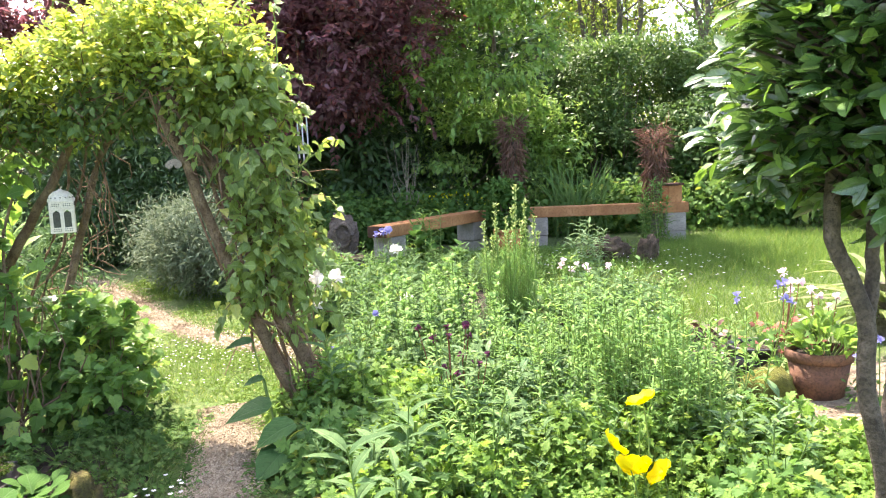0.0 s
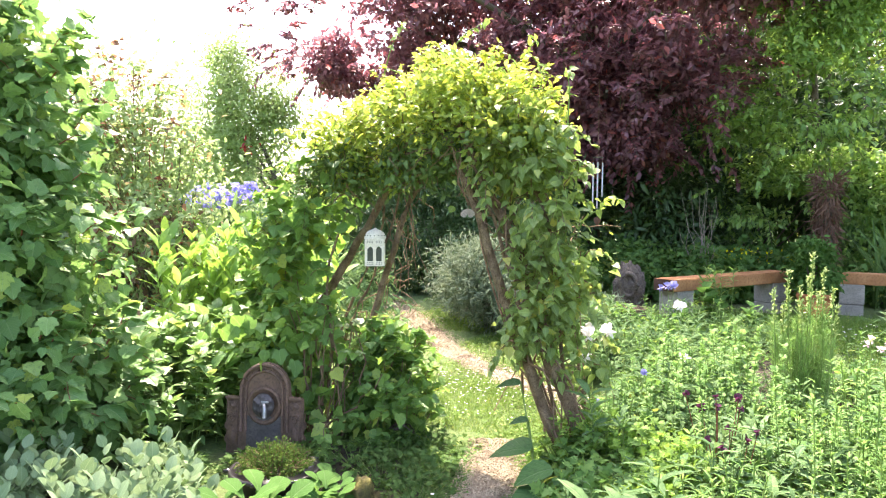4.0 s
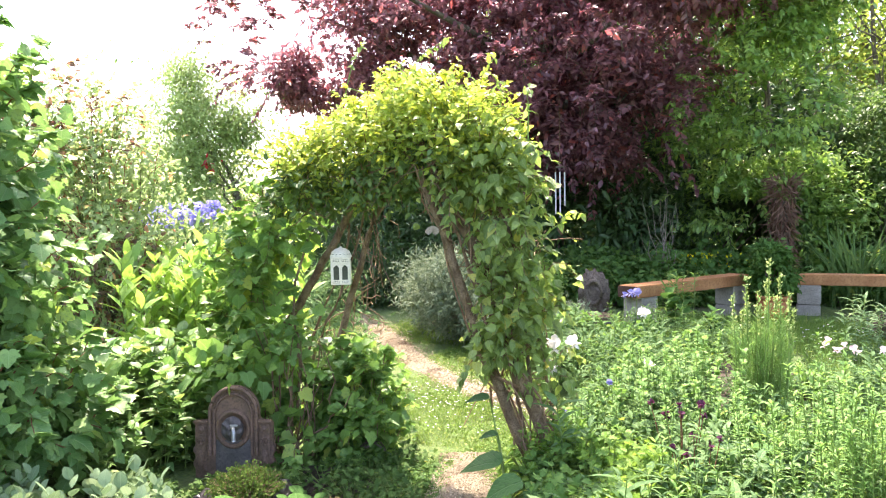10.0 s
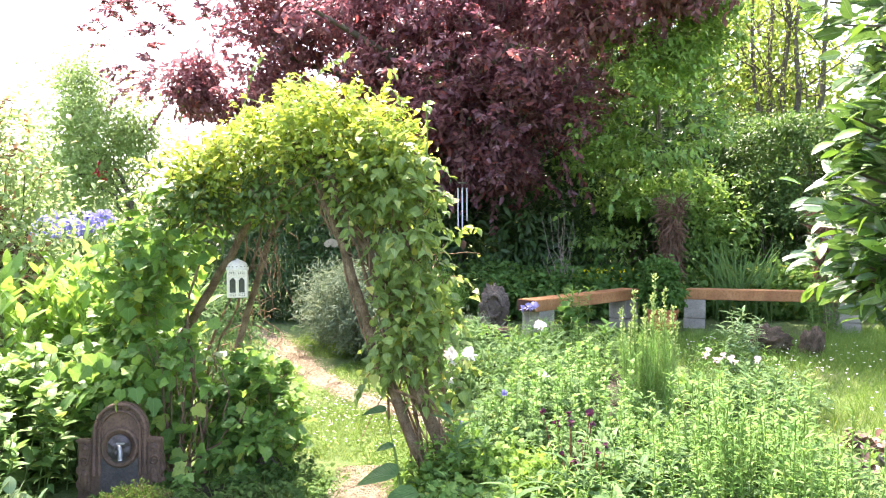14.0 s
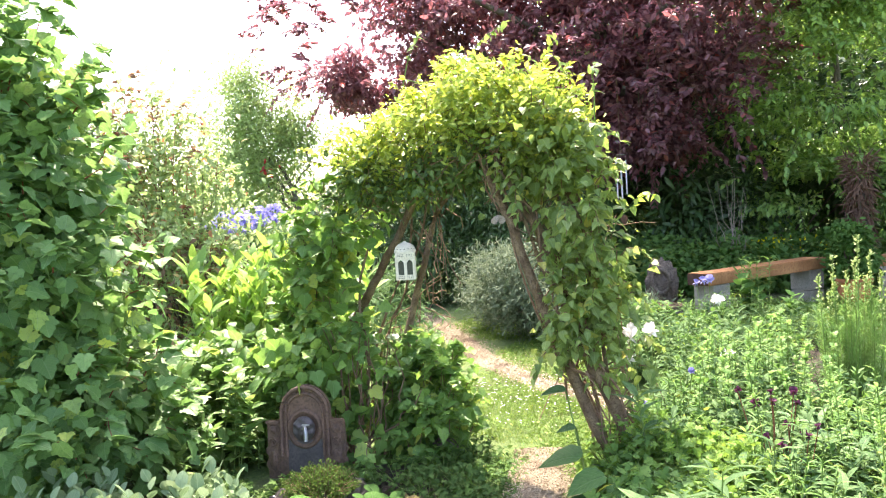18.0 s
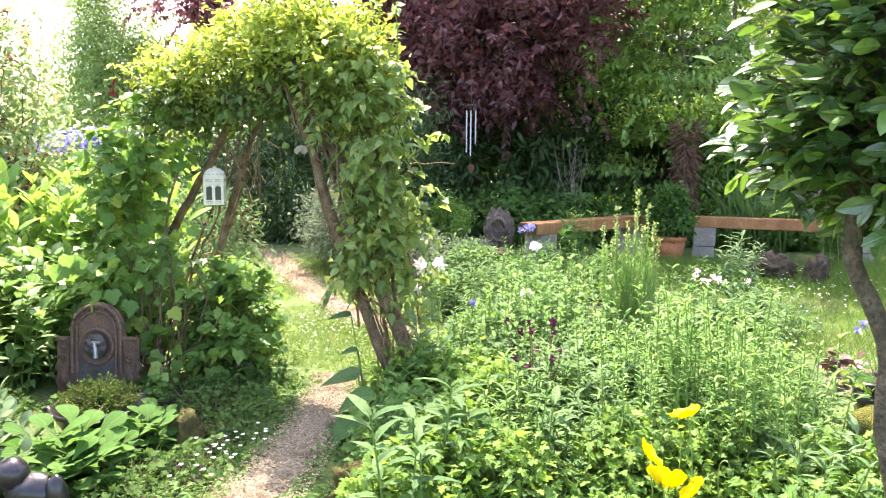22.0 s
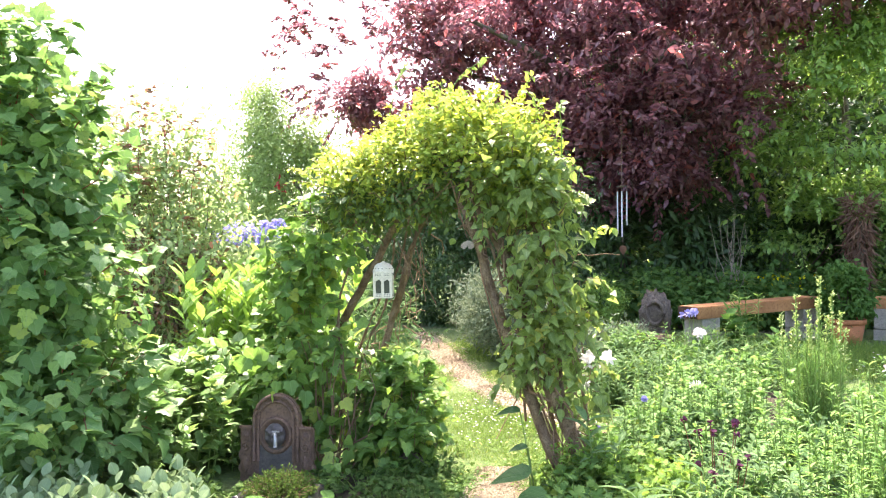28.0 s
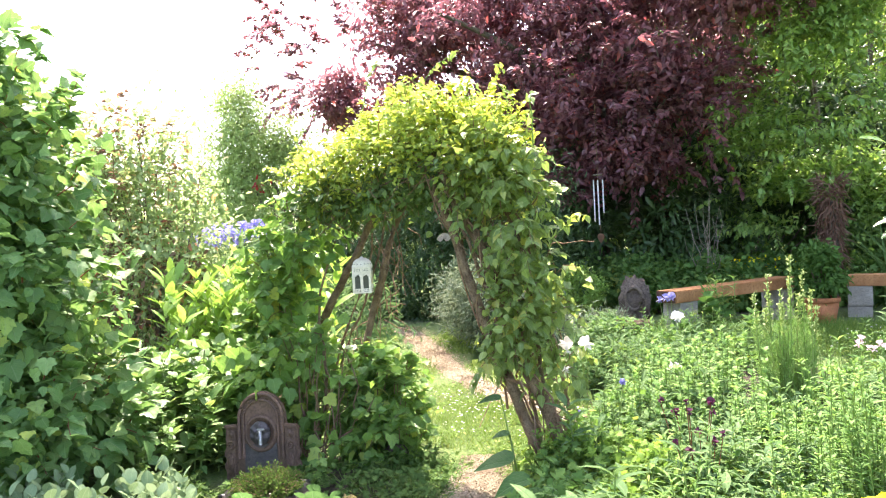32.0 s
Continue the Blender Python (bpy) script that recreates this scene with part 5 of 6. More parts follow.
for pr in (mixes[0], mixes[1], camps[0]):
    put(pr, scatter(13, [(-0.38, 4.3, 0.15, 0.3), (-0.42, 5.2, 0.2, 0.4), (-0.45, 6.0, 0.25, 0.3), (-1.05, 6.3, 0.2, 0.4), (-1.15, 7.0, 0.25, 0.3), (-0.9, 5.6, 0.15, 0.3)], 0.9, 1.25), first=False)

front = [spires("border_perennial", "upright leafy stems among the lime foliage", M_LOOSE, T_LANCE, 4, 0.08, 0.40, 0.042, 36), mound("border_perennial", "dark green small-leaved plant in the border", M_MID, T_CUT, 300, 0.18, 0.28, 0.045), spires("border_perennial", "silvery upright stems among the lime foliage", M_GREY, T_LANCE2, 3, 0.07, 0.36, 0.085, 16)]
for pr, k in zip(front, (8, 18, 6)):
    put(pr, below_poppies(scatter(k, [(0.3, 2.2, 0.8, 0.4), (1.05, 2.35, 0.55, 0.4), (-0.2, 2.9, 0.35, 0.5), (0.6, 2.8, 0.6, 0.3), (-0.45, 3.5, 0.15, 0.35)], 0.8, 1.25)))

lances = [spires("border_lily", "soft grey-green clump of long lance leaves in the border", m, T_LANCE2, 6, 0.09, 0.34, 0.06, 26, lean=0.12) for m in (M_GREY, M_MID)]
for pr in lances:
    put(pr, below_poppies(scatter(4, [(0.0, 2.7, 0.3, 0.35), (0.3, 2.3, 0.5, 0.35), (0.5, 2.9, 0.4, 0.3), (0.95, 2.5, 0.4, 0.4)], 0.75, 1.2)))

fills = [mound("bed_filler", "low tangle of small pale green leaves between the border plants", m, T_OVAL, 420, 0.24, 0.34, 0.045) for m in (M_GREY, M_MID)]
for pr in fills:
    put(pr, scatter(11, [(0.5, 3.3, 0.6, 0.4), (0.9, 3.6, 0.4, 0.4), (0.2, 3.8, 0.5, 0.5), (0.6, 4.5, 0.7, 0.5)], 0.8, 1.15))

put(lances[0], [(-0.33, 2.62, 10, 0.9), (-0.38, 2.9, 120, 0.8), (-0.26, 2.42, 210, 0.85), (-0.2, 2.85, 300, 0.9)], first=False)
silver = [spires("lychnis", "clump of soft silvery lance-leaved shoots in the border", M_LYCH, T_LANCE2, 9, 0.13, 0.30, 0.095, 15, lean=0.14, rise=0.6) for _ in range(2)]
put(silver[0], [(0.42, 3.25, 0, 1.1), (0.58, 3.05, 60, 1.0), (0.30, 3.40, 120, 1.0), (0.66, 3.3, 200, 1.1), (1.02, 2.78, 80, 0.9)])
put(silver[1], [(0.5, 3.5, 0, 1.0), (0.42, 2.95, 100, 0.9), (0.72, 2.95, 160, 1.0), (1.2, 2.7, 40, 1.0), (0.12, 3.55, 10, 1.0)])
# ---- cast iron wall fountain, bowl, statue ----
fountain = thing("wall_fountain", "rusted cast iron wall fountain with a mask and tap", "fountain")


def plate_bm(outline, y0, y1, bevel=0.006):
    """An upright plate from an outline in x and z."""
    bm = bmesh.new()
    f = bm.faces.new([bm.verts.new((x, y0, z)) for x, z in outline])
    ext = bmesh.ops.extrude_face_region(bm, geom=[f])
    bmesh.ops.translate(bm, vec=(0, y1 - y0, 0), verts=[v for v in ext["geom"] if isinstance(v, bmesh.types.BMVert)])
    bmesh.ops.recalc_face_normals(bm, faces=bm.faces)
    if bevel:
        bmesh.ops.bevel(bm, geom=bm.edges[:], offset=bevel, segments=2, affect="EDGES")
    return bm


def arc(cx, cz, r, a0, a1, n):
    return [(cx + r * math.cos(radians(a0 + (a1 - a0) * k / (n - 1))), cz + r * math.sin(radians(a0 + (a1 - a0) * k / (n - 1)))) for k in range(n)]


SH, AW = 0.303, 0.148
out = [(-0.225, 0.0), (0.225, 0.0)]
for k in range(5):
    out += [(0.225 + 0.012 * (k % 2), 0.03 + 0.035 * k), (0.225 + 0.012 * (k % 2), 0.055 + 0.035 * k)]
out += [(0.225, 0.215), (0.225, SH - 0.012), (0.20, SH), (AW + 0.012, SH), (AW, SH + 0.012)] + arc(0, SH + 0.035, AW, 6, 174, 19) + [(-AW, SH + 0.012), (-AW - 0.012, SH), (-0.20, SH), (-0.225, SH - 0.012), (-0.225, 0.215)]
for k in reversed(range(5)):
    out += [(-0.225 - 0.012 * (k % 2), 0.055 + 0.035 * k), (-0.225 - 0.012 * (k % 2), 0.03 + 0.035 * k)]
part("back_plate", plate_bm(out, 0.03, -0.01, 0.004), M_IRON, fountain)
for r, w, lift in ((0.136, 0.011, 0.035), (0.108, 0.008, 0.03)):
    a = np.array([(r, 0.12)] + arc(0, SH + lift, r, 0, 180, 30) + [(-r, 0.12)])
    part("moulding", Geo().tube(np.stack([a[:, 0], np.full(len(a), -0.014), a[:, 1]], -1), w, 8), M_IRON, fountain, smooth=True)
for k in range(9):
    a = radians(10 + 20 * k)
    part("bead", lump_bm(0.009, 0.007, 0.009, (0.122 * math.cos(a), -0.012, SH + 0.033 + 0.122 * math.sin(a)), 0.1, 2, 2), M_IRON, fountain)
for sx in (-1, 1):
    part("capital", box_bm(0.085, 0.03, 0.016, 0.005, (sx * 0.187, -0.012, SH - 0.004)), M_IRON, fountain)
    part("pilaster", box_bm(0.062, 0.014, 0.24, 0.004, (sx * 0.186, -0.014, 0.16)), M_IRON, fountain)
    part("rosette", Geo().lathe([(0.001, 0.012), (0.008, 0.011), (0.013, 0.004), (0.019, 0.007), (0.022, 0.0)], sides=16), M_IRON, fountain, smooth=True, m=pose(sx * 0.186, -0.02, SH - 0.045, 90, 0, 0))
    part("side_scroll", Geo().tube([(sx * (0.186 + (0.026 - 0.0024 * t) * math.cos(t * 1.1)), -0.022, SH - 0.11 + (0.026 - 0.0024 * t) * math.sin(t * 1.1)) for t in np.linspace(0, 9, 34)], 0.0055, 6), M_IRON, fountain, smooth=True)
    part("leaf_drop", lump_bm(0.02, 0.008, 0.05, (sx * 0.186, -0.022, SH - 0.2), 0.3, 5.0, 3), M_IRON, fountain)
part("inner_panel", plate_bm([(-0.104, 0.0), (0.104, 0.0), (0.104, SH - 0.1), (-0.104, SH - 0.1)], -0.008, -0.014, 0.002), M_IRONDK, fountain, "dark smooth panel")
part("niche", Geo().lathe([(0.001, -0.004), (0.05, -0.006), (0.078, 0.0), (0.086, 0.012), (0.096, 0.013), (0.102, 0.004), (0.104, -0.004)], sides=32), M_IRON, fountain, "round moulded surround of the mask", smooth=True, m=pose(0, -0.014, SH - 0.045, 90, 0, 0))
mk = bmesh.new()
bmesh.ops.create_icosphere(mk, subdivisions=5, radius=1.0)
for v in mk.verts:
    x, z, y = v.co.x * 0.064, v.co.z * 0.066, v.co.y * 0.022
    if v.co.y < 0:
        for bx, bz, br, by in ((0.0, -0.022, 0.022, 0.03), (-0.026, 0.018, 0.013, 0.016), (0.026, 0.018, 0.013, 0.016), (0.0, 0.008, 0.012, 0.022), (0.0, -0.05, 0.014, 0.014), (-0.05, 0.03, 0.013, 0.014), (0.05, 0.03, 0.013, 0.014), (-0.05, -0.02, 0.016, 0.010), (0.05, -0.02, 0.016, 0.010), (0.0, 0.05, 0.02, 0.012)):
            y -= by * math.exp(-((x - bx) ** 2 + (z - bz) ** 2) / (br * br))
    v.co = Vector((x, y - 0.024, z + SH - 0.042))
for f in mk.faces:
    f.smooth = True
part("mask", mk, M_IRONDK, fountain, "dark weathered lion mask")
tap = part("tap", Geo().tube(smooth_line([(0.012, -0.06, SH - 0.028), (0.028, -0.098, SH - 0.022), (0.04, -0.118, SH - 0.04), (0.042, -0.122, SH - 0.085)], 14), np.linspace(0.010, 0.012, 14), 10), M_TAP, fountain, "bright metal tap", smooth=True)
part("tap_handle", box_bm(0.045, 0.012, 0.009, 0.003, (0.034, -0.098, SH - 0.008)), M_TAP, tap)
fountain.matrix_basis = pose(-2.255, 3.17, 0.0, -4, 0, 17) @ Matrix.Diagonal((0.92, 1, 1, 1))

bowl = thing("planting_bowl", "dark oval bowl filled with clipped thyme", "planter")
prof = [(0.02, 0.0), (0.13, 0.0), (0.165, 0.05), (0.20, 0.11), (0.225, 0.125), (0.225, 0.14), (0.205, 0.14), (0.18, 0.10), (0.02, 0.09)]
part("bowl", Geo().lathe(prof, sides=28), M_BLACK, bowl, smooth=True)
for k in range(10):
    t = k * 0.628
    part("rim_bead", lump_bm(0.03, 0.016, 0.012, (0.226 * math.cos(t), 0.226 * math.sin(t), 0.132), 0.05, 2, 1), M_BLACK, bowl)
bowl.matrix_basis = pose(-1.855, 2.70, -0.01, 0, 0, 30) @ Matrix.Diagonal((0.92, 0.92, 1.06, 1))
thyme = thing("thyme", "bushy olive-green thyme cushion in the bowl", "herb")
g, P, D = Geo(), [], []
for k in range(340):
    a, q = rng.uniform(0, 6.283), math.sqrt(rng.uniform(0, 1))
    b = np.array((0.10 * q * math.cos(a), 0.10 * q * math.sin(a), 0.0))
    t = np.array((0.205 * q * math.cos(a), 0.205 * q * math.sin(a), 0.155 * (1 - 0.55 * q ** 2) * rng.uniform(0.62, 1.12)))
    ln = bend(b, t, 5, (rng.normal(0, 0.008), rng.normal(0, 0.008), 0.02 * q))
    g.tube(ln, np.linspace(0.0018, 0.001, 5), 4)
    u = rng.uniform(0.3, 1.0, 22)
    P.append(b + (t - b) * u[:, None] + rnd(22, 0.004))
    D.append(unit(t - b) * 0.7 + rnd(22, 0.6))
P, D = np.concatenate(P), np.concatenate(D)
part("stalk_tangle", g, M_TWIG, thyme, kind="stuff")
part("foliage", Geo().leaves(P, D, unit(rnd(len(P), 0.6) + (0, 0, 0.5)), rng.uniform(0.010, 0.018, len(P)), T_OVAL), M_THYME, thyme, kind="stuff")
put(thyme, [(-1.855, 2.70, 0, 0.9, 0.115)])

statue = thing("garden_statue", "black glazed reclining statue among the lamb's ear", "statue")
bm = lump_bm(0.10, 0.07, 0.075, (0, 0, 0.10), 0.1, 2, 3)
part("figure", bm, M_BLACK, statue)
for args in (((0.055, 0.055, 0.06), (-0.07, 0.0, 0.17)), ((0.04, 0.035, 0.09), (0.085, -0.03, 0.09)), ((0.05, 0.045, 0.05), (0.0, -0.06, 0.06))):
    bm2 = lump_bm(*args[0], args[1], 0.08, 2, 3)
    me = bpy.data.meshes.new("t")
    bm2.to_mesh(me)
    bm2.free()
    bmj = bmesh.new()
    bmj.from_mesh(statue.children[0].data)
    bmj.from_mesh(me)
    bmj.to_mesh(statue.children[0].data)
    bmj.free()
    bpy.data.meshes.remove(me)
statue.matrix_basis = pose(-1.50, 1.96, -0.01, 0, 0, 20)

# ---- lantern, chime, ornament ----
lantern = thing("hanging_lantern", "cream pierced metal lantern hanging in the arch", "lantern")
W, H = 0.115, 0.165
for k in range(4):
    m4 = pose(0, 0, 0, 0, 0, 90 * k)
    side = part("side", box_bm(W, 0.004, 0.03, 0.001, (0, -W / 2, 0.015)), M_CREAM, lantern, m=m4)
    part("upper_panel", box_bm(W, 0.004, 0.035, 0.001, (0, -W / 2, H - 0.0175)), M_CREAM, side)
    for x in (-0.052, 0.0, 0.052):
        part("mullion", box_bm(0.014 if x else 0.018, 0.005, H - 0.06, 0.001, (x * 0.97, -W / 2, H / 2 - 0.003)), M_CREAM, side)
    for x in (-0.026, 0.026):
        part("arch_top", plate_bm([(x - 0.022, 0.13), (x - 0.022, 0.1), (x, 0.122), (x + 0.022, 0.1), (x + 0.022, 0.13)], -W / 2 + 0.001, -W / 2 - 0.002, 0), M_CREAM, side)
        part("pane", box_bm(0.036, 0.002, 0.08, 0, (x, -W / 2 + 0.004, 0.068)), M_PANE, side, "dark glass pane")
        for z in (0.012, 0.022, 0.143, 0.152):
            for dx in (-0.015, -0.005, 0.005, 0.015):
                part("pierced_hole", box_bm(0.0045, 0.002, 0.0045, 0, (x + dx, -W / 2 - 0.0025, z)), M_PANE, side)
dome = [(0.068, 0.0), (0.066, 0.012), (0.055, 0.035), (0.035, 0.052), (0.012, 0.058), (0.006, 0.066), (0.0005, 0.067)]
top = part("dome", Geo().lathe(dome, (0, 0, H), 24), M_CREAM, lantern, smooth=True)
for k in range(16):
    t = k * 0.3927
    part("dome_hole", box_bm(0.006, 0.006, 0.006, 0.001, (0.0625 * math.cos(t), 0.0625 * math.sin(t), H + 0.02)), M_PANE, top)
part("hanging_wire", Geo().tube(bend((0, 0, H + 0.065), (-0.02, 0.0, 0.36), 4), 0.0018, 5), M_TWIG, lantern)
lantern.matrix_basis = pose(-1.905, 3.765, 0.975, 0, 0, 24) @ Matrix.Scale(0.94, 4)

chime = thing("wind_chime", "wind chime of three pale metal tubes hanging from the beech", "wind chime")
part("disc", Geo().lathe([(0.001, 0.006), (0.056, 0.006), (0.06, 0), (0.056, -0.006), (0.001, -0.006)], sides=20), M_TRUNK, chime, smooth=True)
for k, (x, y, ln) in enumerate(((-0.052, 0, 0.50), (0.0, -0.05, 0.54), (0.055, 0.0, 0.40))):
    tb = part("tube", Geo().tube([(x, y, -0.06), (x, y, -0.06 - ln)], 0.0095, 12), M_CHIME, chime, smooth=True)
    part("thread", Geo().tube([(x, y, 0), (x, y, -0.07)], 0.0015, 4), M_TWIG, tb)
part("cord", Geo().tube([(0, 0, 0), (0, 0, 0.9)], 0.003, 5), M_TWIG, chime)
part("sail_cord", Geo().tube([(0, 0, 0), (0.005, 0, -0.72)], 0.0015, 4), M_TWIG, chime)
part("wind_sail", Geo().leaves(np.array([(0.005, 0, -0.70)]), np.array([(0, 0, -1.0)]), np.array([(0, -1.0, 0)]), [0.12], T_HEART), M_TERRA, chime, "reddish leaf-shaped sail")
chime.matrix_basis = pose(-1.61, 8.85, 1.887, 0, 0, 10)
orn = thing("hanging_ornament", "pale grey butterfly ornament hung on the arch", "ornament")
for sx in (-1, 1):
    part("wing", Geo().leaves(np.zeros((1, 3)), np.array([(0.5 * sx, 0, -0.8)]), np.array([(0.2 * sx, -1, 0.1)]), [0.05], T_PETAL), M_GREYTWIG, orn)
part("string", Geo().tube([(0, 0, 0), (0, 0, 0.25)], 0.001, 4), M_TWIG, orn)
orn.matrix_basis = pose(-1.24, 3.52, 1.31)

# ---- plants by the fountain ----
lambs = []
for v in range(3):
    ob = thing("lambs_ear", "clump of woolly silver lamb's ear leaves", "plant")
    P, D = [], []
    for s in range(14):
        a, q = rng.uniform(0, 6.28), rng.uniform(0, 0.17)
        b = np.array((q * math.cos(a), q * math.sin(a), 0))
        h = rng.uniform(0.14, 0.32)
        for k in range(8):
            az, u = k * 1.9 + a, k / 7
            P.append(b + (0, 0, h * (0.3 + 0.7 * u)))
            D.append((math.cos(az) * (1.1 - 0.6 * u), math.sin(az) * (1.1 - 0.6 * u), 0.35 + 0.8 * u))
    P, D = np.array(P), np.array(D)
    leaf_objects(ob, "leaf", P, D, unit(rnd(len(P), 0.2) + (0, 0, 1)), rng.uniform(0.042, 0.074, len(P)), [(T_BAY[0] * (1.5, 1, 1), T_BAY[1])], M_SILVER)
    lambs.append(ob)
put(lambs[0], [(-2.0, 2.3, 60, 1.0), (-2.5, 1.75, 250, 1.0), (-2.35, 1.95, 0, 1.0), (-1.95, 2.12, 120, 0.95), (-2.7, 1.9, 200, 1.1), (-2.3, 2.45, 40, 0.9)])
put(lambs[1], [(-2.4, 2.05, 90, 1.05), (-2.8, 2.15, 130, 1.1), (-1.95, 1.9, 10, 1.0), (-2.1, 1.82, 40, 1.0), (-1.72, 2.0, 300, 0.8), (-2.55, 2.2, 20, 1.05)])
put(lambs[2], [(-2.6, 2.05, 33, 1.0), (-2.15, 2.1, 210, 1.1), (-1.75, 1.75, 10, 0.9), (-2.25, 2.3, 100, 1.0)])
sed = thing("sedum", "fresh green fleshy broad-leaved plant by the bowl", "plant")
P, D = [], []
for s in range(9):
    a = s * 2.4
    b = np.array((0.13 * math.cos(a) * (s / 9) ** 0.5, 0.13 * math.sin(a) * (s / 9) ** 0.5, 0))
    for k in range(7):
        az, u = k * 2.2 + a, k / 6
        P.append(b + (0, 0, 0.03 + 0.12 * u))
        D.append((math.cos(az), math.sin(az), 0.15 + 0.9 * u * u))
P, D = np.array(P), np.array(D)
leaf_objects(sed, "leaf", P, D, unit(rnd(len(P), 0.2) + (0, 0, 1)), rng.uniform(0.075, 0.115, len(P)), [(T_SPOON[0] * (1.45, 1, 1), T_SPOON[1])], M_SEDUM)
put(sed, [(-1.66, 2.24, 0, 1.18), (-1.54, 2.62, 90, 0.85), (-1.5, 2.14, 40, 1.0), (-1.57, 2.36, 130, 0.8)])
for x, y in ((-1.28, 2.95), (-1.35, 3.2), (-1.2, 2.5), (-1.55, 3.15), (-1.75, 3.25), (-2.0, 3.1), (-1.6, 3.45), (-2.15, 2.95), (-1.4, 2.3), (-1.3, 2.05), (-1.45, 3.6), (-2.6, 2.85), (-2.4, 2.7)):
    put(mound("creeping_weed", "low weedy ground cover along the path edge", M_WEED, T_CUT, 140, 0.18, 0.12, 0.034, "plant"), [(x, y, rng.uniform(0, 360), 1.0)])
part("mossy_stone", lump_bm(0.075, 0.075, 0.15, (0, 0, 0), 0.4, 3, 3, 1.0), M_MOSS, None, m=pose(-1.42, 2.72, 0.0))
tagged(bpy.data.objects["mossy_stone"], "brown mossy stone standing at the path edge", "stone")
part("mossy_stone", lump_bm(0.085, 0.08, 0.10, (0, 0, 0), 0.75, 3.5, 4, 5.0), M_MOSS, None, m=pose(-0.50, 2.42, 0.02))
tagged(bpy.data.objects["mossy_stone.001"], "yellow-mossed stone edging the border", "stone")

# lilies and leafy plants on the left of the arch
lilies = [spires("lily", "clump of tall stems with fresh lance leaves", M_EUPH, (T_LANCE2[0] * (1.0, 1, 0.5), T_LANCE2[1]), 9, 0.24, 0.97, 0.18, 24, "plant", rise=1.1, lean=0.1) for _ in range(2)]
put(lilies[0], [(-3.35, 4.45, 0, 1.1), (-3.72, 4.4, 80, 1.05), (-3.1, 4.7, 160, 1.12), (-3.9, 4.6, 20, 1.0)])
put(lilies[1], [(-2.95, 4.55, 0, 1.02), (-3.15, 4.35, 60, 1.0), (-3.5, 4.75, 30, 1.12), (-3.55, 4.25, 110, 0.95)])
nettles = [spires("tall_perennial", "leafy green perennial with broad pointed leaves", M_NETTLE, T_HEART, 9, 0.2, 0.58, 0.09, 22, "plant") for _ in range(2)]
put(nettles[0], [(-3.05, 3.9, 0, 1.0), (-2.85, 4.15, 100, 0.9), (-3.4, 4.0, 50, 1.05), (-3.1, 4.3, 10, 0.9)])
low = [spires("nettle", "leafy nettle with broad pointed leaves beside the fountain", M_NETTLE, T_HEART, 8, 0.2, 0.55, 0.10, 16, "plant", lean=0.1) for _ in range(2)]
put(low[0], [(-2.78, 3.15, 0, 1.0), (-3.05, 3.3, 70, 1.15), (-2.72, 3.55, 130, 1.2), (-3.2, 2.95, 20, 1.2)])
put(low[1], [(-2.95, 3.0, 0, 0.9), (-2.95, 3.55, 100, 1.25), (-2.62, 3.3, 40, 0.85), (-2.75, 2.85, 170, 0.75)])
put(nettles[1], [(-3.2, 3.6, 0, 0.9), (-3.0, 3.75, 80, 0.75), (-3.6, 3.7, 120, 1.0), (-3.3, 3.15, 30, 0.9), (-2.95, 3.2, 70, 0.6), (-3.9, 3.5, 10, 1.0)])


def flowering(name, label, petal_m, heads, size, leaf_m=M_GREY, stem_m=M_STEM, petals=5, tall=0.4, r=0.14, tmpl=T_PETAL, flower_label="", base_n=90, base_size=0.05, base_t=T_CUT):
    """Flower heads on thin stems over a tuft of leaves; each head a part."""
    ob = thing(name, label, "flower")
    mesh = Geo()
    for k in range(petals):
        a = k * 6.283 / petals
        mesh.leaves(np.zeros((1, 3)), np.array([(math.cos(a), math.sin(a), 0.55)]), np.array([(-0.5 * math.cos(a), -0.5 * math.sin(a), 1.0)]), [1.0], tmpl)
    for k in range(petals):
        a = (k + 0.5) * 6.283 / petals
        mesh.leaves(np.zeros((1, 3)), np.array([(0.7 * math.cos(a), 0.7 * math.sin(a), -0.25)]), np.array([(0, 0, 1.0)]), [0.8], T_OVAL)
    me = mesh.mesh("flower")
    me.materials.append(petal_m)
    g = Geo()
    for k in range(heads):
        a, q = rng.uniform(0, 6.28), math.sqrt(rng.uniform(0.05, 1))
        tip = np.array((r * q * math.cos(a), r * q * math.sin(a), tall * rng.uniform(0.75, 1.05)))
        g.tube(bend((tip[0] * 0.2, tip[1] * 0.2, 0), tip, 6, (0.01, 0, 0)), 0.0022, 4)
        part("flower", me, None, ob, flower_label, m=Matrix.Translation(tip) @ pose(0, 0, 0, rng.normal(20, 30), rng.normal(0, 30), rng.uniform(0, 360)) @ Matrix.Scale(size * rng.uniform(0.8, 1.2), 4))
    part("stalk_tangle", g, stem_m, ob, kind="stuff")
    a, q = rng.uniform(0, 6.283, base_n), np.sqrt(rng.uniform(0, 1, base_n))
    P = np.stack([r * 1.2 * q * np.cos(a), r * 1.2 * q * np.sin(a), tall * 0.5 * rng.uniform(0.1, 1, base_n)], -1)
    part("foliage", Geo().leaves(P, unit(rnd(base_n) + (0, 0, 0.3)), unit(rnd(base_n, 0.4) + (0, 0, 1)), base_size * rng.uniform(0.6, 1.3, base_n), base_t), leaf_m, ob, kind="stuff")
    return ob


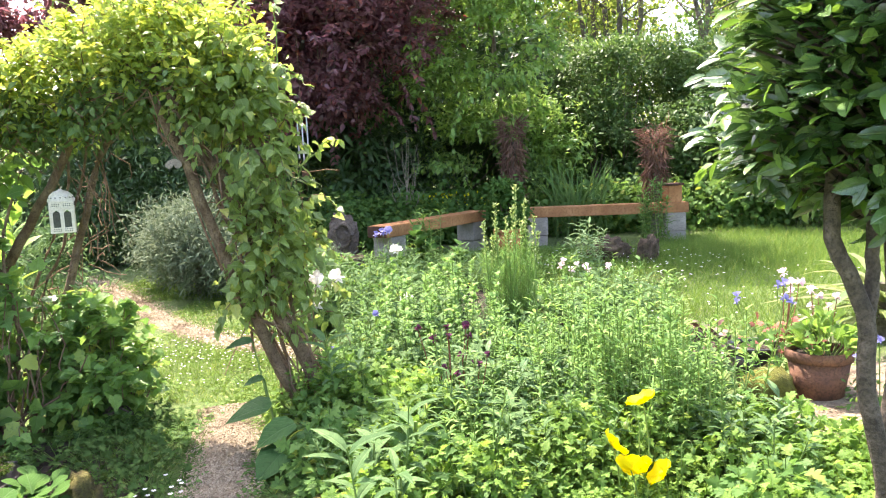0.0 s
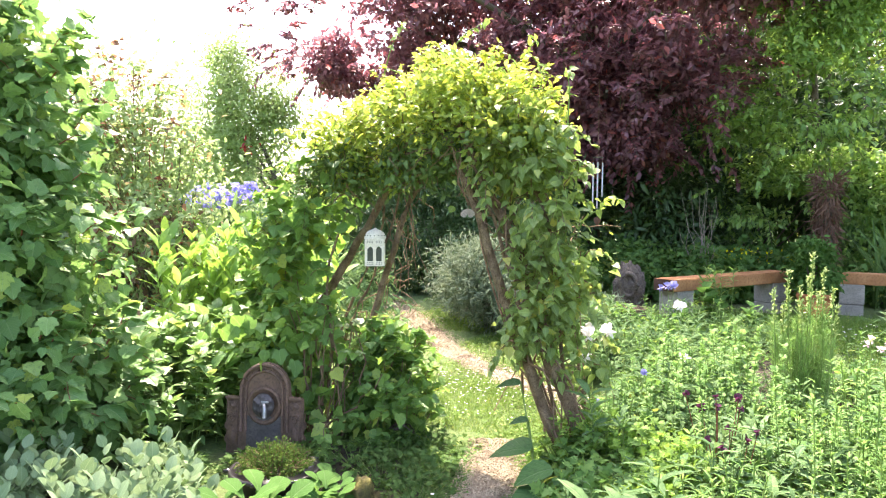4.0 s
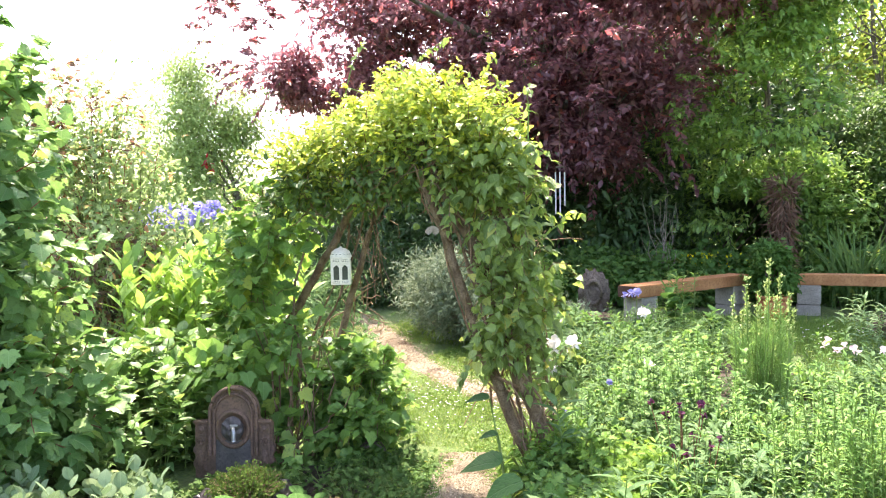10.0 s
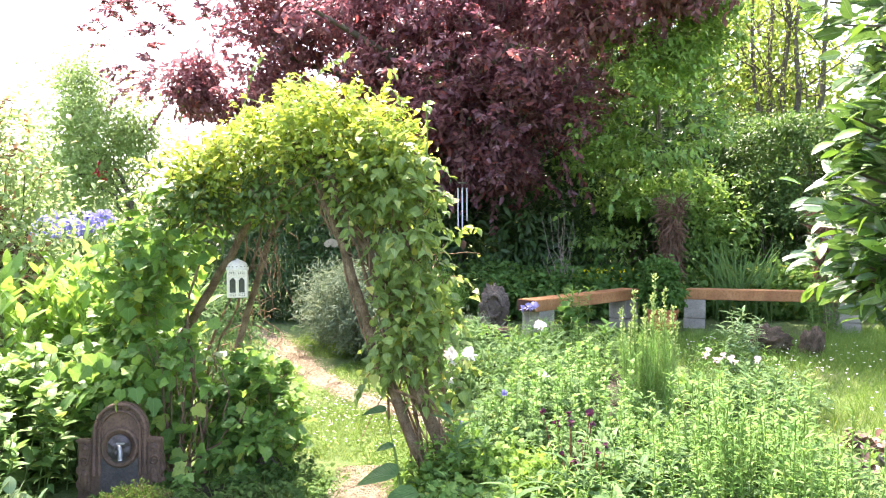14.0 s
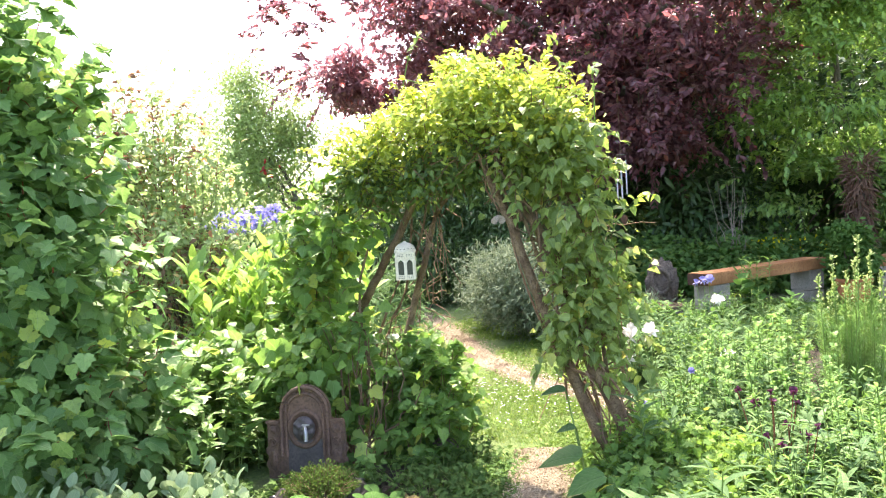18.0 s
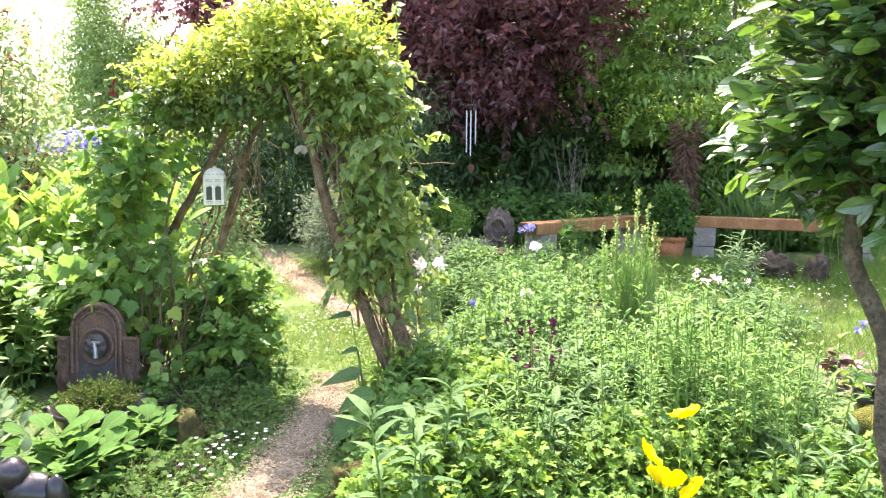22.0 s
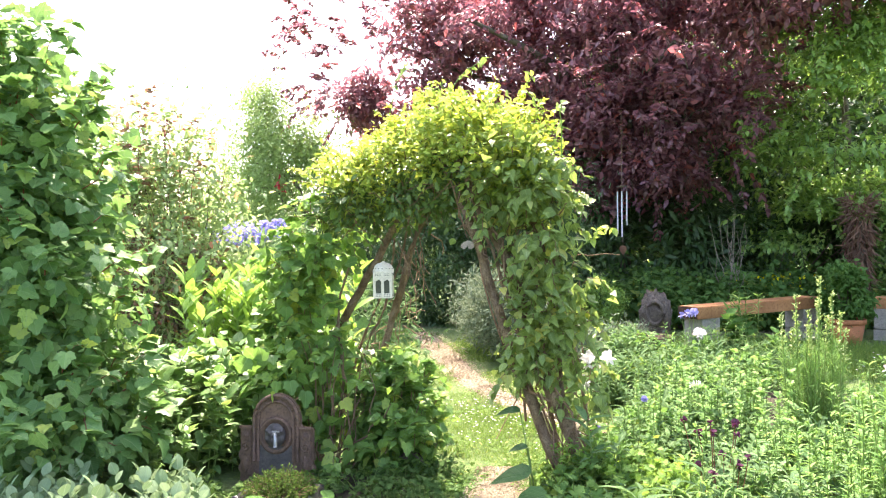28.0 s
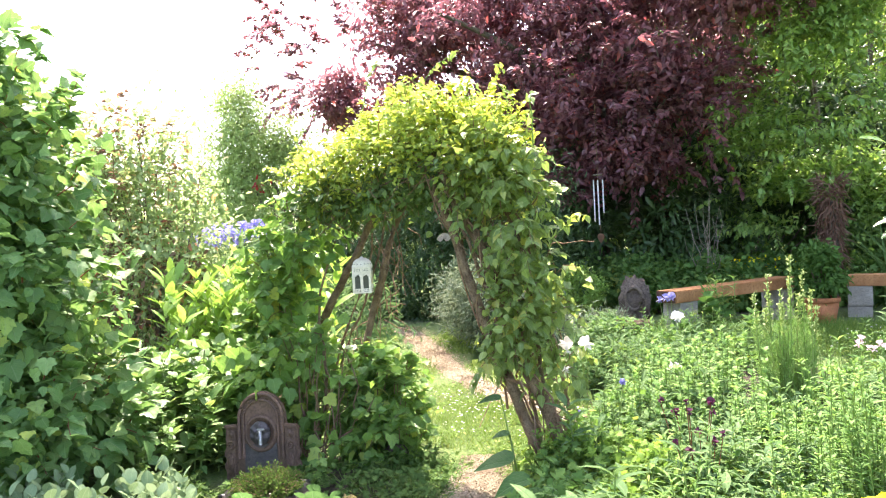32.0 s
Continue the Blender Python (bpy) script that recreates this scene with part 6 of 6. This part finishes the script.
put(flowering("violet_iris", "clump of violet-blue irises flowering on the bank", M_LAV, 38, 0.05, M_GREY, tall=0.55, r=0.3, petals=6, base_t=T_STRAP, base_size=0.4), [(-4.8, 6.15, 0, 1.0, 0.92), (-5.15, 6.3, 90, 0.9, 0.9), (-5.6, 6.6, 40, 0.9, 0.95)])
put(flowering("purple_aquilegia", "dark purple double aquilegias in the border", M_PURPLE, 6, 0.024, M_LIME, M_REDSTEM, 7, 0.5, 0.14), [(-0.03, 3.45, 0, 1.0), (0.05, 3.15, 70, 0.85)])
put(flowering("blue_aquilegia", "blue-violet aquilegias beside the arch's foot", M_VIOLET, 2, 0.024, M_MID, tall=0.6, r=0.16), [(-0.5, 3.75, 0, 1.0), (-0.6, 3.5, 190, 0.75)])
put(flowering("blue_aquilegia", "deep blue aquilegias further back in the border", M_VIOLET, 3, 0.04, M_GREY, tall=0.55, r=0.14), [(-0.55, 6.6, 0, 1.0)])
put(flowering("white_aquilegia", "tall white flowers beside the arch's foot", M_WHITE, 4, 0.05, M_MID, tall=0.74, r=0.09), [(-0.60, 3.72, 0, 1.0)])
put(flowering("white_aquilegia", "white aquilegias among the border foliage", M_WHITE, 2, 0.045, M_MID, tall=0.5, r=0.15), [(-0.42, 6.4, 0, 1.0), (-0.35, 5.0, 50, 0.8)])
put(flowering("pink_aquilegia", "white and pink aquilegias on tall thin stems", M_PINK, 4, 0.032, M_GREY, tall=0.5, r=0.2), [(0.80, 5.25, 0, 1.0), (1.0, 5.35, 50, 0.9)])
put(flowering("pink_aquilegia", "pale pink aquilegias with red stems in a pot", M_PINK, 5, 0.03, M_REDSTEM, M_REDSTEM, tall=0.42, r=0.17, base_n=40), [(1.72, 3.88, 0, 1.0, 0.14), (1.86, 3.7, 60, 0.9, 0.12)])
put(flowering("blue_aquilegia", "blue-violet aquilegias beside the terracotta pots", M_VIOLET, 6, 0.026, M_MID, tall=0.45, r=0.2), [(1.62, 3.78, 0, 1.0, 0.1), (1.98, 3.4, 60, 0.75)])

# yellow poppies
def poppy_head():
    g = Geo()
    for k in range(5):
        a = k * 1.2566
        d = np.array([(math.cos(a), math.sin(a), 0.12)])
        g.leaves(np.zeros((1, 3)), d, np.array([(-0.15 * math.cos(a), -0.15 * math.sin(a), 1.0)]), [1.0], (np.array([(x * 1.5, y, z + 0.12 * math.sin(9 * x)) for x, y, z in T_POP[0]]), T_POP[1]))
    me = g.mesh("petals", True)
    me.materials.append(M_YELLOW)
    return me


T_POP = blade([(0, 0.05), (0.25, 0.25), (0.55, 0.45), (0.8, 0.48), (0.95, 0.38), (1.02, 0.2)], 0.25, -0.3)
PETALS = poppy_head()
for x, y, z, tx, ty, s in ((0.648, 2.52, 0.395, 22, 10, 0.052), (0.52, 2.42, 0.285, 50, -12, 0.05), (0.565, 2.36, 0.225, 55, 6, 0.052), (0.675, 2.38, 0.195, 45, 20, 0.05), (0.61, 2.40, 0.205, 55, 12, 0.046)):
    ob = thing("welsh_poppy", "bright yellow poppy on a thin hairy stem", "flower", "yellow poppies")
    h = z
    part("stem", Geo().tube(bend((0.02, 0.03, 0), (0, 0, h), 8, (0.015, 0, 0)), 0.0025, 5), M_STEM, ob, smooth=True)
    head = part("petals", PETALS, None, ob, "crinkled yellow petals", m=Matrix.Translation((0, 0, h)) @ pose(0, 0, 0, tx, ty, x * 900) @ Matrix.Scale(s, 4))
    part("stamen_tuft", lump_bm(0.2, 0.2, 0.16, (0, 0, 0.18), 0.2, 6, 2), M_YELLOW, head)
    ob.matrix_basis = Matrix.Translation((x, y, 0))
bud = thing("poppy_bud", "nodding green poppy bud on a hooked stem", "flower bud")
part("stem", Geo().tube(smooth_line([(0, 0, 0), (0.01, 0, 0.3), (0.0, 0, 0.36), (-0.025, 0, 0.37), (-0.035, 0, 0.345)], 14), 0.002, 5), M_STEM, bud)
part("bud", lump_bm(0.009, 0.009, 0.014, (-0.036, 0, 0.333), 0.1, 2, 2), M_STEM, bud)
put(bud, [(0.62, 2.5, 0, 1.0), (0.75, 2.4, 140, 0.85)])

# feathery spire plant
feather = thing("larkspur", "tall feathery green spires with pale budding tops", "plant")
g, P, D, P2, D2 = Geo(), [], [], [], []
SPIRES = [(0.03, 1.07), (-0.11, 0.96), (-0.16, 0.86), (0.09, 0.98), (-0.05, 0.88), (0.14, 0.88), (-0.02, 0.80), (0.06, 0.84), (-0.13, 0.76), (0.15, 0.78), (0.01, 0.92), (-0.08, 0.80)]
for k in range(40):
    a, q = rng.uniform(0, 6.28), math.sqrt(rng.uniform(0, 1))
    tall = k < len(SPIRES)
    b = np.array((SPIRES[k][0] * 0.75, rng.normal(0, 0.05), 0)) if tall else np.array((0.12 * q * math.cos(a), 0.10 * q * math.sin(a), 0))
    h = SPIRES[k][1] if tall else rng.uniform(0.42, 0.78)
    t = np.array((SPIRES[k][0] + rng.normal(0, 0.012), b[1] * 1.2, h)) if tall else b * 1.45 + (rng.normal(0.0, 0.02), 0, h)
    g.tube(bend(b, t, 6, (rng.normal(0, 0.01), 0, 0)), np.linspace(0.0055, 0.0026, 6), 5)
    n = 210
    u = rng.uniform(0.1, 0.84 if tall else 1.0, n) ** (1.25 if tall else 1.0)
    az = np.arange(n) * 2.4
    P.append(b + (t - b) * u[:, None])
    D.append(np.stack([np.cos(az), np.sin(az), np.full(n, 0.95)], -1) + rnd(n, 0.25))
    if tall:
        n = 64
        u = 1 - 0.24 * rng.uniform(0, 1, n) ** 1.3
        P2.append(b + (t - b) * u[:, None] + rnd(n, 0.006))
        D2.append(np.stack([np.cos(np.arange(n) * 2.4), np.sin(np.arange(n) * 2.4), np.full(n, 0.8)], -1))
P, D = np.concatenate(P), np.concatenate(D)
part("stalk_tangle", g, M_STEM, feather, kind="stuff")
part("foliage", Geo().leaves(P, D, unit(rnd(len(P))), rng.uniform(0.025, 0.062, len(P)), (T_LANCE[0] * (0.26, 1, 0.8), T_LANCE[1])), M_FEATH, feather, kind="stuff")
P, D = np.concatenate(P2), np.concatenate(D2)
part("bud_mass", Geo().leaves(P, D, unit(rnd(len(P))), rng.uniform(0.012, 0.024, len(P)), T_OVAL), M_BUD, feather, "pale yellow-green budding tops", kind="stuff")
feather.matrix_basis = Matrix.Translation((0.40, 4.65, 0.0))

# pale upright stems between the arch and the spires
put(spires("mugwort", "pale green upright feathery stems in the border", M_FEATH, T_CUT, 8, 0.17, 0.58, 0.036, 54, rise=0.6, lean=0.08), [(-0.12, 4.15, 0, 1.0), (0.08, 4.45, 70, 1.05), (-0.28, 4.55, 140, 0.95), (-0.02, 4.85, 210, 1.0), (0.16, 3.95, 280, 0.85), (-0.3, 3.95, 30, 0.9)])

# big leaves at the arch's foot
def big_leaf_plant(name, label, specs, material, tmpl, category="plant"):
    ob = thing(name, label, category)
    for (x, y, z), d, s in specs:
        P = np.array([(x, y, z)])
        leaf = part("leaf", Geo().leaves(P, np.array([d]), np.array([(0.05, -0.15, 1.0)]), [s], tmpl), material, ob, smooth=True)
        part("stalk", Geo().tube(bend((0, 0, 0), (x, y, z), 5, (0, 0, 0.02)), 0.004, 5), M_STEM, leaf)
    return ob


BROAD = (T_BIG[0] * (1.2, 1, 1), T_BIG[1])
put(big_leaf_plant("brunnera", "broad dark heart-shaped leaves at the arch's foot", [((-0.03, 0.02, 0.20), (-1, 0.0, 0.0), 0.18), ((0.08, -0.08, 0.17), (-0.9, -0.5, -0.1), 0.15), ((0.05, 0.12, 0.13), (-0.3, 0.9, 0.0), 0.13), ((0.06, -0.14, 0.10), (-0.6, -0.8, -0.2), 0.15), ((0.1, 0.0, 0.12), (0.6, -0.6, -0.2), 0.13)], M_HOSTA, BROAD), [(-0.76, 3.15, 0, 1.15), (0.25, 3.65, 180, 1.3)])
put(big_leaf_plant("comfrey", "large upright green leaves beside the feathery spires", [((0.0, 0.0, 0.10), (-0.4, -0.3, 0.9), 0.24), ((0.04, -0.02, 0.12), (0.9, -0.3, 0.5), 0.24), ((-0.04, 0.03, 0.10), (-0.8, 0.1, 0.6), 0.22), ((0.02, -0.05, 0.08), (0.2, -0.9, 0.35), 0.22), ((-0.03, -0.04, 0.09), (-0.5, -0.8, 0.3), 0.2), ((0.05, 0.04, 0.12), (0.5, 0.5, 0.8), 0.22)], M_COMFREY, BROAD), [(0.48, 3.95, 0, 1.1), (0.30, 3.85, 100, 0.9)])
put(big_leaf_plant("arum", "arrow-shaped dark leaves on long bare stalks", [((-0.09, 0.02, 0.49), (-1, -0.2, 0.1), 0.12), ((-0.04, -0.02, 0.33), (-0.9, -0.3, 0.05), 0.09)], M_HOSTA, T_BIG), [(-0.80, 3.3, 0, 1.0)])
rosette = thing("evening_primrose", "rosette of long toothed grey-green leaves", "plant")
P = np.array([(0.01 * math.cos(a), 0.01 * math.sin(a), 0.16 + 0.03 * (k % 5)) for k, a in enumerate(np.arange(18) * 2.4)])
D = np.array([(math.cos(a), math.sin(a), 0.15 + 0.09 * (k % 9)) for k, a in enumerate(np.arange(18) * 2.4)])
leaf_objects(rosette, "leaf", P, D, unit(rnd(18, 0.2) + (0, 0, 1)), rng.uniform(0.09, 0.16, 18), [(T_LANCE2[0] * (0.8, 1, 1), T_LANCE2[1])], M_GREY)
part("stem", Geo().tube([(0, 0, 0), (0, 0, 0.3)], (0.008, 0.005), 6), M_STEM, rosette)
put(rosette, [(-0.14, 2.6, 0, 1.15), (0.3, 3.0, 100, 0.8), (0.12, 2.35, 50, 0.7)])

# silver bush behind the arch and plants near the seats
shrub("silver_bush", "rounded silver-grey bush beside the far path", (-2.15, 6.75), [((0, 0, 0.38), (0.5, 0.42, 0.42)), ((-0.2, 0.05, 0.55), (0.38, 0.35, 0.32)), ((0.42, -0.1, 0.26), (0.42, 0.38, 0.3)), ((-0.5, 0.5, 0.4), (0.42, 0.4, 0.4))], M_BUSHGREY, 560, 26, 0.06, 0.055, T_LANCE, -0.2)
shrub("golden_bush", "small clipped yellow-green globe bush", (-1.80, 8.5), [((0, 0, 0.38), (0.28, 0.28, 0.3))], M_EUPH, 220, 20, 0.03, 0.03, T_OVAL, -0.2)
shrub("lavender", "pale grey-green lavender bush", (-1.30, 7.5), [((0, 0, 0.1), (0.24, 0.2, 0.13))], M_BUSHGREY, 140, 22, 0.05, 0.05, T_LANCE, -0.6)
stone = thing("carved_stone", "weathered carved standing stone with a hollow", "stone")
part("stone", lump_bm(0.17, 0.10, 0.24, (0, 0, 0.22), 0.3, 3.5, 4, 3.0), M_STONE, stone)
part("carved_ring", Geo().tube([(0.085 * math.cos(t), -0.095, 0.28 + 0.1 * math.sin(t)) for t in np.linspace(0, 6.283, 20)], 0.02, 7), M_STONE, stone, smooth=True)
stone.matrix_basis = pose(-1.13, 8.25, 0.12, 0, 0, 8) @ Matrix.Diagonal((1.0, 1, 1.25, 1))
trough = thing("wooden_trough", "dark wooden half-barrel planter beside the pier", "planter")
part("tub", Geo().lathe([(0.001, 0), (0.16, 0.0), (0.19, 0.2), (0.19, 0.22), (0.17, 0.22), (0.15, 0.17), (0.001, 0.17)], sides=24), M_LOG, trough, smooth=True)
for z in (0.05, 0.16):
    part("hoop", Geo().lathe([(0.166 + z * 0.15, z - 0.012), (0.172 + z * 0.15, z - 0.01), (0.172 + z * 0.15, z + 0.01), (0.166 + z * 0.15, z + 0.012)], sides=24), M_IRONDK, trough, smooth=True)
trough.matrix_basis = pose(-0.98, 7.3, 0.12)


def pot(x, y, z, r, h, label, material=M_TERRA):
    ob = thing("plant_pot", label, "pot")
    part("body", Geo().lathe([(0.001, 0), (r * 0.72, 0), (r * 0.93, h * 0.8), (r * 0.84, h * 0.8), (r * 0.8, h * 0.7)], sides=28), material, ob, smooth=True)
    part("rim", Geo().lathe([(r * 0.93, h * 0.8), (r, h * 0.81), (r, h * 0.98), (r * 0.97, h), (r * 0.88, h), (r * 0.85, h * 0.9)], sides=28), material, ob, smooth=True)
    part("soil", Geo().lathe([(0.001, h * 0.88), (r * 0.86, h * 0.87)], sides=20), M_SOIL, ob)
    ob.matrix_basis = pose(x, y, z)
    return ob


pot(0.73, 8.74, 0.14, 0.18, 0.27, "orange terracotta pot with a leafy bush between the seats", M_ORANGE)
shrub("potted_bush", "dense blue-green bush growing in the terracotta pot", (0.73, 8.74, 0.36), [((0, 0, 0.26), (0.24, 0.22, 0.24)), ((-0.03, 0, 0.46), (0.17, 0.17, 0.14))], M_SEDUM, 200, 16, 0.04, 0.055, T_OVAL, gaps=-0.3, freq=12.0)
pot(1.80, 3.62, 0.0, 0.155, 0.25, "weathered terracotta pot with green leaves")
pot(2.22, 3.35, 0.0, 0.15, 0.2, "low terracotta pot on the chippings")
pot(1.62, 3.95, 0.0, 0.14, 0.2, "dark glazed pot of pink flowers", M_BLACK)
put(mound("primula", "fresh green crinkled leaves in the terracotta pot", M_LIME, T_SPOON, 190, 0.15, 0.2, 0.065, droop=-0.5, up=0.5), [(1.84, 3.62, 0, 1.0, 0.2), (2.22, 3.35, 60, 0.8, 0.14)])
part("moss_boulder", lump_bm(0.13, 0.11, 0.12, (0, 0, 0), 0.2, 3, 3, 8.0), M_MOSSY, None, m=pose(1.53, 3.58, 0.07))
tagged(bpy.data.objects["moss_boulder"], "rounded boulder covered in yellow-green moss", "stone")
part("log", lump_bm(0.18, 0.14, 0.14, (0, 0, 0), 0.45, 3, 4, 4.0), M_LOG, None, m=pose(1.62, 7.45, 0.26, 0, 12, -25))
tagged(bpy.data.objects["log"], "weathered brown log lying in the grass", "log")
part("log", lump_bm(0.10, 0.10, 0.18, (0, 0, 0), 0.35, 3, 4, 9.0), M_LOG, None, m=pose(1.97, 7.35, 0.23, 10, 5, 40))
tagged(bpy.data.objects["log.001"], "upright grey tree stump in the grass", "log")
put(spires("sage", "tall grey-green plant with arching lance leaves", M_LYCH, (T_LANCE2[0] * (0.7, 1, 1), T_LANCE2[1]), 6, 0.08, 0.56, 0.10, 26, lean=0.06), [(1.18, 6.5, 0, 1.0), (1.34, 6.7, 60, 0.8)])
put(spires("hollyhock", "young hollyhock with round pale leaves", M_SEDUM, T_LOBED, 3, 0.06, 0.42, 0.12, 9), [(-0.25, 7.4, 0, 1.0), (0.1, 7.0, 80, 0.8), (-0.4, 6.7, 10, 0.7)])
put(spires("ladder_fern", "upright ferny stems against the sleeper", M_MID, (T_LANCE[0] * (0.8, 1, 1), T_LANCE[1]), 8, 0.12, 0.62, 0.09, 40), [(-0.2, 7.5, 0, 1.0), (2.45, 8.7, 50, 1.25), (2.3, 8.6, 90, 0.9)])
put(mound("heuchera", "reddish-bronze low foliage plant", M_BRONZE, T_LOBED, 60, 0.16, 0.2, 0.06), [(1.62, 4.7, 0, 0.8), (1.5, 4.3, 60, 0.6)])
cord = thing("cabbage_palm", "cordyline with long pale arching strap leaves", "plant")
n = 46
az = rng.uniform(0, 6.283, n)
P = np.stack([0.03 * np.cos(az), 0.03 * np.sin(az), rng.uniform(0.12, 0.35, n)], -1)
leaf_objects(cord, "leaf", P, np.stack([np.cos(az), np.sin(az), rng.uniform(0.1, 1.1, n)], -1), unit(rnd(n, 0.1) + (0, 0, 1)), rng.uniform(0.45, 0.75, n), [(T_STRAP[0] * (1.25, 1, 1), T_STRAP[1])], M_STRAP)
part("trunk", Geo().tube([(0, 0, 0), (0, 0, 0.35)], (0.05, 0.04), 9), M_TRUNK, cord, smooth=True)
put(cord, [(2.75, 4.7, 0, 1.0)])


def dead_fern(x, y, z0, h, label):
    ob = thing("tree_fern", label, "plant")
    part("trunk", Geo().tube(bend((0, 0, 0), (0.03, 0, h * 0.85), 8, (0.02, 0, 0), 0.01), np.linspace(0.055, 0.04, 8), 9), M_TRUNK, ob, smooth=True)
    n = 1100
    az, u = rng.uniform(0, 6.283, n), rng.uniform(0.2, 1.0, n) ** 0.8
    r = 0.06 + 0.05 * u + 0.2 * np.maximum(0, u - 0.85) + rng.normal(0, 0.025, n)
    P = np.stack([r * np.cos(az), r * np.sin(az), h * u + 0.05 + rng.normal(0, 0.03, n)], -1)
    part("dead_fronds", Geo().leaves(P, unit(np.stack([np.cos(az) * 0.6, np.sin(az) * 0.6, np.full(n, -1.0) + 0.9 * (u > 0.85)], -1) + rnd(n, 0.35)), unit(rnd(n) + np.stack([np.cos(az), np.sin(az), np.zeros(n)], -1)), rng.uniform(0.06, 0.17, n), (T_LANCE[0] * (0.6, 1, 1), T_LANCE[1])), M_FERN, ob, "withered brown fronds", kind="stuff")
    ob.matrix_basis = pose(x, y, z0)


dead_fern(0.90, 9.85, 0.15, 1.5, "tree fern trunk clothed in withered brown fronds")
dead_fern(2.72, 9.75, 0.15, 1.3, "shorter tree fern with withered brown fronds")
flag = thing("flag_iris", "tuft of tall narrow green leaves behind the seats", "plant")
n = 90
P = rnd(n, 0.1) * (1.6, 1, 0)
leaf_objects(flag, "leaf", P, unit(rnd(n, 0.2) + (0, 0, 1)), unit(rnd(n)), rng.uniform(0.5, 1.05, n), [(T_STRAP[0] * (0.45, 1, 1), T_STRAP[1])], M_SEDUM)
put(flag, [(1.75, 9.9, 0, 1.0)])
bare = thing("bare_shrub", "upright tangle of bare grey twigs", "shrub")
for k in range(16):
    part("twig", Geo().tube(bend(rnd(1, 0.05)[0] * (1, 1, 0), (rng.normal(0, 0.2), rng.normal(0, 0.15), rng.uniform(0.7, 1.5)), 7, (0, 0, 0), 0.03), np.linspace(0.006, 0.002, 7), 5), M_GREYTWIG, bare)
put(bare, [(-0.45, 9.7, 0, 1.0)])
# a few stray shoots reaching out of the arch
for a, b, yl in (((-0.68, 3.55, 1.2), (-0.46, 3.5, 1.36), True), ((-0.85, 3.6, 1.72), (-0.62, 3.55, 1.62), False), ((-0.75, 3.6, 1.7), (-0.72, 3.5, 1.98), False), ((-1.5, 3.8, 2.1), (-1.2, 3.7, 2.3), False), ((-1.9, 3.85, 2.05), (-1.75, 3.8, 2.35), False)):
    ln = bend(a, b, 8, (0, 0, 0.05), 0.006)
    sht = part("shoot", Geo().tube(ln, np.linspace(0.004, 0.002, 8), 5), M_STEM, clem)
    P = np.repeat(ln[3:], 2, 0)
    part("leaf_spray", Geo().leaves(P, unit(rnd(len(P)) + (0, 0, -0.2)), unit(rnd(len(P), 0.4) + (0, 0, 0.7)), rng.uniform(0.03, 0.055, len(P)), T_HEART), M_HONEY if yl else M_CLEM, sht, kind="stuff")

yel = thing("buttercups", "patch of small yellow flowers behind the sleepers", "flowers", kind="stuff")
n = 60
P = np.stack([rng.normal(0.05, 0.35, n), rng.normal(10.1, 0.15, n), rng.uniform(0.62, 0.78, n)], -1)
part("flower_heads", Geo().leaves(P, unit(rnd(n)), unit(rnd(n, 0.3) + (0, 0, 1)), 0.035, T_PETAL), M_YELLOW, yel, kind="stuff")

part("red_leaf_spray", Geo().leaves(rnd(12, 0.07), unit(rnd(12) - (0, 0, 0.5)), unit(rnd(12)), rng.uniform(0.07, 0.12, 12), T_OVAL), leaf_mat("scarlet_leaf", (0.28, 0.025, 0.025), (0.42, 0.05, 0.035), None, 0.45), bpy.data.objects["willow_leaved_pear"], "tuft of scarlet leaves", kind="stuff", m=Matrix.Translation((-0.1, -0.55, 1.2)))
